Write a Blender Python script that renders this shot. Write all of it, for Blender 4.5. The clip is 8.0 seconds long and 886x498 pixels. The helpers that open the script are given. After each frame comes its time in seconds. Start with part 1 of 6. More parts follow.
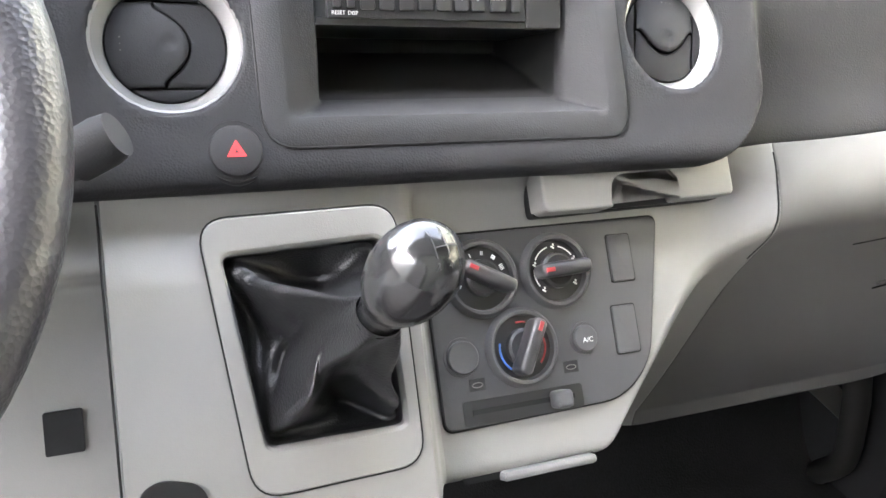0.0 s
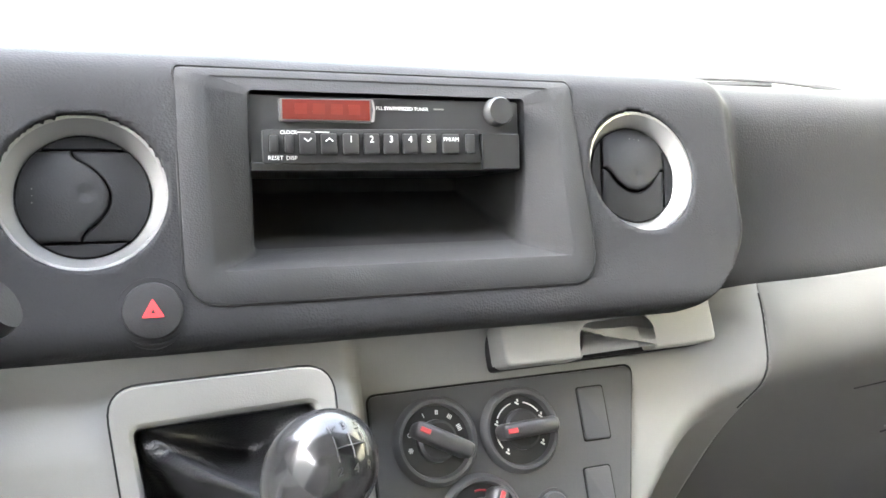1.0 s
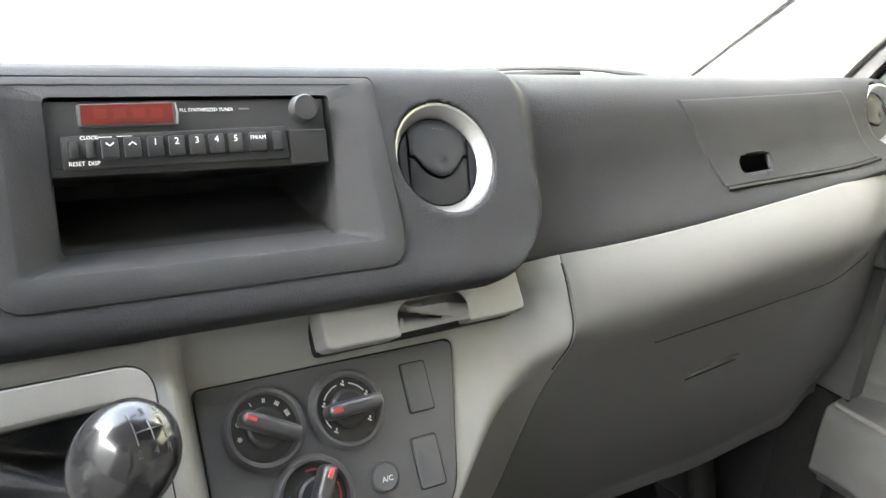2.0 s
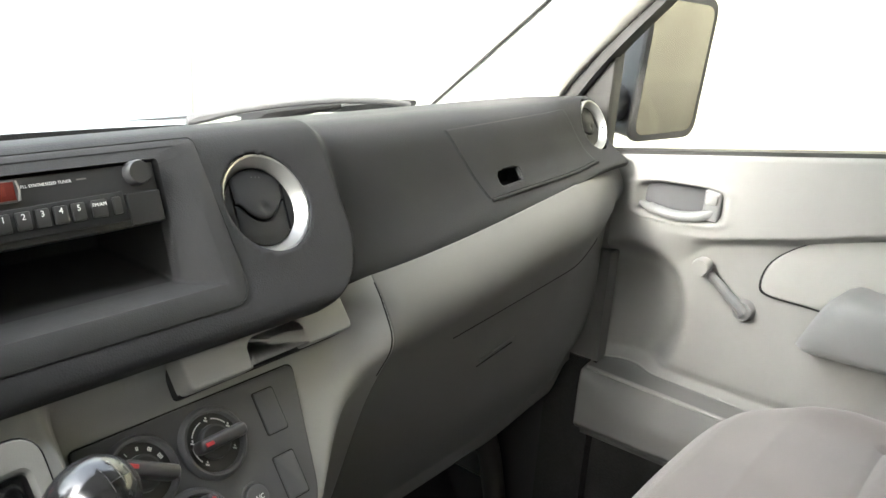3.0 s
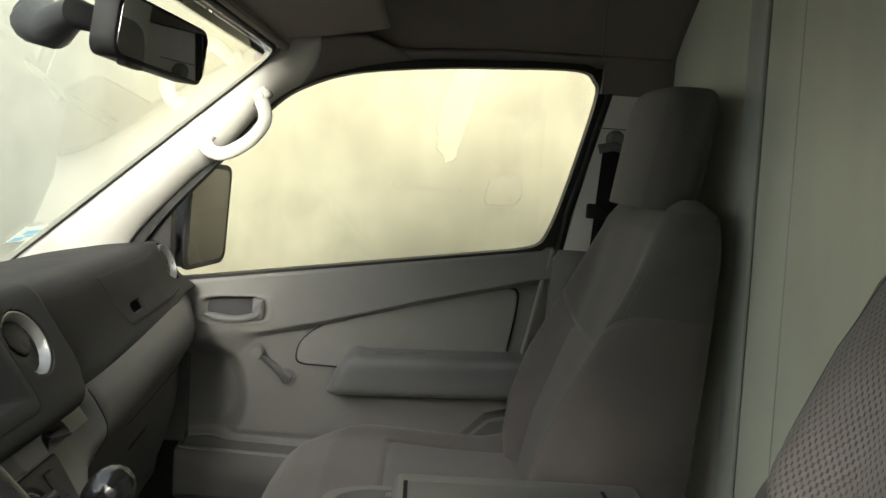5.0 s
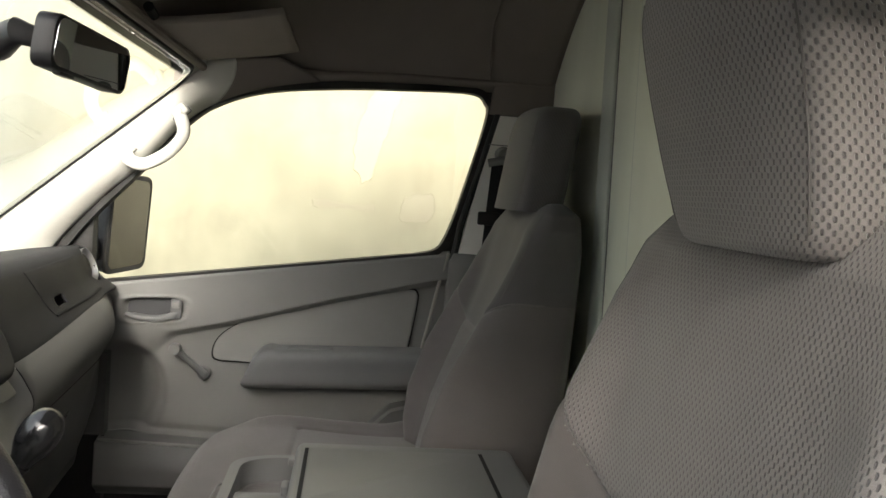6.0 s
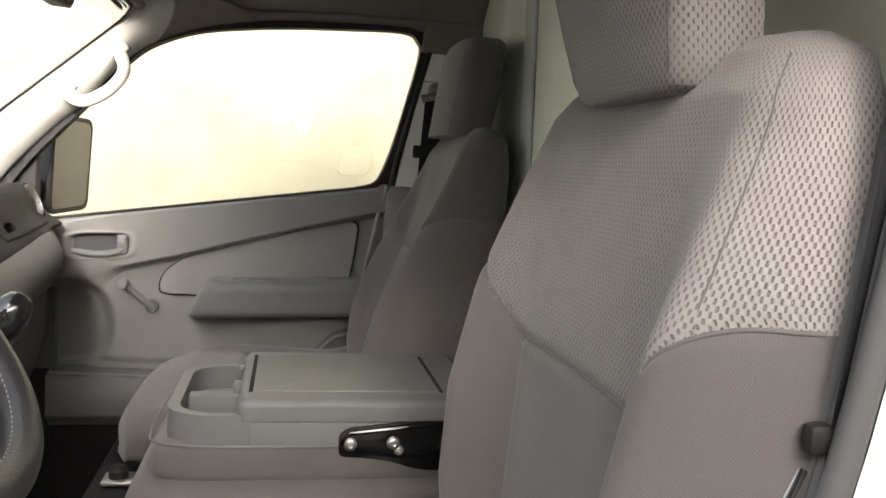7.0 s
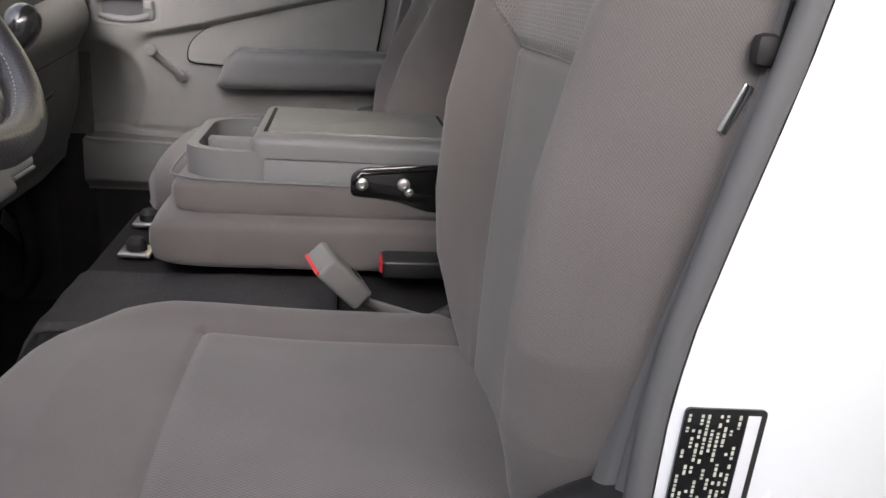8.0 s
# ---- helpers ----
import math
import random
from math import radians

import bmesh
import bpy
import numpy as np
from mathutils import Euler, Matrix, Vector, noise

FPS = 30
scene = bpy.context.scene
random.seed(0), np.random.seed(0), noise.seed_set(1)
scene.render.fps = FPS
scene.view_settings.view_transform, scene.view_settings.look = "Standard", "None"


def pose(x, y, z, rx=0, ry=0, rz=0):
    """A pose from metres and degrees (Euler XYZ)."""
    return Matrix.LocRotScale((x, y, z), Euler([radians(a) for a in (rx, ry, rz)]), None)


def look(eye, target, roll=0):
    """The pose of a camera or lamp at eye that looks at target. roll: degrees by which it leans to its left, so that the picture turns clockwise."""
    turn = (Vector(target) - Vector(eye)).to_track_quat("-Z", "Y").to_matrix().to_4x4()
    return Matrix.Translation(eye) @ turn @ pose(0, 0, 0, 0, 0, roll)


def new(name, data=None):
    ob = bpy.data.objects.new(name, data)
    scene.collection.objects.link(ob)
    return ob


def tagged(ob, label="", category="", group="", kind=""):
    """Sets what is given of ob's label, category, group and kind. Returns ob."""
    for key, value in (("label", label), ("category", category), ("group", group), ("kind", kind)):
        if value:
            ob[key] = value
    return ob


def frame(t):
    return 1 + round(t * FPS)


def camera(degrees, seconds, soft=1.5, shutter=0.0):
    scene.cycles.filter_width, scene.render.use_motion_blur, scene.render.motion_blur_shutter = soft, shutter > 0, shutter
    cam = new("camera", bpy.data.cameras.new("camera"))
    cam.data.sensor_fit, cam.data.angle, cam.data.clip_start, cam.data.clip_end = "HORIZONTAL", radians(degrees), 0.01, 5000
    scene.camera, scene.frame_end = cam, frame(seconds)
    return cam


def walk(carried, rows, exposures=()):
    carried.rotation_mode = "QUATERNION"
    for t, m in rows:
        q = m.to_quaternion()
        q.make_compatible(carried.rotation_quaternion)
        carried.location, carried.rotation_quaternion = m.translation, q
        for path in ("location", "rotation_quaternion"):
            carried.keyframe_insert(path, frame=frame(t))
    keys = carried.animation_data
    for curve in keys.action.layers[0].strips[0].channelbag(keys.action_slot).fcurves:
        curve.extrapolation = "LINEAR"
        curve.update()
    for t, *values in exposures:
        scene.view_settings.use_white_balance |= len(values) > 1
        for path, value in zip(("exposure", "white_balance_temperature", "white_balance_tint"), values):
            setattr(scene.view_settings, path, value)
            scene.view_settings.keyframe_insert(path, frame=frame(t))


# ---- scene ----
cam = camera(57.7, 8.0)
PATH = [
    (0, (-0.214, -0.484, 1.523), (0.539, 1.119, 0.593), 7.1),
    (0.5, (-0.192, -0.472, 1.537), (0.555, 1.189, 0.709), 8.5),
    (1, (-0.159, -0.447, 1.536), (0.585, 1.274, 0.84), 6.1),
    (1.5, (-0.15, -0.457, 1.537), (0.716, 1.219, 0.874), 5.5),
    (1.7, (-0.142, -0.473, 1.539), (0.79, 1.162, 0.862), 5.3),
    (2.8, (-0.2, -0.499, 1.568), (1.225, 0.777, 0.983), 4.8),
    (3, (-0.249, -0.503, 1.577), (1.278, 0.644, 0.986), 4.2),
    (3.5, (-0.381, -0.499, 1.599), (1.39, 0.263, 1.068), 6.2),
    (4, (-0.519, -0.469, 1.627), (1.393, -0.063, 1.203), 6.8),
    (4.5, (-0.647, -0.444, 1.647), (1.324, -0.364, 1.316), 5.8),
    (5, (-0.775, -0.453, 1.66), (1.211, -0.515, 1.436), 4.1),
    (5.2, (-0.821, -0.47, 1.657), (1.166, -0.57, 1.452), 4.5),
    (6.3, (-0.993, -0.504, 1.607), (0.98, -0.802, 1.479), 4.0),
    (6.5, (-1.016, -0.505, 1.588), (0.95, -0.847, 1.456), 3.9),
    (7, (-1.065, -0.5, 1.539), (0.888, -0.883, 1.34), 3.4),
    (7.5, (-1.105, -0.503, 1.478), (0.826, -0.846, 1.086), 3.7),
    (8, (-1.107, -0.558, 1.427), (0.773, -0.836, 0.803), 4.4),
]
EXPO = [(0.0, 5.70, 6000, 13), (0.5, 5.90, 6000, 12), (1.0, 5.7, 6000, 10), (1.6, 5.4, 6000, 9), (3.0, 4.35, 6200, 6), (3.5, 3.6, 6300, 5), (4.0, 2.7, 6500, 0), (4.5, 2.38, 6500, 0), (5.0, 2.32, 6500, 3), (6.5, 2.75, 6500, 10), (7.0, 2.95, 6500, 12), (7.5, 3.42, 6400, 14), (8.0, 3.0, 6150, 17)]
walk(cam, [(t, look(eye, target, roll)) for t, eye, target, roll in PATH], EXPO)

# ---- world and sun ----
SUN_EL, SUN_AZ = radians(18), radians(270)
world = bpy.data.worlds.new("sky")
scene.world = world
world.use_nodes = True
wn = world.node_tree.nodes
sky = wn.new("ShaderNodeTexSky")
sky.sky_type, sky.sun_disc, sky.sun_elevation, sky.sun_rotation = "NISHITA", False, SUN_EL, SUN_AZ
sky.dust_density, sky.ozone_density = 6.0, 0.4
wn["Background"].inputs["Strength"].default_value = 0.15
haze = wn.new("ShaderNodeHueSaturation")
haze.inputs["Saturation"].default_value = 0.35
world.node_tree.links.new(sky.outputs[0], haze.inputs["Color"])
world.node_tree.links.new(haze.outputs[0], wn["Background"].inputs["Color"])
sun_data = bpy.data.lights.new("sun", "SUN")
sun_data.energy, sun_data.angle, sun_data.color = 0.60, radians(8), (1.0, 0.94, 0.86)
sun = new("sun", sun_data)
sun_dir = Vector((math.sin(SUN_AZ) * math.cos(SUN_EL), math.cos(SUN_AZ) * math.cos(SUN_EL), math.sin(SUN_EL)))
sun.matrix_basis = look(sun_dir * 20, (0, 0, 0))


# ---- materials ----
def material(name, color, rough=0.5, metal=0.0, grain=0.0, grain_scale=900.0, mottle=0.12, mottle_scale=14.0, coat=0.0,
             second=None, speck=0.0, gloss=None):
    """A surface with large soft variation, fine grain and bump; sizes in 1/m."""
    m = bpy.data.materials.new(name)
    m.use_nodes = True
    n, l = m.node_tree.nodes, m.node_tree.links
    b = n["Principled BSDF"]
    b.inputs["Roughness"].default_value, b.inputs["Metallic"].default_value = rough, metal
    b.inputs["Coat Weight"].default_value = coat
    b.inputs["Specular IOR Level"].default_value = gloss if gloss is not None else 0.5 if rough < 0.56 else 0.3
    co = n.new("ShaderNodeTexCoord")
    big = n.new("ShaderNodeTexNoise")
    big.inputs["Scale"].default_value, big.inputs["Detail"].default_value = mottle_scale, 5.0
    l.new(co.outputs["Object"], big.inputs["Vector"])
    mix = n.new("ShaderNodeMixRGB")
    lo = [c * (1 - mottle) for c in color]
    hi = [min(1.0, c * (1 + mottle)) for c in (second or color)]
    mix.inputs[1].default_value, mix.inputs[2].default_value = (*lo, 1), (*hi, 1)
    l.new(big.outputs["Fac"], mix.inputs[0])
    out = mix.outputs[0]
    if speck:
        fine = n.new("ShaderNodeTexNoise")
        fine.inputs["Scale"].default_value, fine.inputs["Detail"].default_value = grain_scale * 0.6, 2.0
        l.new(co.outputs["Object"], fine.inputs["Vector"])
        mul = n.new("ShaderNodeMixRGB")
        mul.blend_type = "MULTIPLY"
        mul.inputs[0].default_value = speck
        l.new(out, mul.inputs[1])
        l.new(fine.outputs["Fac"], mul.inputs[2])
        out = mul.outputs[0]
    l.new(out, b.inputs["Base Color"])
    rr = n.new("ShaderNodeMapRange")
    rr.inputs["To Min"].default_value, rr.inputs["To Max"].default_value = max(0.02, rough - 0.07), min(1.0, rough + 0.07)
    l.new(big.outputs["Fac"], rr.inputs["Value"])
    l.new(rr.outputs[0], b.inputs["Roughness"])
    if grain:
        v = n.new("ShaderNodeTexVoronoi")
        v.inputs["Scale"].default_value = grain_scale
        l.new(co.outputs["Object"], v.inputs["Vector"])
        bump = n.new("ShaderNodeBump")
        bump.inputs["Strength"].default_value, bump.inputs["Distance"].default_value = grain, 0.0006
        l.new(v.outputs["Distance"], bump.inputs["Height"])
        l.new(bump.outputs["Normal"], b.inputs["Normal"])
    return m


def uv_cloth(name, light, dark, cell=(0.0075, 0.006), bump=0.6, contrast=1.0, rough=0.85, sheen=0.2, bias=0.0, soft=0.35, tall=False):
    """Knitted cloth: a checker of raised and sunken stitches over the cloth's own length and width."""
    m = bpy.data.materials.new(name)
    m.use_nodes = True
    n, l = m.node_tree.nodes, m.node_tree.links
    b = n["Principled BSDF"]
    b.inputs["Roughness"].default_value = rough
    b.inputs["Sheen Weight"].default_value = sheen
    co = n.new("ShaderNodeTexCoord")
    sep = n.new("ShaderNodeSeparateXYZ")
    wob = n.new("ShaderNodeTexNoise")
    wob.inputs["Scale"].default_value = 60.0
    wmix = n.new("ShaderNodeVectorMath")
    wmix.operation = "MULTIPLY_ADD"
    l.new(co.outputs["UV"], wob.inputs["Vector"])
    l.new(wob.outputs["Color"], wmix.inputs[0])
    wmix.inputs[1].default_value = (0.0009, 0.0009, 0)
    l.new(co.outputs["UV"], wmix.inputs[2])
    l.new(wmix.outputs[0], sep.inputs[0])
    waves = []
    for axis, size, narrow in zip("XY", cell, (tall, False)):
        mul = n.new("ShaderNodeMath")
        mul.operation = "MULTIPLY"
        mul.inputs[1].default_value = math.pi / size
        l.new(sep.outputs[axis], mul.inputs[0])
        si = n.new("ShaderNodeMath")
        si.operation = "SINE"
        l.new(mul.outputs[0], si.inputs[0])
        if narrow:
            cube = n.new("ShaderNodeMath")
            cube.operation, cube.inputs[1].default_value = "POWER", 3.0
            l.new(si.outputs[0], cube.inputs[0])
            si = cube
        waves.append(si)
    prod = n.new("ShaderNodeMath")
    prod.operation = "MULTIPLY"
    l.new(waves[0].outputs[0], prod.inputs[0])
    l.new(waves[1].outputs[0], prod.inputs[1])
    ramp = n.new("ShaderNodeMapRange")
    ramp.interpolation_type = "SMOOTHSTEP"
    ramp.inputs["From Min"].default_value, ramp.inputs["From Max"].default_value = bias - soft, bias + soft
    l.new(prod.outputs[0], ramp.inputs["Value"])
    big = n.new("ShaderNodeTexNoise")
    big.inputs["Scale"].default_value, big.inputs["Detail"].default_value = 9.0, 4.0
    l.new(co.outputs["Object"], big.inputs["Vector"])
    fine = n.new("ShaderNodeTexNoise")
    fine.inputs["Scale"].default_value, fine.inputs["Detail"].default_value = 1500.0, 2.0
    l.new(co.outputs["Object"], fine.inputs["Vector"])
    fac = n.new("ShaderNodeMath")
    fac.operation = "MULTIPLY"
    fac.inputs[1].default_value = contrast
    l.new(ramp.outputs[0], fac.inputs[0])
    mix = n.new("ShaderNodeMixRGB")
    mix.inputs[1].default_value, mix.inputs[2].default_value = (*dark, 1), (*light, 1)
    l.new(fac.outputs[0], mix.inputs[0])
    vary = n.new("ShaderNodeMapRange")
    vary.inputs["To Min"].default_value, vary.inputs["To Max"].default_value = 0.78, 1.22
    l.new(big.outputs["Fac"], vary.inputs["Value"])
    vf = n.new("ShaderNodeMapRange")
    vf.inputs["To Min"].default_value, vf.inputs["To Max"].default_value = 0.7, 1.3
    l.new(fine.outputs["Fac"], vf.inputs["Value"])
    vm = n.new("ShaderNodeMath")
    vm.operation = "MULTIPLY"
    l.new(vary.outputs[0], vm.inputs[0])
    l.new(vf.outputs[0], vm.inputs[1])
    sc = n.new("ShaderNodeVectorMath")
    sc.operation = "SCALE"
    l.new(mix.outputs[0], sc.inputs[0])
    l.new(vm.outputs[0], sc.inputs["Scale"])
    l.new(sc.outputs[0], b.inputs["Base Color"])
    bp = n.new("ShaderNodeBump")
    bp.inputs["Strength"].default_value, bp.inputs["Distance"].default_value = bump, 0.0015
    l.new(ramp.outputs[0], bp.inputs["Height"])
    l.new(bp.outputs["Normal"], b.inputs["Normal"])
    return m


def streaks(m, amount=0.2, scale=(9.0, 9.0, 0.9)):
    """Vertical run marks and smudges multiplied into a paint's colour."""
    n, l = m.node_tree.nodes, m.node_tree.links
    b = n["Principled BSDF"]
    src = b.inputs["Base Color"].links[0].from_socket
    co, mp = n.new("ShaderNodeTexCoord"), n.new("ShaderNodeMapping")
    mp.inputs["Scale"].default_value = scale
    l.new(co.outputs["Object"], mp.inputs["Vector"])
    no = n.new("ShaderNodeTexNoise")
    no.inputs["Scale"].default_value, no.inputs["Detail"].default_value = 1.6, 6.0
    l.new(mp.outputs[0], no.inputs["Vector"])
    rg = n.new("ShaderNodeMapRange")
    rg.inputs["From Min"].default_value, rg.inputs["From Max"].default_value = 0.36, 0.60
    rg.inputs["To Min"].default_value, rg.inputs["To Max"].default_value = 1 - amount, 1.0
    l.new(no.outputs["Fac"], rg.inputs["Value"])
    sc = n.new("ShaderNodeVectorMath")
    sc.operation = "SCALE"
    l.new(src, sc.inputs[0])
    l.new(rg.outputs[0], sc.inputs["Scale"])
    l.new(sc.outputs[0], b.inputs["Base Color"])


def screen_tinted(m, color, y0, y1):
    """Windscreen tint put in a wall's colour, y0 (bare) to y1 (full), ragged edge."""
    n, l = m.node_tree.nodes, m.node_tree.links
    b = n["Principled BSDF"]
    src = b.inputs["Base Color"].links[0].from_socket
    co, sep, no = n.new("ShaderNodeTexCoord"), n.new("ShaderNodeSeparateXYZ"), n.new("ShaderNodeTexNoise")
    no.inputs["Scale"].default_value, no.inputs["Detail"].default_value = 2.2, 6.0
    l.new(co.outputs["Object"], sep.inputs[0])
    l.new(co.outputs["Object"], no.inputs["Vector"])
    add = n.new("ShaderNodeMath")
    add.operation = "MULTIPLY_ADD"
    add.inputs[1].default_value = 0.9
    l.new(no.outputs["Fac"], add.inputs[0])
    l.new(sep.outputs["Y"], add.inputs[2])
    rg = n.new("ShaderNodeMapRange")
    rg.inputs["From Min"].default_value, rg.inputs["From Max"].default_value = y0 + 0.45, y1 + 0.45
    l.new(add.outputs[0], rg.inputs["Value"])
    mix = n.new("ShaderNodeMixRGB")
    mix.inputs[2].default_value = (*color, 1)
    l.new(rg.outputs[0], mix.inputs[0])
    l.new(src, mix.inputs[1])
    l.new(mix.outputs[0], b.inputs["Base Color"])


def shade_cloth(m, x0, x1, keep):
    """Shade put in a cloth's colour, x0 (clear) to x1 (darkest), ragged edge."""
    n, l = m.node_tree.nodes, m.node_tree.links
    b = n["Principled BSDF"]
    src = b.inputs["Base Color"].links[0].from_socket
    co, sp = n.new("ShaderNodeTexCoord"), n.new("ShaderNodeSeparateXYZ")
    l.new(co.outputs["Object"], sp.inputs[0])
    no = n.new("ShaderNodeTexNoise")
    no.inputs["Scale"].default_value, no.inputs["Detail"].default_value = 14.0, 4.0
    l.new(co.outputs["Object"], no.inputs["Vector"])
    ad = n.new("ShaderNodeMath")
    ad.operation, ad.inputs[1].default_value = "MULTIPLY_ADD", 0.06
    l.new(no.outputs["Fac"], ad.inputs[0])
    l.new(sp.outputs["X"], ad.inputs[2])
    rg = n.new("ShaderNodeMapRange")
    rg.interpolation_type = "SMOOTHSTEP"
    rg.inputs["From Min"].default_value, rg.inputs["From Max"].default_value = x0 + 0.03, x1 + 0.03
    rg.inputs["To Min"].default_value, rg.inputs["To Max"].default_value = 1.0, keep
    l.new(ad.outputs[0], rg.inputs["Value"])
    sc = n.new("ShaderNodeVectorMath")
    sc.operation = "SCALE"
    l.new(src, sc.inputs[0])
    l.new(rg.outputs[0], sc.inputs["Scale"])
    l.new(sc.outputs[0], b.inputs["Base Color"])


def glass_material(name, color=(1, 1, 1), rough=0.0):
    m = bpy.data.materials.new(name)
    m.use_nodes = True
    b = m.node_tree.nodes["Principled BSDF"]
    b.inputs["Base Color"].default_value = (*color, 1)
    b.inputs["Transmission Weight"].default_value, b.inputs["Roughness"].default_value = 1.0, rough
    b.inputs["IOR"].default_value = 1.2
    return m


def plain(name, color, rough=0.5, metal=0.0, emit=0.0):
    m = bpy.data.materials.new(name)
    m.use_nodes = True
    b = m.node_tree.nodes["Principled BSDF"]
    b.inputs["Base Color"].default_value = (*color, 1)
    b.inputs["Roughness"].default_value, b.inputs["Metallic"].default_value = rough, metal
    if emit:
        b.inputs["Emission Color"].default_value, b.inputs["Emission Strength"].default_value = (*color, 1), emit
    return m


M_DASH = material("dash_plastic", (0.019, 0.019, 0.0205), 0.62, grain=0.3, grain_scale=700, mottle=0.15, gloss=0.14)
M_BEZEL = material("bezel_plastic", (0.022, 0.022, 0.023), 0.6, grain=0.2, grain_scale=900, gloss=0.16)
M_TRIM = material("grey_trim_plastic", (0.195, 0.191, 0.184), 0.55, grain=0.08, grain_scale=1000, mottle=0.07)
# The trim grey of M_TRIM, darkened: shade under the dash is in the colour.
M_KNEE = material("shaded_trim_plastic", (0.105, 0.103, 0.099), 0.6, grain=0.08, grain_scale=1000, mottle=0.07)
M_DOOR = material("door_plastic", (0.205, 0.201, 0.192), 0.6, grain=0.12, grain_scale=900, mottle=0.08)
M_DOORC = material("door_inset_cloth", (0.245, 0.240, 0.230), 0.75, grain=0.2, grain_scale=1200, mottle=0.08)
M_CLIM = material("climate_panel_plastic", (0.066, 0.066, 0.069), 0.56, grain=0.1, grain_scale=1000)
M_BLACK = material("black_plastic", (0.016, 0.016, 0.017), 0.42, mottle=0.2)
M_MATT = material("matt_black", (0.012, 0.012, 0.012), 0.85, mottle=0.2)
M_GLOSS = material("gloss_black", (0.008, 0.008, 0.008), 0.12, coat=0.6, mottle=0.2)
M_SILVER = material("silver_paint", (0.33, 0.33, 0.325), 0.34, metal=0.8, mottle=0.05)
M_CHROME = material("chrome", (0.8, 0.8, 0.8), 0.12, metal=1.0, mottle=0.03)
M_LEATHER = material("boot_leather", (0.013, 0.013, 0.014), 0.36, grain=0.45, grain_scale=700, mottle=0.25)
M_RIM = material("wheel_rim_plastic", (0.030, 0.029, 0.032), 0.38, grain=0.5, grain_scale=420)
M_PILLAR = material("pillar_plastic", (0.52, 0.515, 0.47), 0.68, grain=0.08, grain_scale=900, mottle=0.04)
M_LINER = material("headliner_cloth", (0.215, 0.187, 0.166), 0.95, grain=0.5, grain_scale=500, mottle=0.1)
M_WALLP = material("partition_panel", (0.79, 0.81, 0.65), 0.42, mottle=0.12, mottle_scale=4, second=(0.82, 0.83, 0.70))
M_STRIP = material("painted_strip", (0.60, 0.63, 0.55), 0.4, mottle=0.08)
M_WHITE = material("white_body_paint", (0.82, 0.83, 0.83), 0.25, coat=0.5, mottle=0.03)
M_RUBBER = material("grey_rubber", (0.115, 0.113, 0.112), 0.6, mottle=0.12)
M_SEAL = material("black_rubber", (0.02, 0.019, 0.018), 0.6, mottle=0.2)
M_CARPET = material("dark_carpet", (0.022, 0.021, 0.021), 0.98, grain=1.0, grain_scale=330, mottle=0.35, speck=0.5)
M_MAT = material("rubber_mat", (0.055, 0.054, 0.054), 0.85, grain=0.9, grain_scale=260, mottle=0.25, speck=0.4)
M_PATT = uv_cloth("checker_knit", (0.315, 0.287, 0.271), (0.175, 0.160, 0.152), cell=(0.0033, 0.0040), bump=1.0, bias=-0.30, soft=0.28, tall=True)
# The seat front turned from the door gets its shade in the colour.
shade_cloth(M_PATT, -0.635, -0.545, 0.74)
# Same knit as M_PATT, with the passenger side's shade in its colour.
M_PATT2 = uv_cloth("shaded_checker_knit", (0.100, 0.094, 0.091), (0.086, 0.081, 0.078), cell=(0.0030, 0.0040), bump=0.15)
M_POCKET = material("shaded_door_plastic", (0.11, 0.108, 0.104), 0.55, grain=0.12, grain_scale=900, mottle=0.1)
M_FAB = uv_cloth("smooth_cloth", (0.128, 0.114, 0.108), (0.106, 0.094, 0.089), cell=(0.0012, 0.0012), bump=0.2)
M_INS = uv_cloth("ribbed_cloth", (0.140, 0.128, 0.122), (0.110, 0.101, 0.096), cell=(0.0018, 0.0030), bump=0.3)
M_WEB = material("belt_webbing", (0.018, 0.018, 0.02), 0.8, grain=0.6, grain_scale=700)
M_GREYP = material("grey_plastic", (0.165, 0.160, 0.152), 0.5, grain=0.2, mottle=0.1)
M_STEEL = material("steel", (0.55, 0.54, 0.52), 0.35, metal=1.0, mottle=0.15)
M_RED = plain("red_mark", (0.60, 0.03, 0.035), 0.5)
M_REDP = plain("dull_red_mark", (0.30, 0.028, 0.03), 0.4)
M_BLUE = plain("blue_mark", (0.06, 0.16, 0.5), 0.5)
M_INK = plain("white_print", (0.75, 0.75, 0.75), 0.6)
M_DISP = plain("red_display", (0.075, 0.013, 0.010), 0.12)
M_GRIP = material("knob_grip_plastic", (0.028, 0.027, 0.028), 0.36, mottle=0.15)
M_RADIO = material("radio_face_plastic", (0.020, 0.020, 0.021), 0.40, mottle=0.2)
M_SEG = plain("display_segment", (0.092, 0.016, 0.012), 0.15)
M_DOORF = material("dark_frame", (0.03, 0.028, 0.026), 0.6, mottle=0.15)
M_CHROMEY = material("bright_strip", (0.30, 0.285, 0.25), 0.45, metal=0.3, mottle=0.05)
M_PILW = material("pale_pillar_paint", (0.76, 0.74, 0.69), 0.45, mottle=0.04)
M_SEAMT = material("seam_thread", (0.14, 0.13, 0.122), 0.9, mottle=0.1)
M_CONS = material("console_plastic", (0.150, 0.150, 0.148), 0.5, grain=0.12, grain_scale=900, mottle=0.08)
M_PRINT = plain("pale_print", (0.55, 0.55, 0.45), 0.6)
M_STW = glass_material("sticker_film", (0.85, 0.92, 0.98), 0.5)
M_STB = glass_material("sticker_blue_film", (0.16, 0.48, 0.85), 0.5)
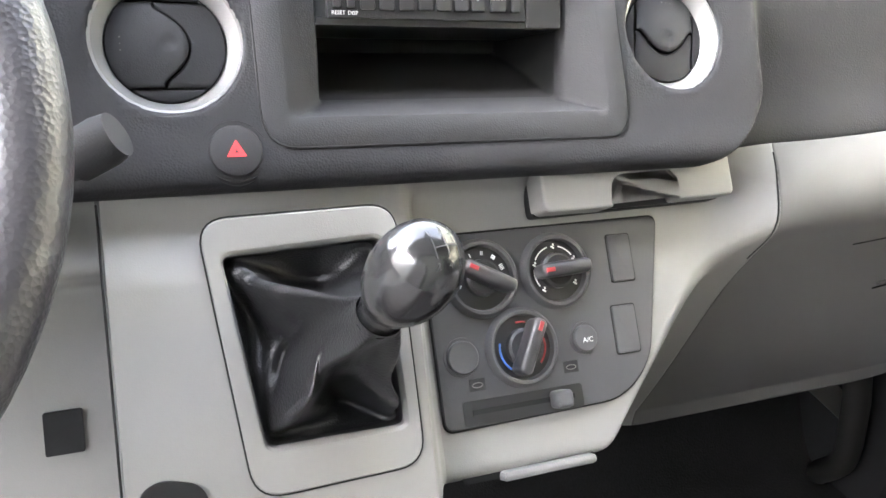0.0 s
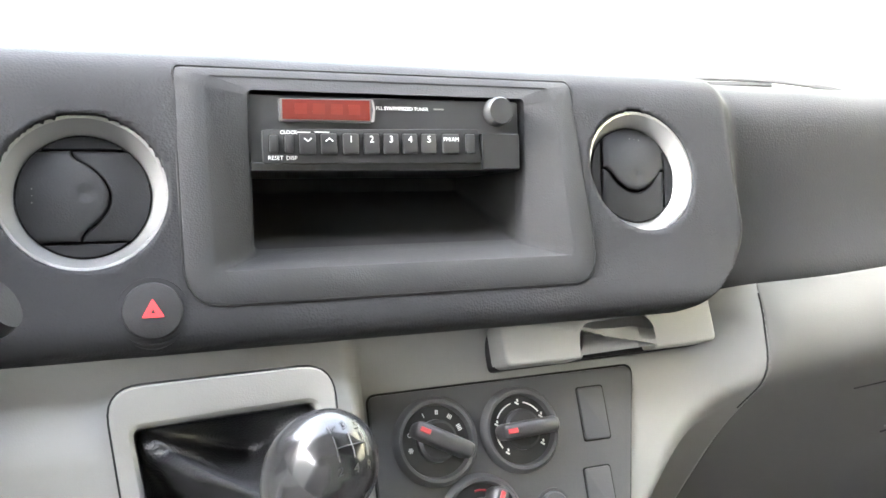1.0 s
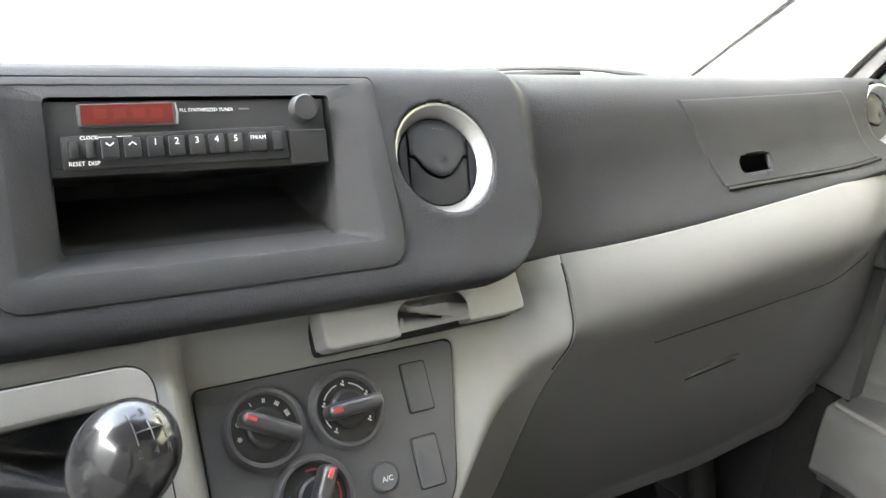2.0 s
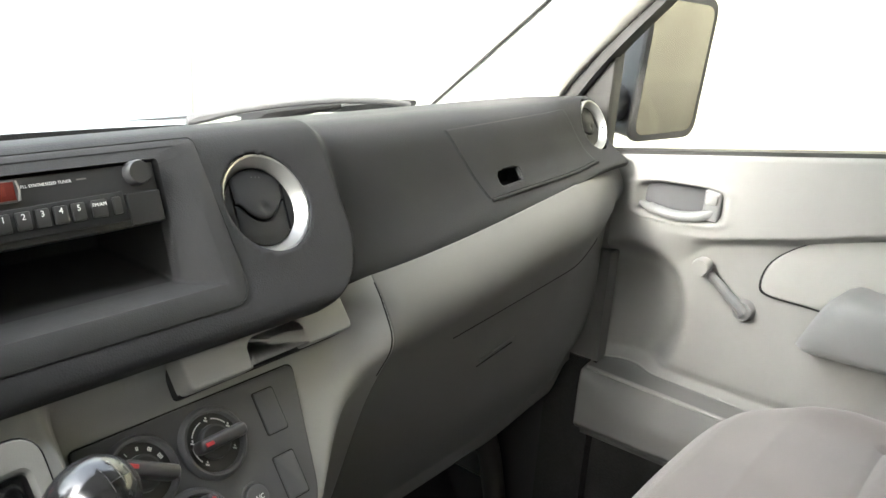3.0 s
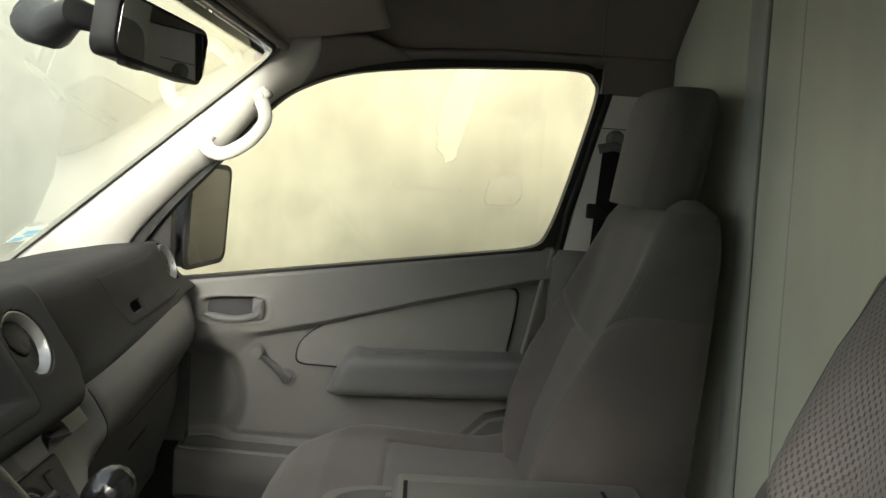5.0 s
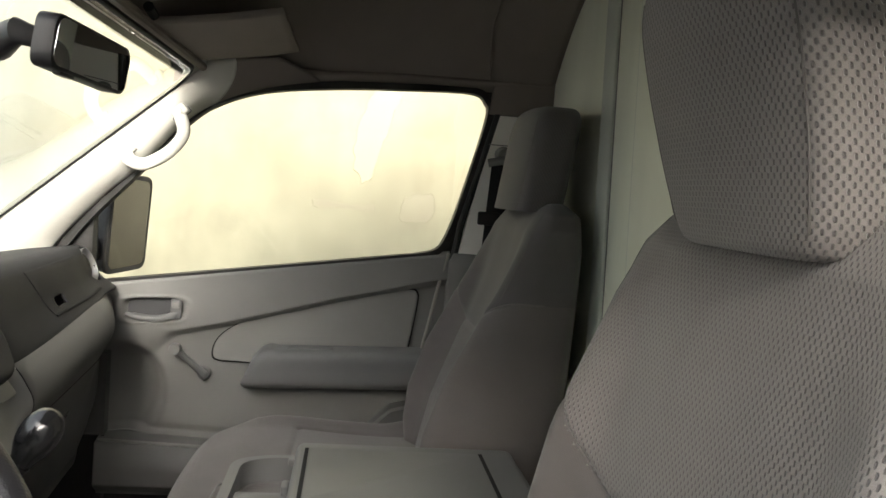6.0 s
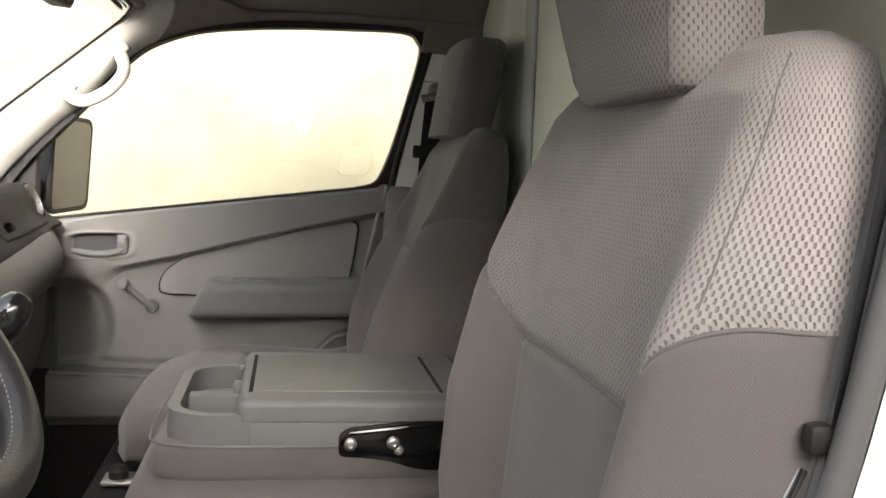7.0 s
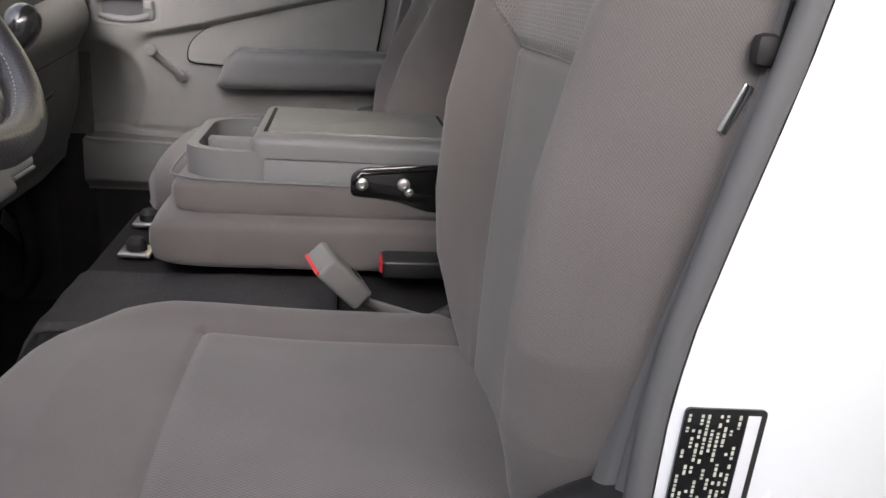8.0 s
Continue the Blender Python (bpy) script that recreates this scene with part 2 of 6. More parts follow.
M_KNOB = material("smoked_knob", (0.055, 0.055, 0.057), 0.20, metal=0.75, coat=0.25, mottle=0.08)
M_GLASS = glass_material("glass")
M_TINT = plain("tinted_mirror", (0.17, 0.165, 0.16), 0.02, 1.0)
M_MIRROR = plain("mirror_silver", (0.86, 0.86, 0.84), 0.02, 1.0)

streaks(M_WALLP, 0.11, (3.5, 3.5, 0.8))
streaks(M_STRIP, 0.2, (5.0, 5.0, 2.0))


# ---- mesh helpers ----
def finish(me, smooth=True, angle=35):
    for p in me.polygons:
        p.use_smooth = smooth
    if smooth:
        me.set_sharp_from_angle(angle=radians(angle))


def hang(ob, parent):
    """Parents ob and keeps its place in the world."""
    m = Matrix.Identity(4)
    p = parent
    while p is not None:
        m = p.matrix_basis @ m if p.parent is None else p.matrix_parent_inverse @ p.matrix_basis @ m
        p = p.parent
    ob.parent = parent
    ob.matrix_parent_inverse = m.inverted()


def part(name, bm, mat, parent=None, label="", m=None, smooth=True, angle=35):
    """One mesh object from a bmesh or a mesh, under a thing or a part."""
    if isinstance(bm, bmesh.types.BMesh):
        if m is not None:
            bm.transform(m)
        me = bpy.data.meshes.new(name)
        bmesh.ops.recalc_face_normals(bm, faces=bm.faces[:])
        bm.to_mesh(me)
        bm.free()
    else:
        me = bm
        if m is not None:
            me.transform(m)
    me.materials.clear()
    me.materials.append(mat)
    finish(me, smooth, angle)
    ob = new(name, me)
    if parent is not None:
        hang(ob, parent)
    if label:
        tagged(ob, label)
    return ob


def thing(name, label, category, at=(0, 0, 0), group=""):
    e = new(name)
    e.empty_display_size = 0.05
    e.matrix_basis = Matrix.Translation(at)
    return tagged(e, label, category, group)


def grid_mesh(name, f, nu, nv, closed=False, size=(1, 1), keep=None, cap=False, arc=False):
    """A sheet from f(u, v); keep(u, v) chooses its faces; uv in metres, by size or by the sheet's own lengths."""
    cols = nu if closed else nu + 1
    verts = [f(i / nu, j / nv) for j in range(nv + 1) for i in range(cols)]
    us, vs = [i / nu * size[0] for i in range(nu + 1)], [j / nv * size[1] for j in range(nv + 1)]
    if arc:
        row, col = nv // 2, nu // 4
        us, vs = [0.0], [0.0]
        for i in range(nu):
            us.append(us[-1] + (Vector(verts[row * cols + i]) - Vector(verts[row * cols + (i + 1) % cols])).length)
        for j in range(nv):
            vs.append(vs[-1] + (Vector(verts[j * cols + col]) - Vector(verts[(j + 1) * cols + col])).length)
    faces, uvs = [], []
    for j in range(nv):
        for i in range(nu):
            if keep and not keep((i + 0.5) / nu, (j + 0.5) / nv):
                continue
            a, b = j * cols + i, j * cols + (i + 1) % cols
            faces.append((a, b, b + cols, a + cols))
            uvs += [(us[i], vs[j]), (us[i + 1], vs[j]), (us[i + 1], vs[j + 1]), (us[i], vs[j + 1])]
    if cap and closed and not keep:
        faces += [tuple(range(cols))[::-1], tuple(nv * cols + i for i in range(cols))]
        uvs += [(0, 0)] * (2 * cols)
    used = sorted({v for fc in faces for v in fc})
    remap = {v: k for k, v in enumerate(used)}
    me = bpy.data.meshes.new(name)
    me.from_pydata([verts[v] for v in used], [], [[remap[v] for v in fc] for fc in faces])
    layer = me.uv_layers.new(name="uv")
    layer.data.foreach_set("uv", [c for uv in uvs for c in uv])
    me.update()
    return me


def solid(ob, thick, offset=-1.0):
    s = ob.modifiers.new("thickness", "SOLIDIFY")
    s.thickness, s.offset = thick, offset
    return ob


def rbox(sx, sy, sz, r=0.004, seg=3, m=None):
    bm = bmesh.new()
    bmesh.ops.create_cube(bm, size=1.0)
    bmesh.ops.scale(bm, vec=(sx, sy, sz), verts=bm.verts[:])
    if r:
        bmesh.ops.bevel(bm, geom=bm.edges[:], offset=min(r, 0.49 * min(sx, sy, sz)), segments=seg, profile=0.5, affect="EDGES")
    if m is not None:
        bm.transform(m)
    return bm


def box_at(x0, x1, y0, y1, z0, z1, r=0.004, seg=3):
    return rbox(x1 - x0, y1 - y0, z1 - z0, r, seg, Matrix.Translation(((x0 + x1) / 2, (y0 + y1) / 2, (z0 + z1) / 2)))


def prism(outline, y0, y1, bevel=0.0, seg=2, m=None):
    """An outline in x and z, extruded from y0 to y1."""
    bm = bmesh.new()
    a = [bm.verts.new((x, y0, z)) for x, z in outline]
    b = [bm.verts.new((x, y1, z)) for x, z in outline]
    n = len(outline)
    front = bm.faces.new(a)
    bm.faces.new(b[::-1])
    for i in range(n):
        bm.faces.new((a[i], b[i], b[(i + 1) % n], a[(i + 1) % n]))
    bmesh.ops.recalc_face_normals(bm, faces=bm.faces[:])
    if bevel:
        bmesh.ops.bevel(bm, geom=list(front.edges), offset=bevel, segments=seg, profile=0.5, affect="EDGES")
    if m is not None:
        bm.transform(m)
    return bm


def round_poly(pts, r, n=6):
    """Rounds the corners of a polygon; r: one radius or one a corner."""
    out, k = [], len(pts)
    for i, p in enumerate(pts):
        p = Vector(p)
        a, b = Vector(pts[i - 1]) - p, Vector(pts[(i + 1) % k]) - p
        rad = r[i] if isinstance(r, (list, tuple)) else r
        ra = min(rad, a.length * 0.49, b.length * 0.49)
        p0, p1 = p + a.normalized() * ra, p + b.normalized() * ra
        for j in range(n + 1):
            t = j / n
            out.append(tuple((1 - t) ** 2 * p0 + 2 * t * (1 - t) * p + t * t * p1))
    return out


def revolve(profile, n=40, m=None):
    """A profile of (radius, depth) turned round the local y axis."""
    bm = bmesh.new()
    rings = []
    for r, h in profile:
        if r < 1e-6:
            rings.append([bm.verts.new((0, h, 0))])
        else:
            rings.append([bm.verts.new((r * math.cos(2 * math.pi * i / n), h, r * math.sin(2 * math.pi * i / n))) for i in range(n)])
    for a, b in zip(rings, rings[1:]):
        for i in range(n):
            j = (i + 1) % n
            q = [a[i % len(a)], a[j % len(a)], b[j % len(b)], b[i % len(b)]]
            q = list(dict.fromkeys(q))
            if len(q) > 2:
                bm.faces.new(q)
    bmesh.ops.recalc_face_normals(bm, faces=bm.faces[:])
    if m is not None:
        bm.transform(m)
    return bm


def smooth_path(pts, per=8, closed=False):
    """A Catmull-Rom curve through points."""
    out, k = [], len(pts)
    pts = [Vector(p) for p in pts]
    for i in range(k if closed else k - 1):
        p0 = pts[i - 1] if (i or closed) else 2 * pts[0] - pts[1]
        p1, p2 = pts[i], pts[(i + 1) % k]
        p3 = pts[(i + 2) % k] if (i + 2 < k or closed) else 2 * p2 - p1
        for j in range(per):
            t = j / per
            out.append(0.5 * (2 * p1 + (p2 - p0) * t + (2 * p0 - 5 * p1 + 4 * p2 - p3) * t * t + (3 * p1 - p0 - 3 * p2 + p3) * t ** 3))
    if not closed:
        out.append(pts[-1])
    return out


def tube(pts, r, n=12, closed=False, flat=1.0, m=None):
    """A round or flattened bar along points; r: a number or one a point."""
    pts = [Vector(p) for p in pts]
    k = len(pts)
    bm = bmesh.new()
    rings, side = [], None
    for i, p in enumerate(pts):
        a = pts[i - 1] if (i or closed) else p
        b = pts[(i + 1) % k] if (i + 1 < k or closed) else p
        d = (b - a).normalized()
        if side is None:
            side = d.cross(Vector((0.12, 0.31, 0.94))).normalized()
        side = (side - d * side.dot(d)).normalized()
        up = d.cross(side)
        ri = r[i] if isinstance(r, (list, tuple)) else r
        rings.append([bm.verts.new(p + side * (ri * math.cos(2 * math.pi * j / n)) + up * (ri * flat * math.sin(2 * math.pi * j / n))) for j in range(n)])
    for i in range(k if closed else k - 1):
        a, b = rings[i], rings[(i + 1) % k]
        shift = 0
        if closed and i == k - 1:
            shift = min(range(n), key=lambda s: (a[0].co - b[s].co).length)
        for j in range(n):
            bm.faces.new((a[j], a[(j + 1) % n], b[(j + 1 + shift) % n], b[(j + shift) % n]))
    if not closed:
        bm.faces.new(rings[0][::-1])
        bm.faces.new(rings[-1])
    bmesh.ops.recalc_face_normals(bm, faces=bm.faces[:])
    if m is not None:
        bm.transform(m)
    return bm


def lettering(name, body, size, m, mat, parent, align="CENTER"):
    """Flat letters of the built-in font, in the local x and z plane of m, facing its minus y."""
    cu = bpy.data.curves.new(name, "FONT")
    cu.body, cu.size, cu.align_x, cu.align_y, cu.extrude = body, size, align, "CENTER", 0.00008
    cu.resolution_u = 2
    tmp = bpy.data.objects.new(name, cu)
    scene.collection.objects.link(tmp)
    me = bpy.data.meshes.new_from_object(tmp.evaluated_get(bpy.context.evaluated_depsgraph_get()))
    bpy.data.objects.remove(tmp)
    return part(name, me, mat, parent, m=m @ pose(0, 0, 0, 90), smooth=False)


def lerp_table(t, table):
    """Piecewise linear value from rows of (t, value), rising in t."""
    if t <= table[0][0]:
        return table[0][1]
    for (a, va), (b, vb) in zip(table, table[1:]):
        if t <= b:
            return va + (vb - va) * (t - a) / (b - a)
    return table[-1][1]


def ease(a, b, x):
    t = max(0.0, min(1.0, (x - a) / (b - a)))
    return t * t * (3 - 2 * t)


def tilt_frame(x, y, z, slope):
    """A frame whose z runs up a face that leans back by slope (y over z)."""
    return Matrix.Translation((x, y, z)) @ Matrix.Rotation(-math.atan(slope), 4, "X")


# ---- the setting: ground, outer wall, cab floor, partition, roof ----
def slab(name, label, mat, x0, x1, y0, y1, z0, z1, r=0.0, category=""):
    return tagged(part(name, box_at(x0, x1, y0, y1, z0, z1, r), mat), label, category or name.split("_")[0], kind="structure")


M_GROUND = material("yard_concrete", (0.09, 0.086, 0.08), 0.9, grain=0.6, grain_scale=90, mottle=0.2, mottle_scale=1.5, speck=0.25)
M_YARD = material("wall_plaster", (0.170, 0.154, 0.100), 0.9, grain=0.5, grain_scale=60, mottle=0.30, mottle_scale=1.7,
                  second=(0.208, 0.206, 0.150))
M_YARD2 = material("limewashed_plaster", (0.66, 0.73, 0.78), 0.9, grain=0.5, grain_scale=60, mottle=0.10, mottle_scale=1.1)
M_YARD3 = material("grey_render", (0.58, 0.55, 0.50), 0.9, grain=0.5, grain_scale=60, mottle=0.2, mottle_scale=1.1)
M_YARD4 = material("west_render", (0.52, 0.50, 0.46), 0.9, grain=0.5, grain_scale=60, mottle=0.2, mottle_scale=1.1)
# The windscreen's pale green tint is put in the wall's far end.
screen_tinted(M_YARD, (0.180, 0.191, 0.162), 0.35, 1.15)
streaks(M_YARD, 0.16, (1.5, 1.5, 1.9))
streaks(M_YARD, 0.10, (5.0, 5.0, 2.2))
gm = bmesh.new()
bmesh.ops.create_grid(gm, x_segments=24, y_segments=24, size=400)
tagged(part("ground", gm, M_GROUND), "dusty grey concrete yard around the van", "ground", kind="structure")
wall_e = slab("wall_east", "stained pale beige plastered yard wall", M_YARD, 2.5, 2.75, -7, 3.65, 0, 4.2, 0.01, "wall")


def wall_patch(name, pts, proud, mat, label):
    """A ragged thin patch on the yard wall; outline in y and z."""
    rag = random.Random(len(pts))
    edge = [(p.x + rag.uniform(-0.008, 0.008), p.y + rag.uniform(-0.008, 0.008)) for p in smooth_path([(y, z, 0) for y, z in pts], 4, True)]
    bm = bmesh.new()
    rings = [[bm.verts.new((x, cy_ + (y - cy_) * k, cz_ + (z - cz_) * k)) for y, z in edge]
             for cy_, cz_ in [(sum(p[0] for p in edge) / len(edge), sum(p[1] for p in edge) / len(edge))] for x, k in ((2.501, 1.0), (2.5 - proud, 0.97))]
    for i in range(len(edge)):
        j = (i + 1) % len(edge)
        bm.faces.new((rings[0][i], rings[0][j], rings[1][j], rings[1][i]))
    bm.faces.new(rings[1])
    bmesh.ops.recalc_face_normals(bm, faces=bm.faces)
    return part(name, bm, mat, wall_e, label)


M_PALE = material("pale_wall_tone", (0.200, 0.193, 0.138), 0.9, grain=0.4, grain_scale=60, mottle=0.12, mottle_scale=5)
M_SCRAPE = material("dull_cement", (0.155, 0.146, 0.105), 0.92, grain=0.4, grain_scale=60, mottle=0.2, mottle_scale=9)
wall_patch("pale_patch", [(-0.535, 1.64), (-0.50, 1.72), (-0.50, 1.82), (-0.53, 1.95), (-0.60, 2.08), (-0.70, 2.06), (-0.645, 1.92), (-0.610, 1.78), (-0.575, 1.66)], 0.003, M_PALE, "paler ragged patch on the wall")
wall_patch("cement_scrape", [(-0.34, 1.525), (-0.46, 1.52), (-0.60, 1.525), (-0.60, 1.545), (-0.46, 1.545), (-0.35, 1.55)], 0.002, M_SCRAPE, "dull cement scrape")
wall_patch("cement_scrape", [(-0.72, 1.48), (-0.85, 1.50), (-0.85, 1.60), (-0.78, 1.61), (-0.72, 1.57)], 0.002, M_SCRAPE, "")
# Unseen walls, added to keep the sun out and bounce light into the cab.
slab("wall_west_far", "unseen grey wall added to shape the light from the west", M_YARD3, -2.95, -2.7, 0.55, 3.4, 0, 2.55, 0.01, "wall")
slab("wall_west_near", "unseen pale wall added to shape the light from the west", M_YARD4, -2.95, -2.7, -7, 0.55, 0, 2.55, 0.01, "wall")
slab("wall_north", "pale plastered yard wall beyond the windscreen", M_YARD2, -3.5, 2.5, 3.4, 3.65, 0, 4.2, 0.01, "wall")


def floor_height(x, y):
    mid = ease(-0.16, -0.12, x) * (1 - ease(0.40, 0.46, x))
    top = 0.925 + 0.055 * mid
    front = ease(-0.17, -0.05, y + 0.03 * mid)
    return top + (0.60 - top) * front + 0.25 * ease(0.22, 0.42, y)


fl = grid_mesh("floor", lambda u, v: (-0.90 + 1.80 * u, 0.45 - 1.42 * v, floor_height(-0.90 + 1.80 * u, 0.45 - 1.42 * v)), 90, 90, size=(1.8, 1.42))
floor = tagged(part("floor", fl, M_CARPET), "dark worn carpet over the cab floor and engine cover", "floor", kind="structure")
solid(floor, 0.03, 1.0)

def under_dash(u, v):
    x = -0.885 + 1.77 * u
    y0 = -0.07 + 0.17 * ease(0.05, 0.25, x)
    return (x, y0 + (0.43 - y0) * v, 1.105 - 0.075 * ease(0.10, 0.26, x) - 0.03 * math.sin(math.pi * v))


ud = tagged(part("under_dash_lining", grid_mesh("under_dash_lining", under_dash, 60, 12), M_MATT), "black lining under the dashboard", "lining", kind="structure")
solid(ud, 0.01, 1.0)
slab("firewall", "dark felt front bulkhead of the footwell", M_CARPET, -0.89, 0.89, 0.44, 0.46, 0.55, 1.40, 0.0, "bulkhead")
slab("kick_panel_right", "dark grey footwell side panel", M_BEZEL, 0.888, 0.899, 0.10, 0.46, 0.55, 1.36, 0.0, "side panel")
# Darker than the door panel: the footwell's shade is in its colour.
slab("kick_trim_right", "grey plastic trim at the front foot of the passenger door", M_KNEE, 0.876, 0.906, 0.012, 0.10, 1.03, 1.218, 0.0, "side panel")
slab("kick_carpet_right", "dark carpet below the trim at the passenger door", M_CARPET, 0.876, 0.906, 0.012, 0.10, 0.55, 1.028, 0.0, "side panel")
slab("kick_panel_left", "dark grey footwell side panel", M_BEZEL, -0.899, -0.888, 0.20, 0.46, 0.55, 1.36, 0.0, "side panel")

partition = thing("wall_partition", "cream-green painted bulkhead panel behind the seats", "partition wall", (0, -0.95, 0.6))
tagged(partition, kind="structure")


def leaning(bm):
    """The joints of the bulkhead lean slightly towards the passenger's side."""
    for v in bm.verts:
        if abs(v.co.x) < 0.6:
            v.co.x += 0.085 * (v.co.z - 1.535)
    return bm


part("panel", leaning(box_at(0.413, 0.90, -0.965, -0.945, 0.6, 2.10, 0.001)), M_WALLP, partition)
part("panel", leaning(box_at(0.252, 0.409, -0.962, -0.942, 0.6, 2.10, 0.001)), M_WALLP, partition)
part("panel", leaning(box_at(-0.90, 0.247, -0.956, -0.930, 0.6, 2.10, 0.003)), M_WALLP, partition)
part("cover_strip", leaning(box_at(0.383, 0.445, -0.9445, -0.936, 0.6, 2.10, 0.003)), M_STRIP, partition, "painted metal joint strip")
part("cover_strip", leaning(box_at(0.2505, 0.259, -0.943, -0.934, 0.6, 2.10, 0.002)), M_STRIP, partition)
for x in (0.3810, 0.4475, 0.2488):
    part("joint_shadow_gap", leaning(box_at(x - 0.0020, x + 0.0020, -0.946, -0.9385 if x < 0.3 else -0.9415, 0.6, 2.10, 0.0)), M_GREYP, partition)
for z in (0.82, 1.05, 1.300, 1.535, 1.795, 2.03):
    part("screw", leaning(revolve([(0, -0.9385), (0.0045, -0.938), (0.006, -0.9365), (0.006, -0.930)], 12, Matrix.Translation((0.430, -1.8735, z)) @ Matrix.Rotation(math.pi, 4, "Z"))), M_STEEL, partition)
part("hook", tube([(-0.02, -0.945, 1.93), (-0.02, -0.925, 1.93), (-0.02, -0.918, 1.915)], 0.005, 8), M_SEAL, partition)


def roof_height(x, y):
    s = max(0.0, min(1.0, (0.885 - abs(x)) / 0.36))
    f = max(0.0, min(1.0, (-0.155 - y) / 0.52))
    return 1.862 + 0.21 * math.sin(math.pi / 2 * s) ** 0.85 * math.sin(math.pi / 2 * f) ** 0.85 - 0.012 * (1 - f) * s


hl = grid_mesh("ceiling", lambda u, v: (-0.885 + 1.77 * u, -0.155 - 0.79 * v, roof_height(-0.885 + 1.77 * u, -0.155 - 0.79 * v)), 80, 50, size=(1.77, 0.79))
liner = tagged(part("ceiling", hl, M_LINER), "taupe moulded cloth headliner", "ceiling", kind="structure")
solid(liner, 0.02, -1.0)
part("lining_seam", tube(smooth_path([(x, y, roof_height(x, y) - 0.003) for x, y in ((0.872, -0.80), (0.84, -0.79), (0.74, -0.775), (0.60, -0.80), (0.45, -0.86), (0.34, -0.94))], 8), 0.003, 6), M_LINER, liner)
rf = grid_mesh("roof", lambda u, v: (-0.93 + 1.86 * u, -0.125 - 1.475 * v, 0.05 + roof_height(0.96 * (-0.93 + 1.86 * u), -0.125 - 1.475 * v)), 40, 30)
solid(tagged(part("roof", rf, M_WHITE), "white painted van roof panel", "roof", kind="structure"), 0.01, -1.0)

# windscreen: edge from the cowl to the header
WS_LO, WS_HI = (0.36, 1.385), (-0.165, 1.846)


def screen_point(x, s, off=0.0):
    bow = 0.10 * (1 - (x / 0.80) ** 2) * (1 - s)
    return (x, WS_LO[0] + (WS_HI[0] - WS_LO[0]) * s + bow + off, WS_LO[1] + (WS_HI[1] - WS_LO[1]) * s)


ws = thing("windscreen", "large raked windscreen with a dark ceramic edge", "windscreen", (0, 0.36, 1.38))
tagged(ws, kind="structure")
pane = part("pane", grid_mesh("pane", lambda u, v: screen_point(-0.80 + 1.6 * u, v), 40, 20), M_GLASS, ws)
solid(pane, 0.004, 1.0)
pane.visible_shadow = False
part("header_trim", tube([screen_point(-0.795 + 1.59 * i / 40, 1.008, -0.006) for i in range(41)], 0.009, 10), M_LINER, ws, "taupe cloth edge above the glass")
# rounded upper corners, closed towards the headliner by small trim gussets
ARC = [(0.797 - 0.055 * (1 - math.cos(math.pi / 2 * k / 10)), 0.905 + 0.085 * math.sin(math.pi / 2 * k / 10)) for k in range(11)]
half = [(0.797, 0.9 * k / 20) for k in range(20)] + ARC + [(0.742 * (1 - k / 16), 0.99) for k in range(1, 17)]
part("edge_seal", tube([screen_point(x, s, -0.002) for x, s in half] + [screen_point(-x, s, -0.002) for x, s in half[::-1][1:]], 0.0045, 8), M_SEAL, ws)
for sx in (1, -1):
    gus = bmesh.new()
    rim = [gus.verts.new(screen_point(sx * x, s, -0.004)) for x, s in ARC]
    far = [gus.verts.new(screen_point(sx * (0.797 + (0.812 - 0.797) * (1 - k / 10) + (0.742 - 0.797) * (k / 10)) if k > 5 else sx * 0.812, 0.905 + 0.125 * min(1.0, k / 5), -0.004)) for k in range(11)]
    for k in range(10):
        gus.faces.new([rim[k], rim[k + 1], far[k + 1], far[k]])
    solid(part("corner_gusset", gus, M_PILLAR, ws, "pale trim in the upper corner of the windscreen"), 0.003, 1.0)

def along(path, u):
    k = u * (len(path) - 1)
    i = min(int(k), len(path) - 2)
    return path[i].lerp(path[i + 1], k - i)


for sx, nm in ((1, "pillar_trim_right"), (-1, "pillar_trim_left")):
    inner = [(0.34, 1.395), (0.10, 1.612), (-0.158, 1.846), (-0.225, 1.872), (-0.330, 1.880)]
    outer = [(0.15, 1.42), (0.105, 1.485), (0.015, 1.582), (-0.04, 1.633), (-0.13, 1.738), (-0.205, 1.79), (-0.300, 1.826), (-0.420, 1.852)]
    io, oo = smooth_path([(0.802, y, z) for y, z in inner], 12), smooth_path([(0.882, y, z) for y, z in outer], 8)

    def pillar(u, v, io=io, oo=oo, sx=sx):
        a, b = along(io, u), along(oo, u)
        p = a.lerp(b, v)
        bulge = 0.018 * math.sin(math.pi * v) ** 0.7 * (1 - 0.8 * ease(0.70, 1.0, u))
        return (sx * (p.x - bulge), p.y - bulge * 0.8, p.z - 0.2 * bulge)

    pt = part(nm, grid_mesh(nm, lambda u, v: pillar(u * (0.79 - 0.10 * v), v), 48, 18), M_PILLAR)
    # The pillar's upper end takes the liner colour in place of its shading.
    lc = part("shaded_pillar_top", grid_mesh("shaded_pillar_top", lambda u, v: pillar(0.7905 - 0.10 * v + u * (0.2095 + 0.10 * v), v), 24, 18), M_LINER, pt, "upper end of the pillar trim, its shade in the taupe colour")
    solid(lc, 0.008, 1.0 if sx > 0 else -1.0)
    solid(tagged(pt, "pale beige moulded windscreen pillar trim", "pillar trim", kind="structure"), 0.008, 1.0 if sx > 0 else -1.0)

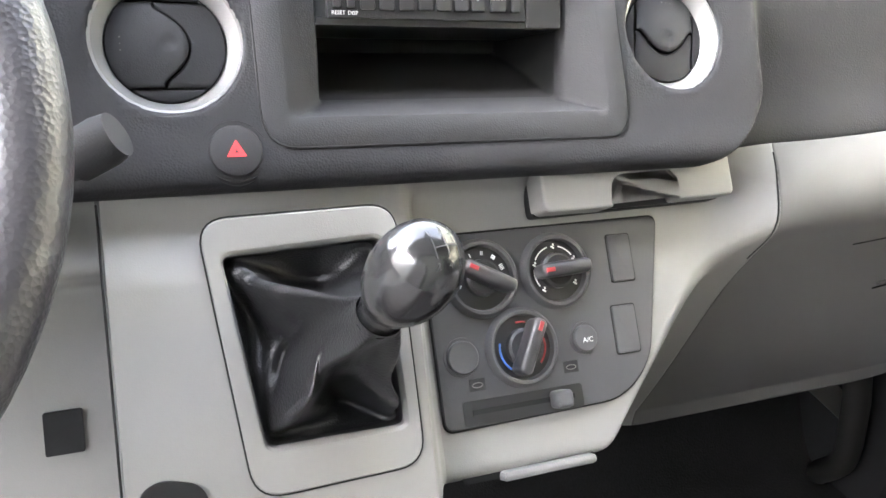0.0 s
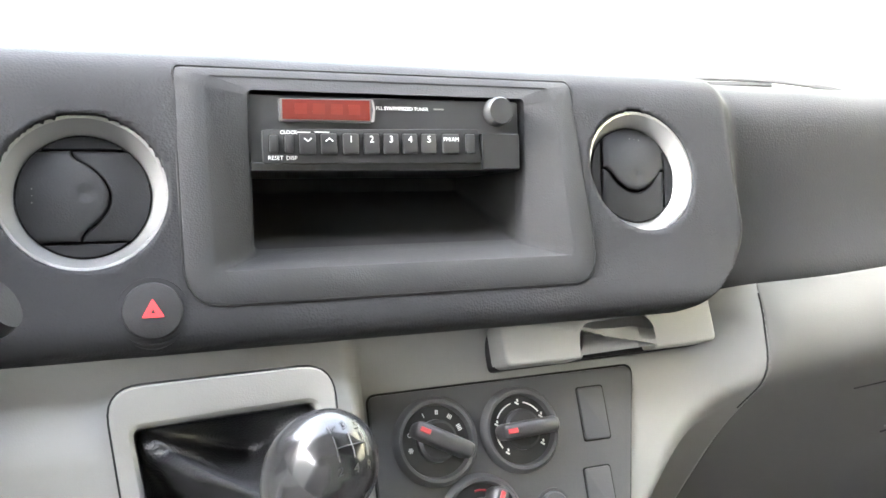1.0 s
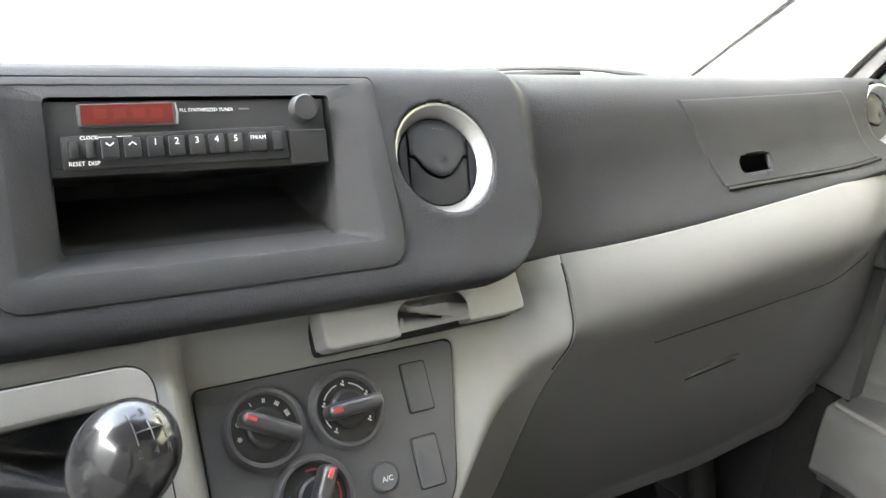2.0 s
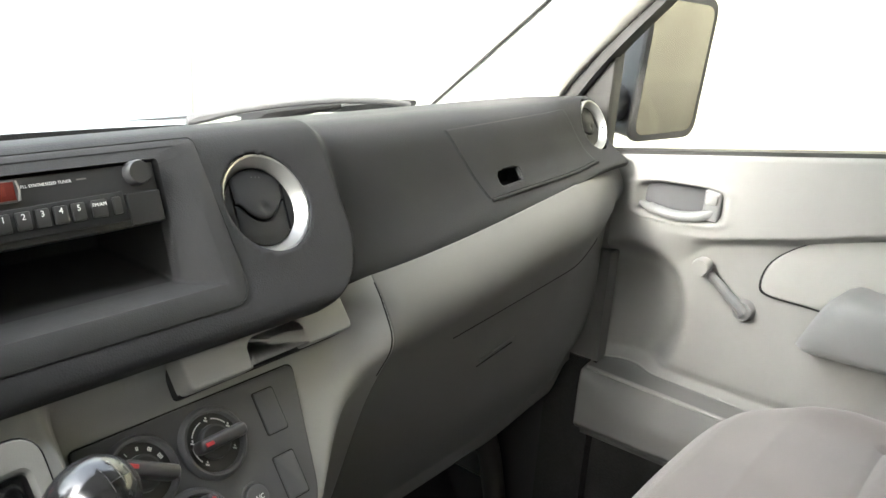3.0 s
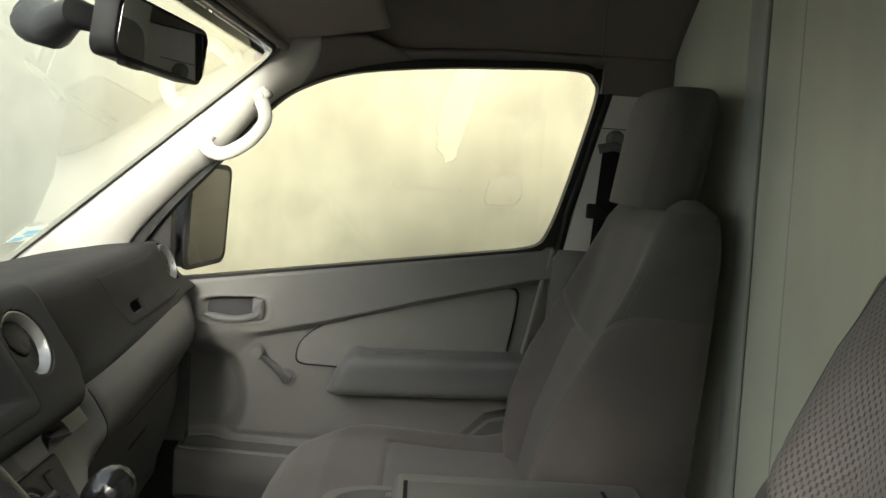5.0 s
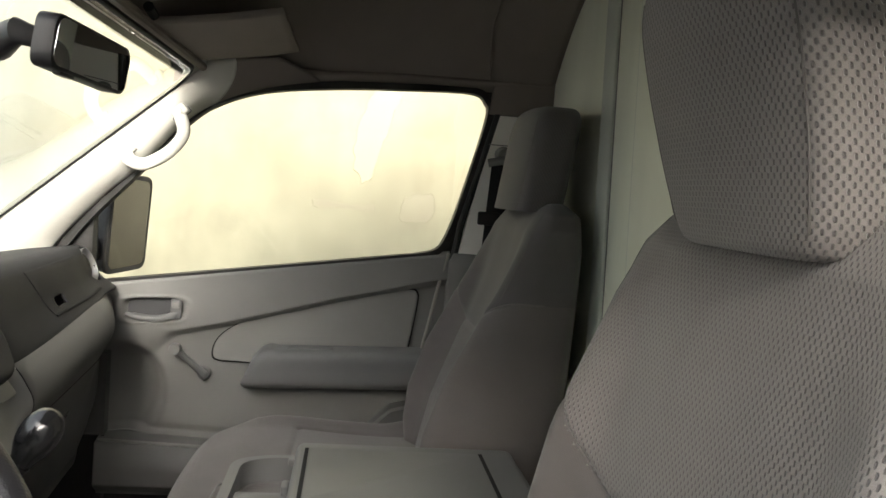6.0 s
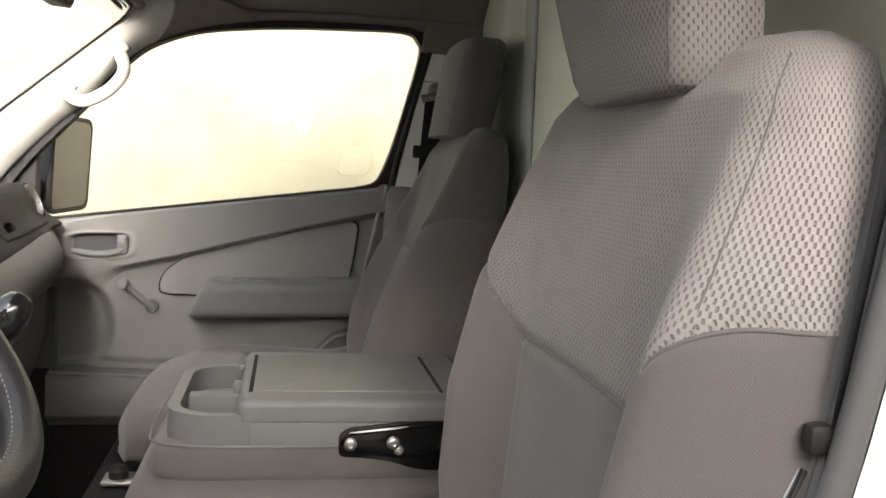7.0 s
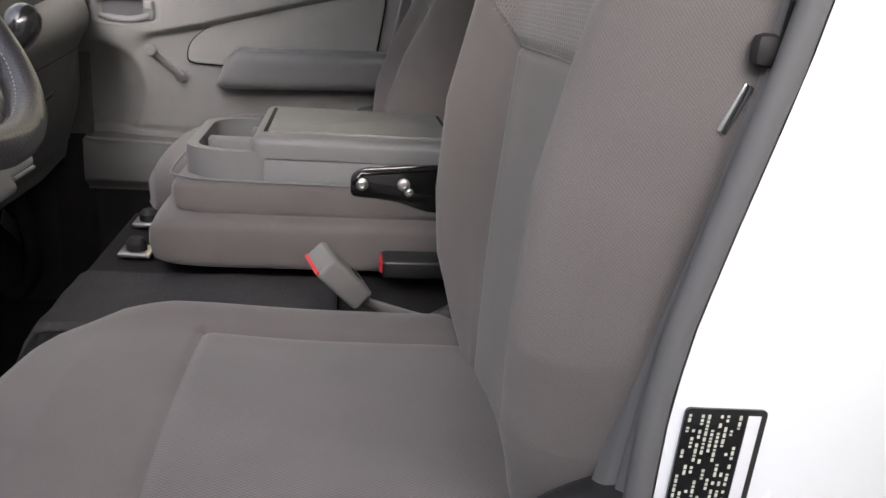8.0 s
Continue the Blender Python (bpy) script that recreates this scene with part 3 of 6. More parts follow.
# passenger grab handle on the pillar
gh = thing("grab_handle", "pale plastic grab handle screwed to the windscreen pillar", "handle", (0.84, -0.06, 1.70))
GH = [(-0.017, 1.667), (-0.034, 1.645), (-0.060, 1.638), (-0.092, 1.652), (-0.122, 1.677), (-0.141, 1.712), (-0.124, 1.757)]
gpts = smooth_path([(0.830, GH[0][0], GH[0][1])] + [(0.808, y, z) for y, z in GH[1:6]] + [(0.830, GH[6][0], GH[6][1])], 7)
part("grip", tube(gpts, 0.0145, 16, flat=0.85), M_PILLAR, gh)
for y, z in (GH[0], GH[6]):
    fm_ = Matrix.Translation((0.829, y, z)) @ Matrix.Rotation(radians(-42), 4, "X")
    # The socket's shadow is put in as a darker plastic.
    part("socket", rbox(0.010, 0.044, 0.036, 0.004, 2, fm_), M_CONS, gh, "socket of the handle foot, shadow in its colour")
    part("foot", rbox(0.020, 0.034, 0.027, 0.006, 3, fm_ @ Matrix.Translation((-0.006, -0.003, -0.003))), M_PILLAR, gh)
    part("screw_cap", revolve([(0, -0.002), (0.007, -0.002), (0.008, 0.0), (0.008, 0.004)], 16, Matrix.Translation((0.8125, y - 0.003, z - 0.003)) @ Matrix.Rotation(radians(-90), 4, "Z")), M_PILLAR, gh)

# ---- dashboard ----
dash = thing("dashboard", "two-tone van dashboard, dark grey above pale grey", "dashboard", (0, 0.1, 1.1))
HUMP = [(0.03, 1.312), (-0.030, 1.314), (-0.046, 1.322), (-0.046, 1.334), (-0.028, 1.357), (0.0, 1.40), (0.018, 1.428), (0.033, 1.450),
        (0.046, 1.460), (0.064, 1.462), (0.10, 1.457), (0.18, 1.440), (0.28, 1.415), (0.40, 1.385)]
FLAT = [(0.04, 1.312), (-0.008, 1.314), (-0.020, 1.321), (-0.018, 1.333), (-0.001, 1.357), (0.012, 1.383), (0.022, 1.411), (0.034, 1.438),
        (0.050, 1.451), (0.072, 1.455), (0.11, 1.450), (0.18, 1.440), (0.28, 1.420), (0.40, 1.385)]
HUMP_C = smooth_path([(0, y, z) for y, z in HUMP], 8)
FLAT_C = smooth_path([(0, y, z) for y, z in FLAT], 8)


def dash_point(x, v):
    k = v * (len(HUMP_C) - 1)
    i = min(int(k), len(HUMP_C) - 2)
    h, f = HUMP_C[i].lerp(HUMP_C[i + 1], k - i), FLAT_C[i].lerp(FLAT_C[i + 1], k - i)
    corner = 0.07 * max(0.0, (1.375 - h.z) / 0.06) ** 2 if h.z < 1.375 else 0.0
    on = 1 - ease(0.257 - corner, 0.277 - corner, x)
    on *= ease(-0.33, -0.30, x) if x < -0.2 else 1.0
    p = f.lerp(h, on)
    face = 1 - ease(0.30, 0.55, v)
    p.z += 0.045 * ease(0.27, 0.85, x) * (1 - ease(0.15, 0.50, v))
    p.y += (0.012 * ease(0.66, 0.80, x) + 0.07 * ease(0.845, 0.885, x)) * (1 - ease(0.5, 0.75, v))
    p.z -= 0.05 * ease(0.835, 0.885, x) * ease(0.3, 0.6, v)
    for vx, vy, vz, s, t, r in VENTS:
        d = math.hypot(p.x - vx, (p.z - vz) * math.hypot(1, s))
        if d < 0.09 and p.z < 1.4535:
            p.y += 0.0075 * (1 - ease(r - 0.001, r + 0.017, d))
    return Vector((x, p.y, p.z))


VENTS = [(-0.176, -0.001, 1.398, 0.6, 0.0, 0.0405), (0.181, 0.003, 1.407, 0.6, 0.0, 0.0405), (0.814, 0.034, 1.420, 0.42, 0.0, 0.034)]


SLOT = (0.553, 1.3815)


def dash_keep(u, v):
    p = dash_point(-0.88 + 1.765 * u, v)
    if v > 0.72:
        return True
    for x, y, z, s, t, r in VENTS:
        if math.hypot(p.x - x, (p.z - z) * math.hypot(1, s)) < r + 0.0022:
            return False
    if abs(p.x - SLOT[0]) < 0.023 and abs(p.z - SLOT[1] - 0.05 * (p.x - SLOT[0])) < 0.0075 and v < 0.62:
        return False
    return not (-0.121 < p.x < 0.125 and 1.353 < p.z < 1.4545)


du = grid_mesh("upper_panel", lambda u, v: dash_point(-0.88 + 1.765 * u, v), 620, 150, size=(1.77, 0.6), keep=dash_keep)
bm = bmesh.new()
bm.from_mesh(du)
for vert in bm.verts:
    if vert.is_boundary and vert.co.z < 1.47:
        for vx, vy, vz, sl, tn, rad in VENTS:
            dx, dz = vert.co.x - vx, (vert.co.z - vz) * math.hypot(1, sl)
            d = math.hypot(dx, dz)
            if d < rad + 0.009:
                k = (rad + 0.0024) / d
                vert.co.x, vert.co.z = vx + dx * k, vz + dz * k / math.hypot(1, sl)
bm.to_mesh(du)
bm.free()
solid(part("upper_panel", du, M_DASH, dash, "dark grey grained soft-look plastic"), 0.004, -1.0)


def face_y(z, x=0.0):
    """How far forward the middle face of the dashboard lies at a height."""
    return lerp_table(z, [(p.z, p.y) for p in HUMP_C[24:66]])


def rect_loop(x0, x1, z0, z1, radii, n=6):
    return round_poly([(x0, z0), (x1, z0), (x1, z1), (x0, z1)], radii, n)


RADIO_SLOPE, RADIO_Y, RADIO_Z = 0.35, 0.022, 1.425
rings = []
R0 = [0.02, 0.02, 0.004, 0.004]
for (x0, x1, z0, z1), rr, dy, plane in (
        ((-0.1275, 0.1315, 1.3440, 1.4585), R0, 0.004, 0), ((-0.1272, 0.1312, 1.3443, 1.4582), R0, -0.0014, 0),
        ((-0.1262, 0.1302, 1.3452, 1.4572), R0, -0.0020, 0), ((-0.112, 0.117, 1.3570, 1.4550), [0.006] * 4, -0.0020, 0),
        ((-0.110, 0.115, 1.3585, 1.4540), [0.006] * 4, -0.0010, 0), ((-0.0875, 0.0935, 1.3570, 1.4485), [0.004] * 4, -0.001, 1),
        ((-0.0858, 0.0915, 1.3566, 1.4475), [0.004] * 4, 0.002, 1), ((-0.0850, 0.0905, 1.3568, 1.4470), [0.004] * 4, 0.010, 1)):
    loop = rect_loop(x0, x1, z0, z1, rr)
    rings.append([(x, (RADIO_Y + (z - RADIO_Z) * RADIO_SLOPE if plane else face_y(z)) + dy, z) for x, z in loop])
bm = bmesh.new()
vr = [[bm.verts.new(p) for p in r] for r in rings]
for a, b in zip(vr, vr[1:]):
    for i in range(len(a)):
        j = (i + 1) % len(a)
        bm.faces.new((a[i], a[j], b[j], b[i]))
rbz = part("radio_bezel", bm, M_BEZEL, dash, "dark grey moulded radio surround with an empty storage slot", angle=28)
part("bezel_gap", tube([(x, face_y(z) - 0.0006, z) for x, z in rect_loop(-0.1279, 0.1319, 1.3436, 1.4586, R0)], 0.0008, 6, True), M_MATT, rbz)
bm = bmesh.new()
deep = [(x * 0.97, RADIO_Y + (z - RADIO_Z) * RADIO_SLOPE + 0.11, z) for x, z in rect_loop(-0.0850, 0.0900, 1.3600, 1.4460, [0.004] * 4)]
vr = [[bm.verts.new(p) for p in r] for r in (rings[-1], deep)]
for i in range(len(deep)):
    j = (i + 1) % len(deep)
    bm.faces.new((vr[0][i], vr[0][j], vr[1][j], vr[1][i]))
bm.faces.new(vr[1])
part("storage_slot", bm, M_MATT, rbz, "black empty storage slot")



def vent(x, y, z, slope, turn, r, spin):
    fr = tilt_frame(x, y, z, slope) @ Matrix.Rotation(radians(turn), 4, "Z") @ Matrix.Translation((0, 0.0026, 0))
    q = 0.862 * r
    ring = part("air_vent", revolve([(r + 0.0036, 0.010), (r + 0.0033, 0.0026), (r + 0.0022, 0.0012), (r + 0.0006, 0.0016), (q + 0.0012, 0.0112), (q, 0.0122), (q - 0.0006, 0.014), (q - 0.0006, 0.03)], 72, fr), M_SILVER, dash, "round air vent with a silver funnel ring")
    part("socket", revolve([(q - 0.0004, 0.0125), (q - 0.001, 0.024), (0, 0.024)], 48, fr), M_MATT, ring)
    sm_ = fr @ Matrix.Rotation(radians(spin), 4, "Y")
    q -= 0.001
    wave = [(-0.78, -0.06), (-0.66, -0.04), (-0.56, 0.05), (-0.46, 0.17), (-0.33, 0.28), (-0.18, 0.355), (0.0, 0.38), (0.14, 0.345), (0.28, 0.27), (0.40, 0.16), (0.50, 0.04), (0.58, -0.08), (0.66, -0.15), (0.78, -0.17)]
    wave_s = [(p.x, p.y) for p in smooth_path([(a, b, 0) for a, b in wave], 6)]

    def leaf(u, v, left):
        pz = -0.745 + 1.49 * v
        rim_x = math.sqrt(1 - pz * pz)
        xb = lerp_table(pz, wave_s)
        px = -rim_x + (xb - 0.018 + rim_x) * u if left else xb + 0.018 + (rim_x - xb - 0.018) * u
        edge = (1 - u) if left else u
        near = min(edge * 12, 1.0, v * 14, (1 - v) * 14)
        dim = 0.0016 * math.exp(-(((px - 0.05) ** 2 + (pz - 0.02) ** 2) / 0.016)) if left else 0.0
        h = 0.0115 - (0.0050 if left else 0.0022) * (1 - px * px - pz * pz) + dim + 0.0012 * (1 - near) ** 2
        return (px * q, h, pz * q)

    for left, nm in ((True, "shutter"), (False, "shutter_plate")):
        lf = part(nm, grid_mesh(nm, lambda u, v: leaf(u, v, left), 44, 60), M_VENT, ring, "matt black swivel shutter", m=sm_, angle=50)
        solid(lf, 0.002, -1.0)
    for sgn in (-1, 1):
        seg_ = [(q * math.cos(a) * 0.99, sgn * q * math.sin(a)) for a in (radians(52 + 76 * k / 12) for k in range(13))]
        part("end_plate", prism(seg_, 0.0115, 0.014, 0.0006, 2, sm_), M_VENT, ring)
    for k in range(3):
        part("dot", revolve([(0, -0.0007), (0.0006, -0.0003), (0.0006, 0.002)], 8, sm_ @ Matrix.Translation((-0.75 * q, 0.0098, 0.004 - 0.0038 * k))), M_GREYP, ring)


M_VENT = material("vent_plastic", (0.018, 0.018, 0.0195), 0.5, grain=0.15, mottle=0.15, gloss=0.25)
for (x, y, z, s, t, r), spin in zip(VENTS, (0, 97, 60)):
    vent(x, y, z, s, t, r, spin)

# hazard switch
hz = tilt_frame(-0.1445, -0.0375, 1.3415, 0.75)
part("switch_socket", revolve([(0.0202, 0.006), (0.0196, -0.0006), (0.0184, -0.0020), (0.0170, -0.0004), (0.0166, 0.012)], 40, hz), M_BEZEL, dash)
hb = part("hazard_button", revolve([(0.0155, 0.012), (0.0155, -0.0030), (0.0148, -0.0043), (0.0125, -0.0050), (0, -0.0051)], 40, hz), M_BEZEL, dash, "round hazard light button with a red triangle")
tri = [(-0.0058, -0.0040), (0.0058, -0.0040), (0.0, 0.0062)]
part("red_triangle", prism(round_poly(tri, 0.0008, 3), -0.0056, -0.0048, m=hz), M_RED, hb)
part("inner_triangle", prism([(-0.0011, -0.0018), (0.0011, -0.0018), (0, 0.0006)], -0.0058, -0.0050, m=hz), M_BEZEL, hb)

# glove box lid
gl = [(0.500, 0.015, 1.363), (0.765, 0.029, 1.378), (0.728, 0.045, 1.446), (0.455, 0.045, 1.440)]


def lid_point(u, v, off):
    a = Vector(gl[0]).lerp(Vector(gl[1]), u)
    b = Vector(gl[3]).lerp(Vector(gl[2]), u)
    x = a.x + (b.x - a.x) * v
    best = None
    z = a.z + (b.z - a.z) * v
    lo, hi = 0.10, 0.62
    for _ in range(24):
        mid = (lo + hi) / 2
        if dash_point(x, mid).z < z:
            lo = mid
        else:
            hi = mid
    p = dash_point(x, lo)
    return (p.x, p.y - off, p.z)


def lid_keep(u, v):
    p = lid_point(u, v, 0)
    a, b = (p[0] - SLOT[0]) / 0.025, (p[2] - SLOT[1] - 0.05 * (p[0] - SLOT[0])) / 0.0085
    return a ** 4 + b ** 4 > 1


gbl = part("glove_box_lid", grid_mesh("glove_box_lid", lambda u, v: lid_point(u, v, 0.0010), 150, 60, keep=lid_keep), M_DASH, dash, "dark grey glove box lid with a finger slot")
solid(gbl, 0.003, -1.0)
part("lid_gap", tube([lid_point(k / 30, -0.022, 0.0012) for k in range(31)], 0.0022, 6), M_MATT, gbl)
part("lid_gap", tube([lid_point(-0.006, k / 20, 0.0) for k in range(21)], 0.0006, 6), M_DASH, gbl)
part("finger_slot", box_at(SLOT[0] - 0.03, SLOT[0] + 0.03, 0.030, 0.034, SLOT[1] - 0.014, SLOT[1] + 0.014, 0.0), M_MATT, gbl, "dark finger slot")

# lower pale panel with the bulged gear console and the passenger knee roll
def console_face(z):
    return -0.026 - (1.275 - z) * 0.75


def gear_face(z):
    return -0.072 - (1.278 - z) * 0.62


EDGE = [(p.x, p.y) for p in smooth_path([(1.03, 0.055, 0), (1.09, 0.098, 0), (1.14, 0.140, 0), (1.19, 0.192, 0), (1.24, 0.236, 0), (1.29, 0.262, 0), (1.34, 0.272, 0)], 6)]
KNEE = [(p.x, p.y) for p in smooth_path([(0, -0.020, 0), (0.08, -0.040, 0), (0.17, -0.052, 0), (0.25, -0.053, 0), (0.34, -0.042, 0), (0.50, -0.018, 0), (0.75, 0.014, 0), (1.0, 0.046, 0), (1.2, 0.066, 0)], 5)]


def low_point(u, v):
    x = -0.86 + 1.725 * u
    z = 1.326 - (0.24 + 0.040 * ease(0.15, 0.30, x)) * v
    gear = 1 - ease(-0.040, -0.022, x)
    gear *= ease(1.335, 1.285, z) if z > 1.285 else 1.0
    body = console_face(z) + (gear_face(z) - console_face(z)) * gear * 0.97
    if z > 1.275:
        body = (1 - ease(1.275, 1.31, z)) * body + ease(1.275, 1.31, z) * (-0.020 - 0.022 * gear)
    under = ease(1.150, 1.10, z)
    body = body + 0.10 * under ** 2
    deep = max(0.0, min(1.0, (1.326 - z) / 0.262))
    roll = lerp_table(deep, KNEE)
    roll += 0.046 * ease(0.66, 0.868, x) * (1 - ease(0.30, 0.85, deep)) + 0.010 * ease(0.78, 0.868, x)
    edge_x = lerp_table(z, EDGE)
    side = ease(edge_x - 0.034, edge_x + 0.036, x)
    y = body + (roll - body) * side
    if x < -0.222:
        y += 0.012 + 0.035 * ease(1.285, 1.255, z)
    zz = z + 0.045 * ease(0.27, 0.85, x) * (1 - ease(0.35, 0.9, v))
    if x > 0.05:
        zz -= 0.072 * ease(0.3, 1.0, v) * max(ease(0.27, 0.4, x), side * ease(0.10, 0.20, x)) - (0.018 * ease(0.60, 0.80, x) + 0.030 * ease(0.78, 0.86, x)) * v
    return (x, y, zz)


def low_keep(u, v):
    x, y, z = low_point(u, v)
    if 1.190 < z < 1.2955:
        k = (z - 1.190) / 0.1055
        return not (-0.147 - 0.017 * k < x < -0.053 - 0.003 * k)
    return True


lp = part("lower_panel", grid_mesh("lower_panel", low_point, 620, 130, size=(1.7, 0.3), keep=lambda u, v: low_keep(u, v) and low_point(u, v)[0] < 0.283), M_TRIM, dash, "pale warm grey plastic lower dashboard")
solid(lp, 0.004, 1.0)
kp_ = part("knee_panel", grid_mesh("knee_panel", lambda u, v: low_point((1.143 + 0.582 * u) / 1.725, v), 200, 120, size=(0.58, 0.3)), M_KNEE, dash, "grey plastic knee panel below the glove box, shade in its colour")
solid(kp_, 0.004, 1.0)


def knee_at(x, z, off):
    """A place on the knee panel by width and height."""
    lo, hi = 0.0, 1.0
    for _ in range(24):
        mid_ = (lo + hi) / 2
        if low_point((x + 0.86) / 1.725, mid_)[2] > z:
            lo = mid_
        else:
            hi = mid_
    p = low_point((x + 0.86) / 1.725, lo)
    return (x, p[1] - off, p[2])


part("lid_gap", tube([knee_at(0.405 + 0.40 * k / 30, 1.228 + 0.028 * k / 30, 0.0) for k in range(31)], 0.0009, 6), M_MATT, kp_)
for q in range(2):
    part("latch_slot", tube([knee_at(0.50 + 0.075 * k / 10, 1.160 + 0.010 * k / 10 - 0.008 * q, 0.0006) for k in range(11)], 0.0028 if q == 0 else 0.0016, 8, flat=0.5), M_KNEE if q == 0 else M_MATT, kp_)
part("panel_gap", tube([(-0.222, low_point((-0.2205 + 0.86) / 1.725, k / 30)[1] - 0.0004, low_point(0.37, k / 30)[2]) for k in range(2, 27)], 0.0008, 6), M_MATT, lp)
part("panel_gap", tube([(0.283 - 0.004 * k / 14, low_point((0.283 + 0.86) / 1.725, k / 40)[1] - 0.0003, low_point((0.283 + 0.86) / 1.725, k / 40)[2]) for k in range(1, 15)], 0.0007, 6), M_MATT, lp)
# Flat black plates: the shade inside the recesses and the hole is their colour.
part("pull_recess", prism(round_poly([(-0.052, -0.006), (0.052, -0.006), (0.052, 0.006), (-0.052, 0.006)], 0.004, 4), -0.0012, 0.004, m=tilt_frame(0.042, console_face(1.135) + 0.0068, 1.135, 0.75)), M_MATT, lp, "pull recess, its dark put in as a black plate")
part("pull_lever", rbox(0.075, 0.012, 0.007, 0.003, 2, tilt_frame(0.055, console_face(1.133) + 0.003, 1.133, 0.75)), M_CONS, lp)
part("blank_hole", prism(round_poly([(-0.0105, -0.0125), (0.0105, -0.0125), (0.0105, 0.0125), (-0.0105, 0.0125)], 0.0015, 3), -0.0012, 0.004, m=tilt_frame(-0.250, gear_face(1.190) + 0.046, 1.190, 0.62)), M_MATT, lp, "empty switch hole, its dark put in as a black plate")

part("lower_recess", prism(round_poly([(-0.020, -0.030), (0.026, -0.030), (0.014, 0.006), (-0.008, 0.012), (-0.020, 0.006)], 0.008, 5), -0.0012, 0.004, m=tilt_frame(-0.194, gear_face(1.176) - 0.0005, 1.176, 0.62)), M_MATT, lp, "rounded recess, its dark put in as a black plate")
# gear lever surround with its recess
gf = tilt_frame(-0.105, gear_face(1.24), 1.24, 0.62)


def gear_local(x, z):
    return (x + 0.105, (z - 1.24) * math.hypot(1, 0.62))


OUT = [gear_local(*p) for p in ((-0.151, 1.168), (-0.046, 1.170), (-0.050, 1.309), (-0.170, 1.307))]
INN = [gear_local(*p) for p in ((-0.141, 1.1920), (-0.056, 1.1920), (-0.061, 1.2915), (-0.157, 1.2880))]


def gear_ring(out, rad, y, shrink=0.0):
    c = Vector((sum(p[0] for p in out) / 4, sum(p[1] for p in out) / 4))
    pts = [c + (Vector(p) - c) * (1 - shrink) for p in out]
    return [(x, y, z) for x, z in round_poly(pts, rad, 7)]


loops = [gear_ring(OUT, 0.018, 0.004), gear_ring(OUT, 0.018, -0.0008), gear_ring(OUT, 0.0175, -0.0018, 0.012), gear_ring(INN, 0.009, -0.0018, -0.10), gear_ring(INN, 0.008, -0.0012, -0.055), gear_ring(INN, 0.007, 0.0008, -0.020),
         gear_ring(INN, 0.006, 0.005, 0.0)]
bm = bmesh.new()
vr = [[bm.verts.new(p) for p in r] for r in loops]
for a, b in zip(vr, vr[1:]):
    for i in range(len(a)):
        j = (i + 1) % len(a)
        bm.faces.new((a[i], a[j], b[j], b[i]))
bm.transform(gf)
gs = part("gear_surround", bm, M_TRIM, dash, "pale grey rounded gear lever surround", angle=30)
bm = bmesh.new()
vr = [[bm.verts.new(gf @ Vector(p)) for p in r] for r in (gear_ring(INN, 0.006, 0.0035, 0.0), gear_ring(INN, 0.006, 0.035, 0.03), gear_ring(INN, 0.006, 0.050, 0.06))]
for a, b in zip(vr, vr[1:]):
    for i in range(len(a)):
        j = (i + 1) % len(a)
        bm.faces.new((a[i], a[j], b[j], b[i]))
bm.faces.new(vr[-1])
part("recess", bm, M_BLACK, gs, "black recess lining")
part("surround_gap", tube([gf @ Vector((x, -0.0006, z)) for x, _, z in gear_ring(OUT, 0.019, 0, -0.008)], 0.0006, 6, True), M_MATT, gs)
# gear lever: knob, stalk and leather boot
gear = thing("gear_lever", "gear lever with a glossy black knob and black leather boot", "gear lever", (-0.10, -0.09, 1.22))
K = Vector((-0.0915, -0.196, 1.3455))
kax = Vector((0.22, -0.46, 0.86)).normalized()
km = Matrix.Translation(K) @ kax.to_track_quat("Y", "Z").to_matrix().to_4x4()
kprof = [(0, 0.0272), (0.006, 0.0264), (0.0115, 0.0238), (0.0158, 0.0192), (0.0190, 0.0125)]
kbody = [(0.0190, 0.0124), (0.0204, 0.0075), (0.0211, 0.001), (0.0210, -0.0055), (0.0199, -0.0125), (0.0178, -0.0190), (0.0150, -0.0250), (0.0126, -0.0300), (0.0112, -0.0360), (0.0106, -0.0430), (0, -0.0430)]
knob = part("knob", revolve(kbody, 48, km), M_KNOB, gear, "glossy black knob", angle=60)
knob_cap = part("knob_cap", revolve(kprof, 48, km), M_KNOB, knob, "smoked mirror cap with the shift pattern", angle=60)


def on_knob(px, pz, lift=0.0004):
    """A place on the knob's rounded top, by two steps across it."""
    r = math.hypot(px, pz)
    y = lerp_table(r, [(0, 0.0272), (0.006, 0.0266), (0.0115, 0.0240), (0.0160, 0.0192)])
    return km @ Vector((px, y + lift, pz))


kr = km.to_3x3().inverted()
ex = kr @ Vector((1, 0.25, 0))
ex = Vector((ex.x, 0, ex.z)).normalized()
ez = Vector((-ex.z, 0, ex.x))
if (km.to_3x3() @ ez).y < 0:
    ez = -ez


def kp(a, b):
    p = ex * a + ez * (b - 0.004)
    return on_knob(p.x, p.z)


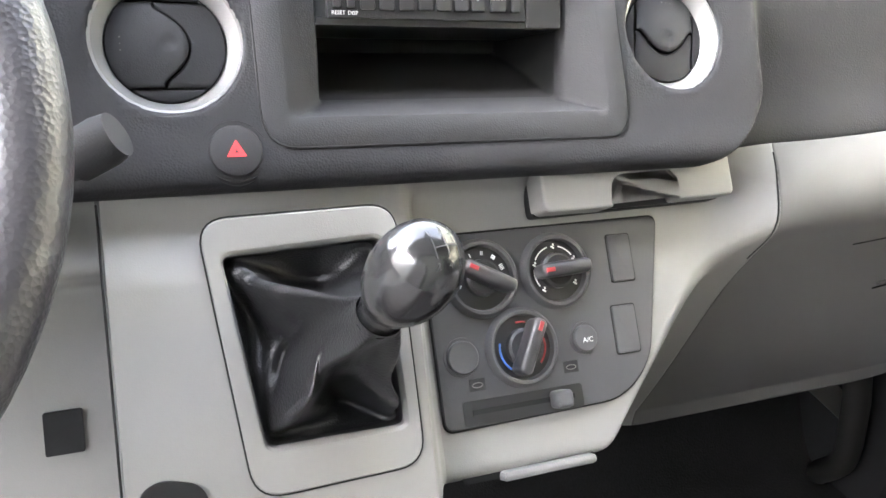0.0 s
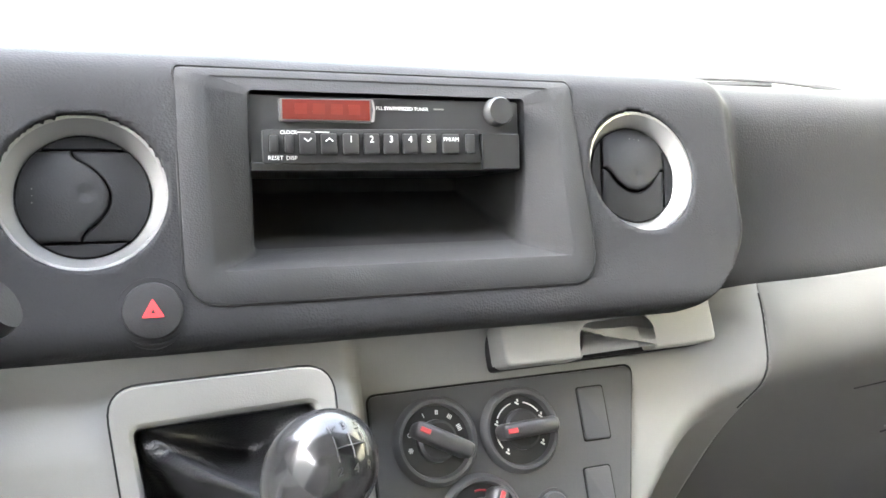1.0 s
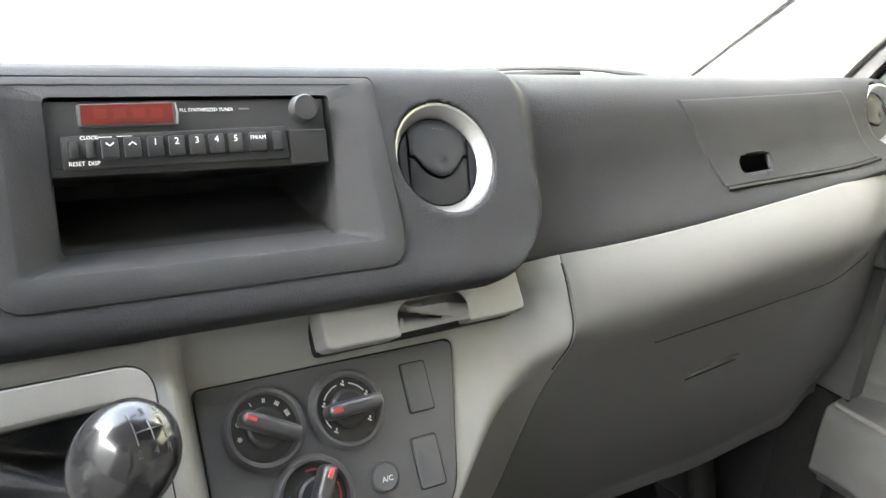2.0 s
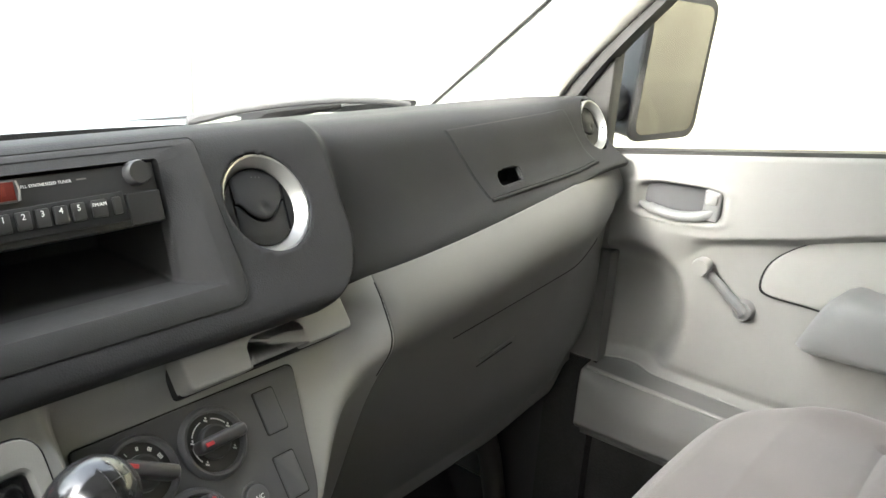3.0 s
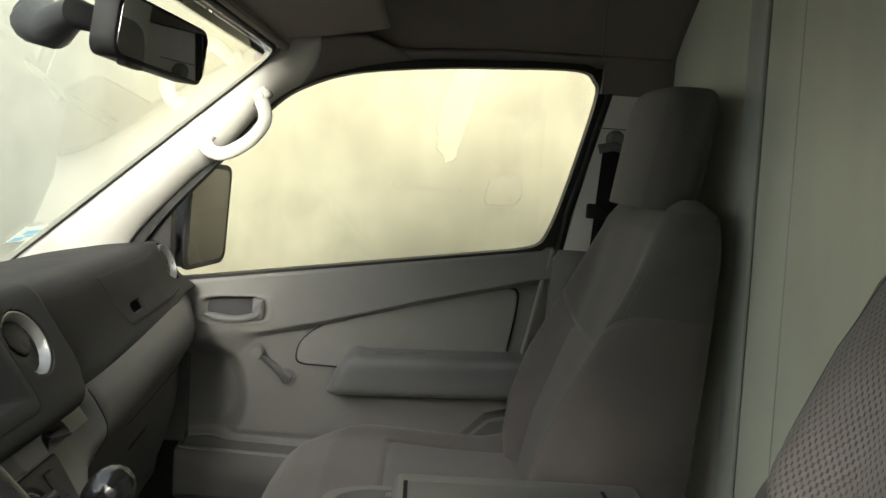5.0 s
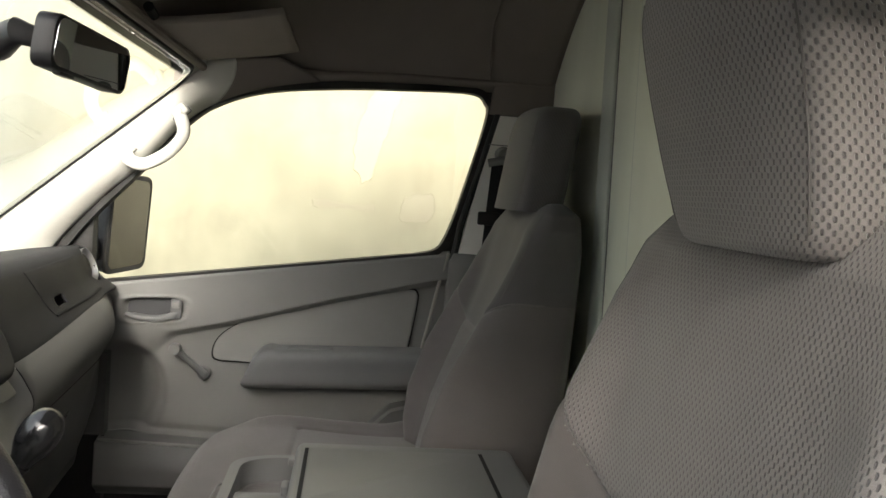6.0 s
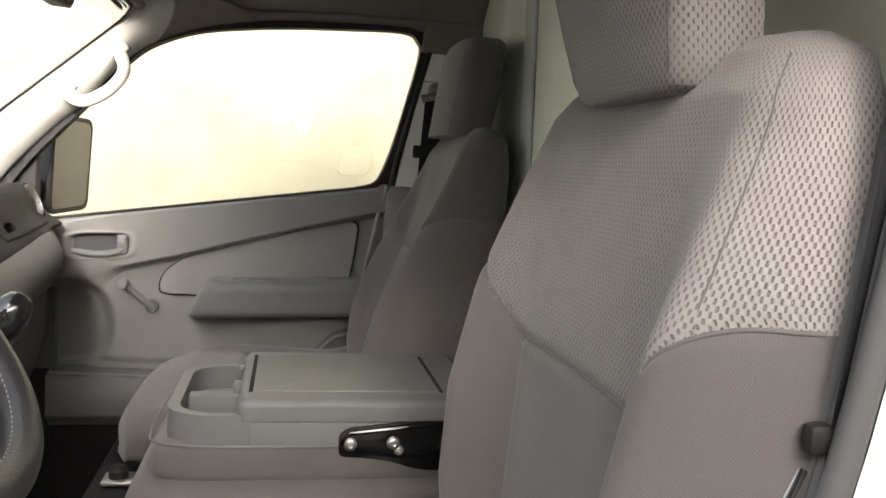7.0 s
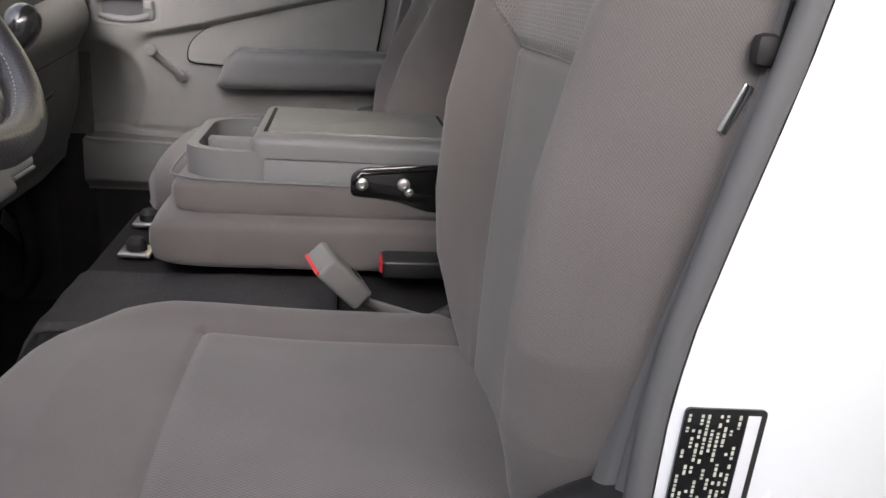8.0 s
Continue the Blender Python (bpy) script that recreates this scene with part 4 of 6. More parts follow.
M_ENG = plain("engraved_print", (0.03, 0.03, 0.03), 0.5)
for a in (-0.006, 0.0, 0.006):
    part("shift_line", tube([kp(a, b / 4 * 0.0045 - 0.000) for b in range(-4, 5)], 0.00028, 5), M_ENG, knob)
part("shift_line", tube([kp(a / 6 * 0.006, 0.0) for a in range(-6, 7)], 0.00028, 5), M_ENG, knob)
for txt, a, b in (("1", -0.006, 0.0075), ("3", 0, 0.008), ("5", 0.006, 0.0075), ("2", -0.006, -0.0075), ("4", 0, -0.008), ("R", 0.006, -0.0075)):
    o = kp(a, b)
    xa, za = (kp(a + 0.001, b) - o).normalized(), (kp(a, b + 0.001) - o).normalized()
    fm = Matrix((( *xa, 0), (*(za.cross(xa)), 0), (*za, 0), (0, 0, 0, 1))).transposed()
    fm.translation = o
    lettering("shift_number", txt, 0.0048, fm, M_ENG, knob)
NECK = K - kax * 0.041
ROOT = gf @ Vector((0.0, 0.04, -0.010))
part("stalk", tube([K - kax * 0.028, NECK, NECK.lerp(ROOT, 0.5), ROOT], 0.0085, 14), M_BLACK, gear)


BOOT_L = [Vector(p) for p in gear_ring(INN, 0.008, 0.010, 0.015)]
BOOT_N = len(BOOT_L)
BOOT_S = [0.0]
for i in range(BOOT_N):
    BOOT_S.append(BOOT_S[-1] + (BOOT_L[(i + 1) % BOOT_N] - BOOT_L[i]).length)
BOOT_MID = sum(BOOT_L, Vector()) / BOOT_N
INWARD = gf.to_3x3() @ Vector((0, 1, 0))


def boot(u, v):
    s = (u % 1.0) * BOOT_S[-1]
    i = max(k for k in range(BOOT_N) if BOOT_S[k] <= s)
    b = BOOT_L[i].lerp(BOOT_L[(i + 1) % BOOT_N], (s - BOOT_S[i]) / (BOOT_S[i + 1] - BOOT_S[i]))
    side = b - BOOT_MID
    corner = (min(1.0, abs(side.x) / 0.045) * min(1.0, abs(side.z) / 0.050)) ** 3
    w = gf @ b
    out = gf.to_3x3() @ side
    ring = (out - kax * out.dot(kax)).normalized()
    p = w.lerp(NECK + kax * 0.004 + ring * 0.0125, v)
    hang_ = math.sin(math.pi * min(1.0, v ** 0.75)) ** 0.9
    p += INWARD * hang_ * (0.040 - 0.026 * corner)
    p -= out.normalized() * hang_ * (0.012 * (1 - corner) - 0.004 * corner)
    low_left = math.exp(-(((side.x + 0.030) / 0.030) ** 2 + ((side.z + 0.045) / 0.030) ** 2))
    p += (out.normalized() * 0.004 - INWARD * 0.030) * low_left * math.exp(-((v - 0.30) / 0.16) ** 2)
    p -= INWARD * 0.010 * low_left * math.sin(15 * v) * hang_
    p += INWARD * hang_ * (0.007 * math.sin(11 * v + 5 * u * 2 * math.pi) + 0.010 * noise.noise(p * 30))
    p.z -= 0.008 * hang_
    return p


part("boot", grid_mesh("boot", boot, 120, 60, closed=True), M_LEATHER, gear, "creased black leather boot", angle=80)

# cup holder tray flap
tf = tilt_frame(0.1535, -0.0350, 1.3045, 0.72) @ Matrix.Rotation(radians(-0.6), 4, "Y")
tray = thing("cup_holder_tray", "pale grey pull-out cup holder tray, shut", "cup holder", (0.158, -0.005, 1.297))
flap = [(-0.089, -0.0175), (-0.032, -0.0175), (-0.029, 0.0035), (0.024, 0.0050), (0.026, -0.0160), (0.079, -0.0155), (0.079, 0.0160), (-0.089, 0.0160)]
part("flap", prism(round_poly(flap, [0.006, 0.002, 0.008, 0.008, 0.002, 0.006, 0.003, 0.003], 6), -0.006, 0.016, 0.0024, 3, tf), M_TRIM, tray)
part("grip_recess", prism([(-0.036, -0.0165), (0.030, -0.0165), (0.030, 0.007), (-0.036, 0.007)], 0.010, 0.02, m=tf), M_BEZEL, tray, "darker recessed finger grip")
part("slot_gap", prism(round_poly([(-0.0885, -0.0180), (0.0788, -0.0160), (0.0788, 0.010), (-0.0885, 0.010)], 0.004, 3), 0.0135, 0.026, m=tf), M_MATT, tray)

# climate controls
climate = thing("climate_panel", "dark grey climate control panel with three rotary knobs", "control panel", (0.078, -0.075, 1.21))
CS = 0.75
cf = tilt_frame(0.078, console_face(1.21) - 0.0015, 1.21, CS)


def cl(x, z):
    return (x - 0.078, (z - 1.21) * math.hypot(1, CS))


def cframe(x, z, dy=0.0):
    u, w = cl(x, z)
    return cf @ Matrix.Translation((u, dy, w))


PAN = [cl(*p) for p in ((-0.020, 1.164), (0.122, 1.166), (0.150, 1.184), (0.176, 1.2715), (-0.020, 1.270))]
part("face_plate", prism(round_poly(PAN, [0.008, 0.025, 0.02, 0.008, 0.006], 6), -0.002, 0.004, 0.0008, 2, cf), M_CLIM, climate)
part("edge_gap", tube([cf @ Vector((x, -0.0002, z)) for x, z in round_poly([(x * 1.006, z * 1.012) for x, z in PAN], [0.008, 0.025, 0.02, 0.008, 0.006], 6)], 0.0008, 6, True), M_MATT, climate)
for x, z, ang, kind in ((0.0205, 1.2445, -28, "fan"), (0.0800, 1.2445, 2, "flow"), (0.0445, 1.2035, 62, "heat")):
    d = cframe(x, z, -0.002)
    dial = part("dial", revolve([(0.0285, 0.001), (0.0276, -0.0035), (0.0255, -0.0058), (0.0234, -0.0054), (0.0224, -0.002), (0.0215, 0.002)], 56, d), M_CLIM, climate, "rotary climate knob in a raised ring")
    part("scale_plate", revolve([(0.0226, 0.0), (0.0220, -0.0016), (0.0145, -0.0020), (0, -0.0020)], 48, d), M_BLACK, dial)
    part("grip_base", revolve([(0.0135, -0.0015), (0.0130, -0.006), (0.0110, -0.0075), (0, -0.0075)], 40, d), M_BLACK, dial)
    rot = d @ Matrix.Rotation(radians(-ang), 4, "Y")
    part("grip", rbox(0.041, 0.018, 0.0105, 0.0042, 3, rot @ Matrix.Translation((0, -0.0125, 0))), M_GRIP, dial, "bar-shaped dark grip")
    end = 1 if kind == "heat" else -1
    part("pointer", rbox(0.007, 0.0012, 0.0032, 0.0004, 1, rot @ Matrix.Translation((end * 0.0145, -0.0212, 0.0))), M_REDP, dial, "red pointer mark")
    if kind == "fan":
        for k in range(4):
            aa = radians(112 - 30 * k)
            mm = d @ Matrix.Translation((0.0178 * math.cos(aa), -0.0021, 0.0178 * math.sin(aa))) @ Matrix.Rotation(math.pi / 2 - aa, 4, "Y")
            for q in range(k + 1):
                part("speed_mark", rbox(0.0006, 0.0004, 0.0028, 0, 1, mm @ Matrix.Translation(((q - k / 2) * 0.0011, 0, 0))), M_INK, dial)
        part("off_mark", tube([d @ Vector((-0.0172 + 0.0012 * math.cos(2 * math.pi * q / 12), -0.0022, 0.0055 + 0.0012 * math.sin(2 * math.pi * q / 12))) for q in range(12)], 0.0003, 5, True), M_INK, dial)
        for q in range(3):
            part("fan_mark", rbox(0.0034, 0.0004, 0.0010, 0, 1, d @ Matrix.Translation((-0.0175, -0.0022, -0.004)) @ Matrix.Rotation(q * math.pi / 3, 4, "Y")), M_INK, dial)
    elif kind == "flow":
        for a0, a1 in ((150, 105), (75, 35), (215, 175)):
            part("arc_mark", tube([d @ Vector((0.0178 * math.cos(radians(a0 + (a1 - a0) * q / 8)), -0.0021, 0.0178 * math.sin(radians(a0 + (a1 - a0) * q / 8)))) for q in range(9)], 0.0005, 5), M_INK, dial)
        for aa in (90, 25, 162, 228, -35):
            c = Vector((0.0176 * math.cos(radians(aa)), -0.0021, 0.0176 * math.sin(radians(aa))))
            part("air_mark", rbox(0.0030, 0.0004, 0.0011, 0, 1, d @ Matrix.Translation(c + Vector((0, 0, -0.0006))) @ Matrix.Rotation(0.6, 4, "Y")), M_INK, dial)
            part("air_mark", rbox(0.0011, 0.0004, 0.0018, 0, 1, d @ Matrix.Translation(c + Vector((0.0008, 0, 0.0012)))), M_INK, dial)
    else:
        for a0, a1, mt in ((232, 165, M_BLUE), (100, 75, M_REDP), (20, -45, M_REDP)):
            part("heat_mark", tube([d @ Vector((0.0178 * math.cos(radians(a0 + (a1 - a0) * q / 8)), -0.0020, 0.0178 * math.sin(radians(a0 + (a1 - a0) * q / 8)))) for q in range(9)], 0.0008, 5), mt, dial)
for x, z, r, nm in ((0.0960, 1.2035, 0.0100, "air_conditioning_button"), (-0.0015, 1.2025, 0.0118, "rear_heater_button")):
    d = cframe(x, z, -0.002)
    part("button_socket", revolve([(r + 0.0022, 0.001), (r + 0.0018, -0.001), (r + 0.0004, -0.0008), (r + 0.0003, 0.002)], 36, d), M_CLIM, climate)
    b = part(nm, revolve([(r - 0.0002, 0.002), (r - 0.0002, -0.0022), (r - 0.0012, -0.0034), (0, -0.0030)], 36, d), M_CLIM, climate, "round push button")
    if r < 0.011:
        lettering("button_letters", "A/C", 0.0052, d @ Matrix.Translation((0.0012, -0.0034, -0.0015)), M_INK, b)
for x, z in ((0.1375, 1.2480), (0.1325, 1.2055)):
    part("blank_gap", prism(round_poly([(-0.0108, -0.0185), (0.0108, -0.0185), (0.0108, 0.0185), (-0.0108, 0.0185)], 0.0025, 4), -0.0024, 0.001, m=cframe(x, z)), M_MATT, climate)
    part("switch_blank", prism(round_poly([(-0.0099, -0.0175), (0.0099, -0.0175), (0.0099, 0.0175), (-0.0099, 0.0175)], 0.0022, 4), -0.0036, 0.001, 0.0009, 2, cframe(x, z)), M_CLIM, climate, "plain blanking plate")
sm = cframe(0.041, 1.1718)
part("slider_recess", prism(round_poly([(-0.047, -0.0085), (0.047, -0.0085), (0.047, 0.0085), (-0.047, 0.0085)], 0.003, 4), -0.0023, 0.001, m=sm), M_BLACK, climate)
part("slider_slot", prism([(-0.040, -0.0012), (0.040, -0.0012), (0.040, 0.0022), (-0.040, 0.0022)], -0.0026, 0.001, m=sm), M_MATT, climate)
part("slider_knob", rbox(0.0135, 0.014, 0.0125, 0.003, 3, sm @ Matrix.Translation((0.0265, -0.007, 0.0))), M_CLIM, climate, "grey slider knob")
for x, z in ((0.0070, 1.1868), (0.0815, 1.1885)):
    ic = part("air_icon", prism([(-0.0060, -0.0042), (0.0060, -0.0042), (0.0060, 0.0042), (-0.0060, 0.0042)], -0.0023, 0.001, m=cframe(x, z)), M_BLACK, climate)
    part("icon_line", tube([cframe(x, z) @ Vector((0.0040 * math.cos(2 * math.pi * q / 14), -0.0026, -0.0003 + 0.0016 * math.sin(2 * math.pi * q / 14))) for q in range(14)], 0.00035, 5, True), M_GREYP, ic)

# radio
radio = thing("car_radio", "black car radio with a red display and preset buttons", "radio", (0, 0.03, 1.425))
rd = tilt_frame(0.0, RADIO_Y, RADIO_Z, RADIO_SLOPE)
RL = math.hypot(1, RADIO_SLOPE)


def rl(x, z):
    return (x, (z - RADIO_Z) * RL)


def rframe(x, z, dy=0.0):
    u, w = rl(x, z)
    return rd @ Matrix.Translation((u, dy, w))


part("face_plate", prism(round_poly([rl(-0.0865, 1.4035), rl(0.0895, 1.4035), rl(0.0895, 1.4460), rl(-0.0865, 1.4460)], 0.001, 2), 0.001, 0.09, 0.0004, 1, rd), M_RADIO, radio)
part("lower_lip", prism([rl(-0.0865, 1.4035), rl(0.0620, 1.4035), rl(0.0620, 1.4085), rl(-0.0865, 1.4085)], -0.0015, 0.002, 0.0006, 1, rd), M_BLACK, radio)
part("button_strip", prism(round_poly([rl(-0.0795, 1.4075), rl(0.0605, 1.4080), rl(0.0580, 1.4285), rl(-0.0795, 1.4260)], 0.0008, 2), -0.0040, 0.002, 0.0007, 2, rd), M_BEZEL, radio)
part("volume_block", prism(round_poly([rl(0.0612, 1.4040), rl(0.0885, 1.4040), rl(0.0885, 1.4260), rl(0.0612, 1.4260)], 0.001, 2), -0.0030, 0.002, 0.0006, 1, rd), M_BLACK, radio)
part("display_frame", prism(round_poly([rl(-0.0690, 1.4312), rl(-0.0115, 1.4312), rl(-0.0095, 1.4390), rl(-0.0115, 1.4450), rl(-0.0690, 1.4440)], 0.0015, 3), -0.0010, 0.002, 0.0004, 1, rd), M_CLIM, radio)
part("display", prism([rl(-0.0672, 1.4325), rl(-0.0135, 1.4325), rl(-0.0135, 1.4440), rl(-0.0672, 1.4435)], -0.0014, 0.001, m=rd), M_DISP, radio, "dark red display window")
for k in range(4):
    part("segment", prism([rl(-0.060 + 0.0110 * k, 1.4355), rl(-0.0525 + 0.0110 * k, 1.4355), rl(-0.0525 + 0.0110 * k, 1.4415), rl(-0.060 + 0.0110 * k, 1.4415)], -0.0016, -0.0012, m=rd), M_SEG, radio)
part("lens_edge", prism([rl(-0.0128, 1.4318), rl(-0.0108, 1.4320), rl(-0.0100, 1.4385), rl(-0.0112, 1.4445), rl(-0.0122, 1.4445), rl(-0.0112, 1.4385)], -0.0018, 0.001, m=rd), M_GREYP, radio)
for x, w, txt in ((-0.0735, 0.0050, ""), (-0.0645, 0.0050, ""), (-0.0535, 0.0098, "v"), (-0.0405, 0.0098, "^"), (-0.0270, 0.0098, "1"), (-0.0140, 0.0098, "2"), (-0.0015, 0.0098, "3"), (0.0110, 0.0098, "4"), (0.0235, 0.0098, "5"), (0.0385, 0.0112, "FM/AM"), (0.0520, 0.0065, "")):
    z = 1.4182 + 0.0012 * (x + 0.08) / 0.14
    h = 0.0052 if w < 0.006 else 0.0062
    part("button_gap", prism(round_poly([(-w / 2 - 0.0007, -h - 0.0007), (w / 2 + 0.0007, -h - 0.0007), (w / 2 + 0.0007, h + 0.0007), (-w / 2 - 0.0007, h + 0.0007)], 0.0015, 3), -0.0043, 0.0, m=rframe(x, z)), M_MATT, radio)
    b = part("preset_button", prism(round_poly([(-w / 2, -h), (w / 2, -h), (w / 2, h), (-w / 2, h)], 0.0013, 3), -0.0058, 0.0, 0.0007, 2, rframe(x, z)), M_BLACK, radio, "small black push button")
    if txt in ("v", "^"):
        s = 1 if txt == "^" else -1
        part("arrow", tube([rframe(x, z) @ Vector((dx, -0.0060, 0.0024 + s * dz)) for dx, dz in ((-0.0022, -0.0009), (0, 0.0009), (0.0022, -0.0009))], 0.00038, 5), M_INK, b)
    elif txt:
        lettering("button_letters", txt, 0.0058 if len(txt) == 1 else 0.0036, rframe(x, z, -0.0059) @ Matrix.Translation((0, 0, 0.0026)), M_INK, b)
lettering("print", "RESET", 0.0034, rframe(-0.0725, 1.4105, -0.0042), M_INK, radio)
lettering("print", "DISP", 0.0034, rframe(-0.0630, 1.4105, -0.0042), M_INK, radio)
lettering("print", "CLOCK", 0.0030, rframe(-0.0645, 1.4248, -0.0042), M_INK, radio)
part("print_line", rbox(0.008, 0.0003, 0.0003, 0, 1, rframe(-0.0555, 1.4250, -0.0042)), M_INK, radio)
part("print_line", rbox(0.009, 0.0003, 0.0003, 0, 1, rframe(-0.0445, 1.4252, -0.0042)), M_INK, radio)
lettering("print", "PLL SYNTHESIZED TUNER", 0.0030, rframe(0.0085, 1.4400, 0.0006), M_INK, radio)
part("print_bar", rbox(0.0070, 0.0003, 0.0010, 0, 1, rframe(0.0330, 1.4403, 0.0006)), M_GREYP, radio)
part("volume_knob", revolve([(0.0094, 0.002), (0.0092, -0.006), (0.0082, -0.0082), (0, -0.0078)], 36, rframe(0.0735, 1.4395)), M_RADIO, radio, "round black volume knob")

# steering column stalk and wheel
wheel = thing("steering_wheel", "black three-spoke steering wheel with grained rim", "steering wheel", (-0.425, -0.1, 1.35))
wa = radians(46.9)
wc = Vector((-0.4222, -0.1732, 1.4094))
wm = Matrix.Translation(wc) @ Matrix.Rotation(wa - math.pi / 2, 4, "X")
rim = part("rim", tube([wm @ Vector((0.181 * math.cos(2 * math.pi * k / 96), 0, 0.181 * math.sin(2 * math.pi * k / 96))) for k in range(96)], 0.0168, 18, True), M_RIM, wheel, "grained black rim")
sb = bmesh.new()
for k in range(150):
    a0, a1 = 2 * math.pi * k / 150, 2 * math.pi * (k + 0.6) / 150
    d0, d1 = [wm @ Vector((0.1653 * math.cos(a), -0.0055, 0.1653 * math.sin(a))) for a in (a0, a1)]
    bmesh.ops.create_cube(sb, size=1.0, matrix=Matrix.Translation((d0 + d1) / 2) @ (d1 - d0).to_track_quat("X", "Z").to_matrix().to_4x4() @ Matrix.Diagonal(((d1 - d0).length, 0.0012, 0.0012, 1)))
part("stitching", sb, M_GREYP, rim)
part("hub", revolve([(0, -0.012), (0.05, -0.012), (0.074, -0.004), (0.080, 0.012), (0.070, 0.04), (0.04, 0.07)], 40, wm @ Matrix.Translation((0, 0.03, 0))), M_RIM, wheel, "padded horn cover")
for a in (22, 158, 270):
    ca, sa = math.cos(radians(a)), math.sin(radians(a))
    part("spoke", tube([wm @ Vector((ca * r, d, sa * r)) for r, d in ((0.06, 0.035), (0.10, 0.028), (0.145, 0.012), (0.175, 0.002))], [0.020, 0.019, 0.016, 0.014], 12, flat=0.6), M_RIM, wheel)
column = thing("steering_column", "dark plastic steering column shroud with a wiper stalk", "steering column", (-0.425, 0.0, 1.3))
part("shroud", tube([wm @ Vector((0, d, 0)) for d in (0.06, 0.09, 0.17, 0.26)], [0.045, 0.058, 0.062, 0.06], 20), M_BEZEL, column)
part("stalk", tube([(-0.31, -0.040, 1.312), (-0.264, -0.060, 1.338), (-0.226, -0.0745, 1.3580)], [0.0075, 0.0085, 0.0115], 16), M_BEZEL, column, "dark wiper stalk")
part("stalk_end", tube([(-0.2285, -0.0738, 1.3566), (-0.2140, -0.0785, 1.3668), (-0.2080, -0.0800, 1.3708)], [0.0130, 0.0132, 0.0118], 20), M_BEZEL, column, "grey rotary stalk end")
hood = thing("instrument_cluster", "dark hooded instrument cluster behind the steering wheel", "instruments", (-0.45, 0.05, 1.45))


def hood_f(u, v):
    a = math.pi * (0.02 + 0.96 * u)
    r = 1.0 - 0.10 * v
    return (-0.46 + 0.20 * r * math.cos(math.pi - a), -0.055 + 0.16 * v, 1.395 + 0.115 * r * math.sin(a))


solid(part("hood", grid_mesh("hood", hood_f, 40, 14), M_DASH, hood), 0.008, 1.0)
part("dial_face", prism([(-0.64, 1.40), (-0.28, 1.40), (-0.30, 1.47), (-0.40, 1.50), (-0.52, 1.50), (-0.62, 1.47)], 0.03, 0.04), M_BLACK, hood)
# ---- passenger door ----
door = thing("passenger_door", "shut passenger door with grey moulded panel and wind-down window", "car door", (0.9, -0.35, 0.7))


def sill_z(y):
    return 1.3815 - 0.152 * y


ZC = [(-0.80, 1.436), (-0.70, 1.420), (-0.47, 1.362), (-0.257, 1.302), (-0.13, 1.272), (-0.05, 1.240), (0.0, 1.19), (0.03, 1.10), (0.05, 0.9), (0.2, 0.5)]


def door_x(y, z):
    line = lerp_table(y, ZC)
    soft = 0.06 * ease(-0.14, -0.02, y)
    low = ease(line + 0.004 + soft, line - 0.016 - soft, z) * ease(0.04, -0.06, y) * ease(0.96, 1.06, z)
    x = 0.874 + 0.028 * low + 0.006 * (sill_z(y) - z)
    scoop = math.exp(-(((y + 0.018) / 0.082) ** 2 + ((z - 1.128) / 0.102) ** 2) ** 4)
    x += 0.050 * scoop
    x += 0.012 * ease(sill_z(y) - 0.012, sill_z(y), z)
    hy, hz = (y + 0.081) / 0.068, (z - (1.3185 - 0.05 * (y + 0.08))) / 0.027
    cup = 1 - ease(0.82, 1.02, (abs(hy) ** 4 + abs(hz) ** 4) ** 0.25)
    x += 0.024 * cup
    lip = math.exp(-(((abs(hy) ** 4 + abs(hz) ** 4) ** 0.25 - 1.12) / 0.10) ** 2)
    x -= 0.003 * lip
    pocket = lerp_table(y, [(-0.70, 1.14), (-0.62, 1.12), (-0.56, 1.06), (-0.48, 1.025), (-0.217, 1.021), (0.02, 1.029)])
    x += 0.012 * math.exp(-((z - pocket - 0.014) / 0.010) ** 2) * ease(-0.60, -0.45, y)
    x -= 0.036 * ease(pocket + 0.002, pocket - 0.006, z) - 0.030 * ease(0.93, 0.90, z)
    return x


def pocket_z(y):
    return lerp_table(y, [(-0.70, 1.14), (-0.62, 1.12), (-0.56, 1.06), (-0.48, 1.025), (-0.217, 1.021), (0.02, 1.029)])


def panel_f(u, v):
    y = 0.022 - 0.757 * u
    z = pocket_z(y) + 0.003 + (sill_z(y) - pocket_z(y) - 0.003) * v
    return (door_x(y, z), y, z)


def front_f(u, v):
    y = 0.14 - 0.1185 * u
    z = 1.215 + (sill_z(y) - 1.215) * v
    return (door_x(y, z), y, z)


def pocket_f(u, v):
    y = 0.022 - 0.757 * u
    z = 0.898 + (pocket_z(y) + 0.003 - 0.898) * v
    return (door_x(y, z), y, z)


dp = part("panel", grid_mesh("panel", panel_f, 260, 170, size=(0.757, 0.4)), M_DOOR, door, "warm grey moulded plastic panel", angle=60)
solid(part("panel_front", grid_mesh("panel_front", front_f, 40, 60, size=(0.12, 0.2)), M_DOOR, door, angle=60), 0.01, -1.0)
# Door plastic again; the shade low on the door is in M_POCKET's colour.
solid(part("map_pocket", grid_mesh("map_pocket", pocket_f, 260, 60, size=(0.757, 0.12)), M_POCKET, door, "grey map pocket along the foot of the door, shade in its colour", angle=60), 0.008, -1.0)
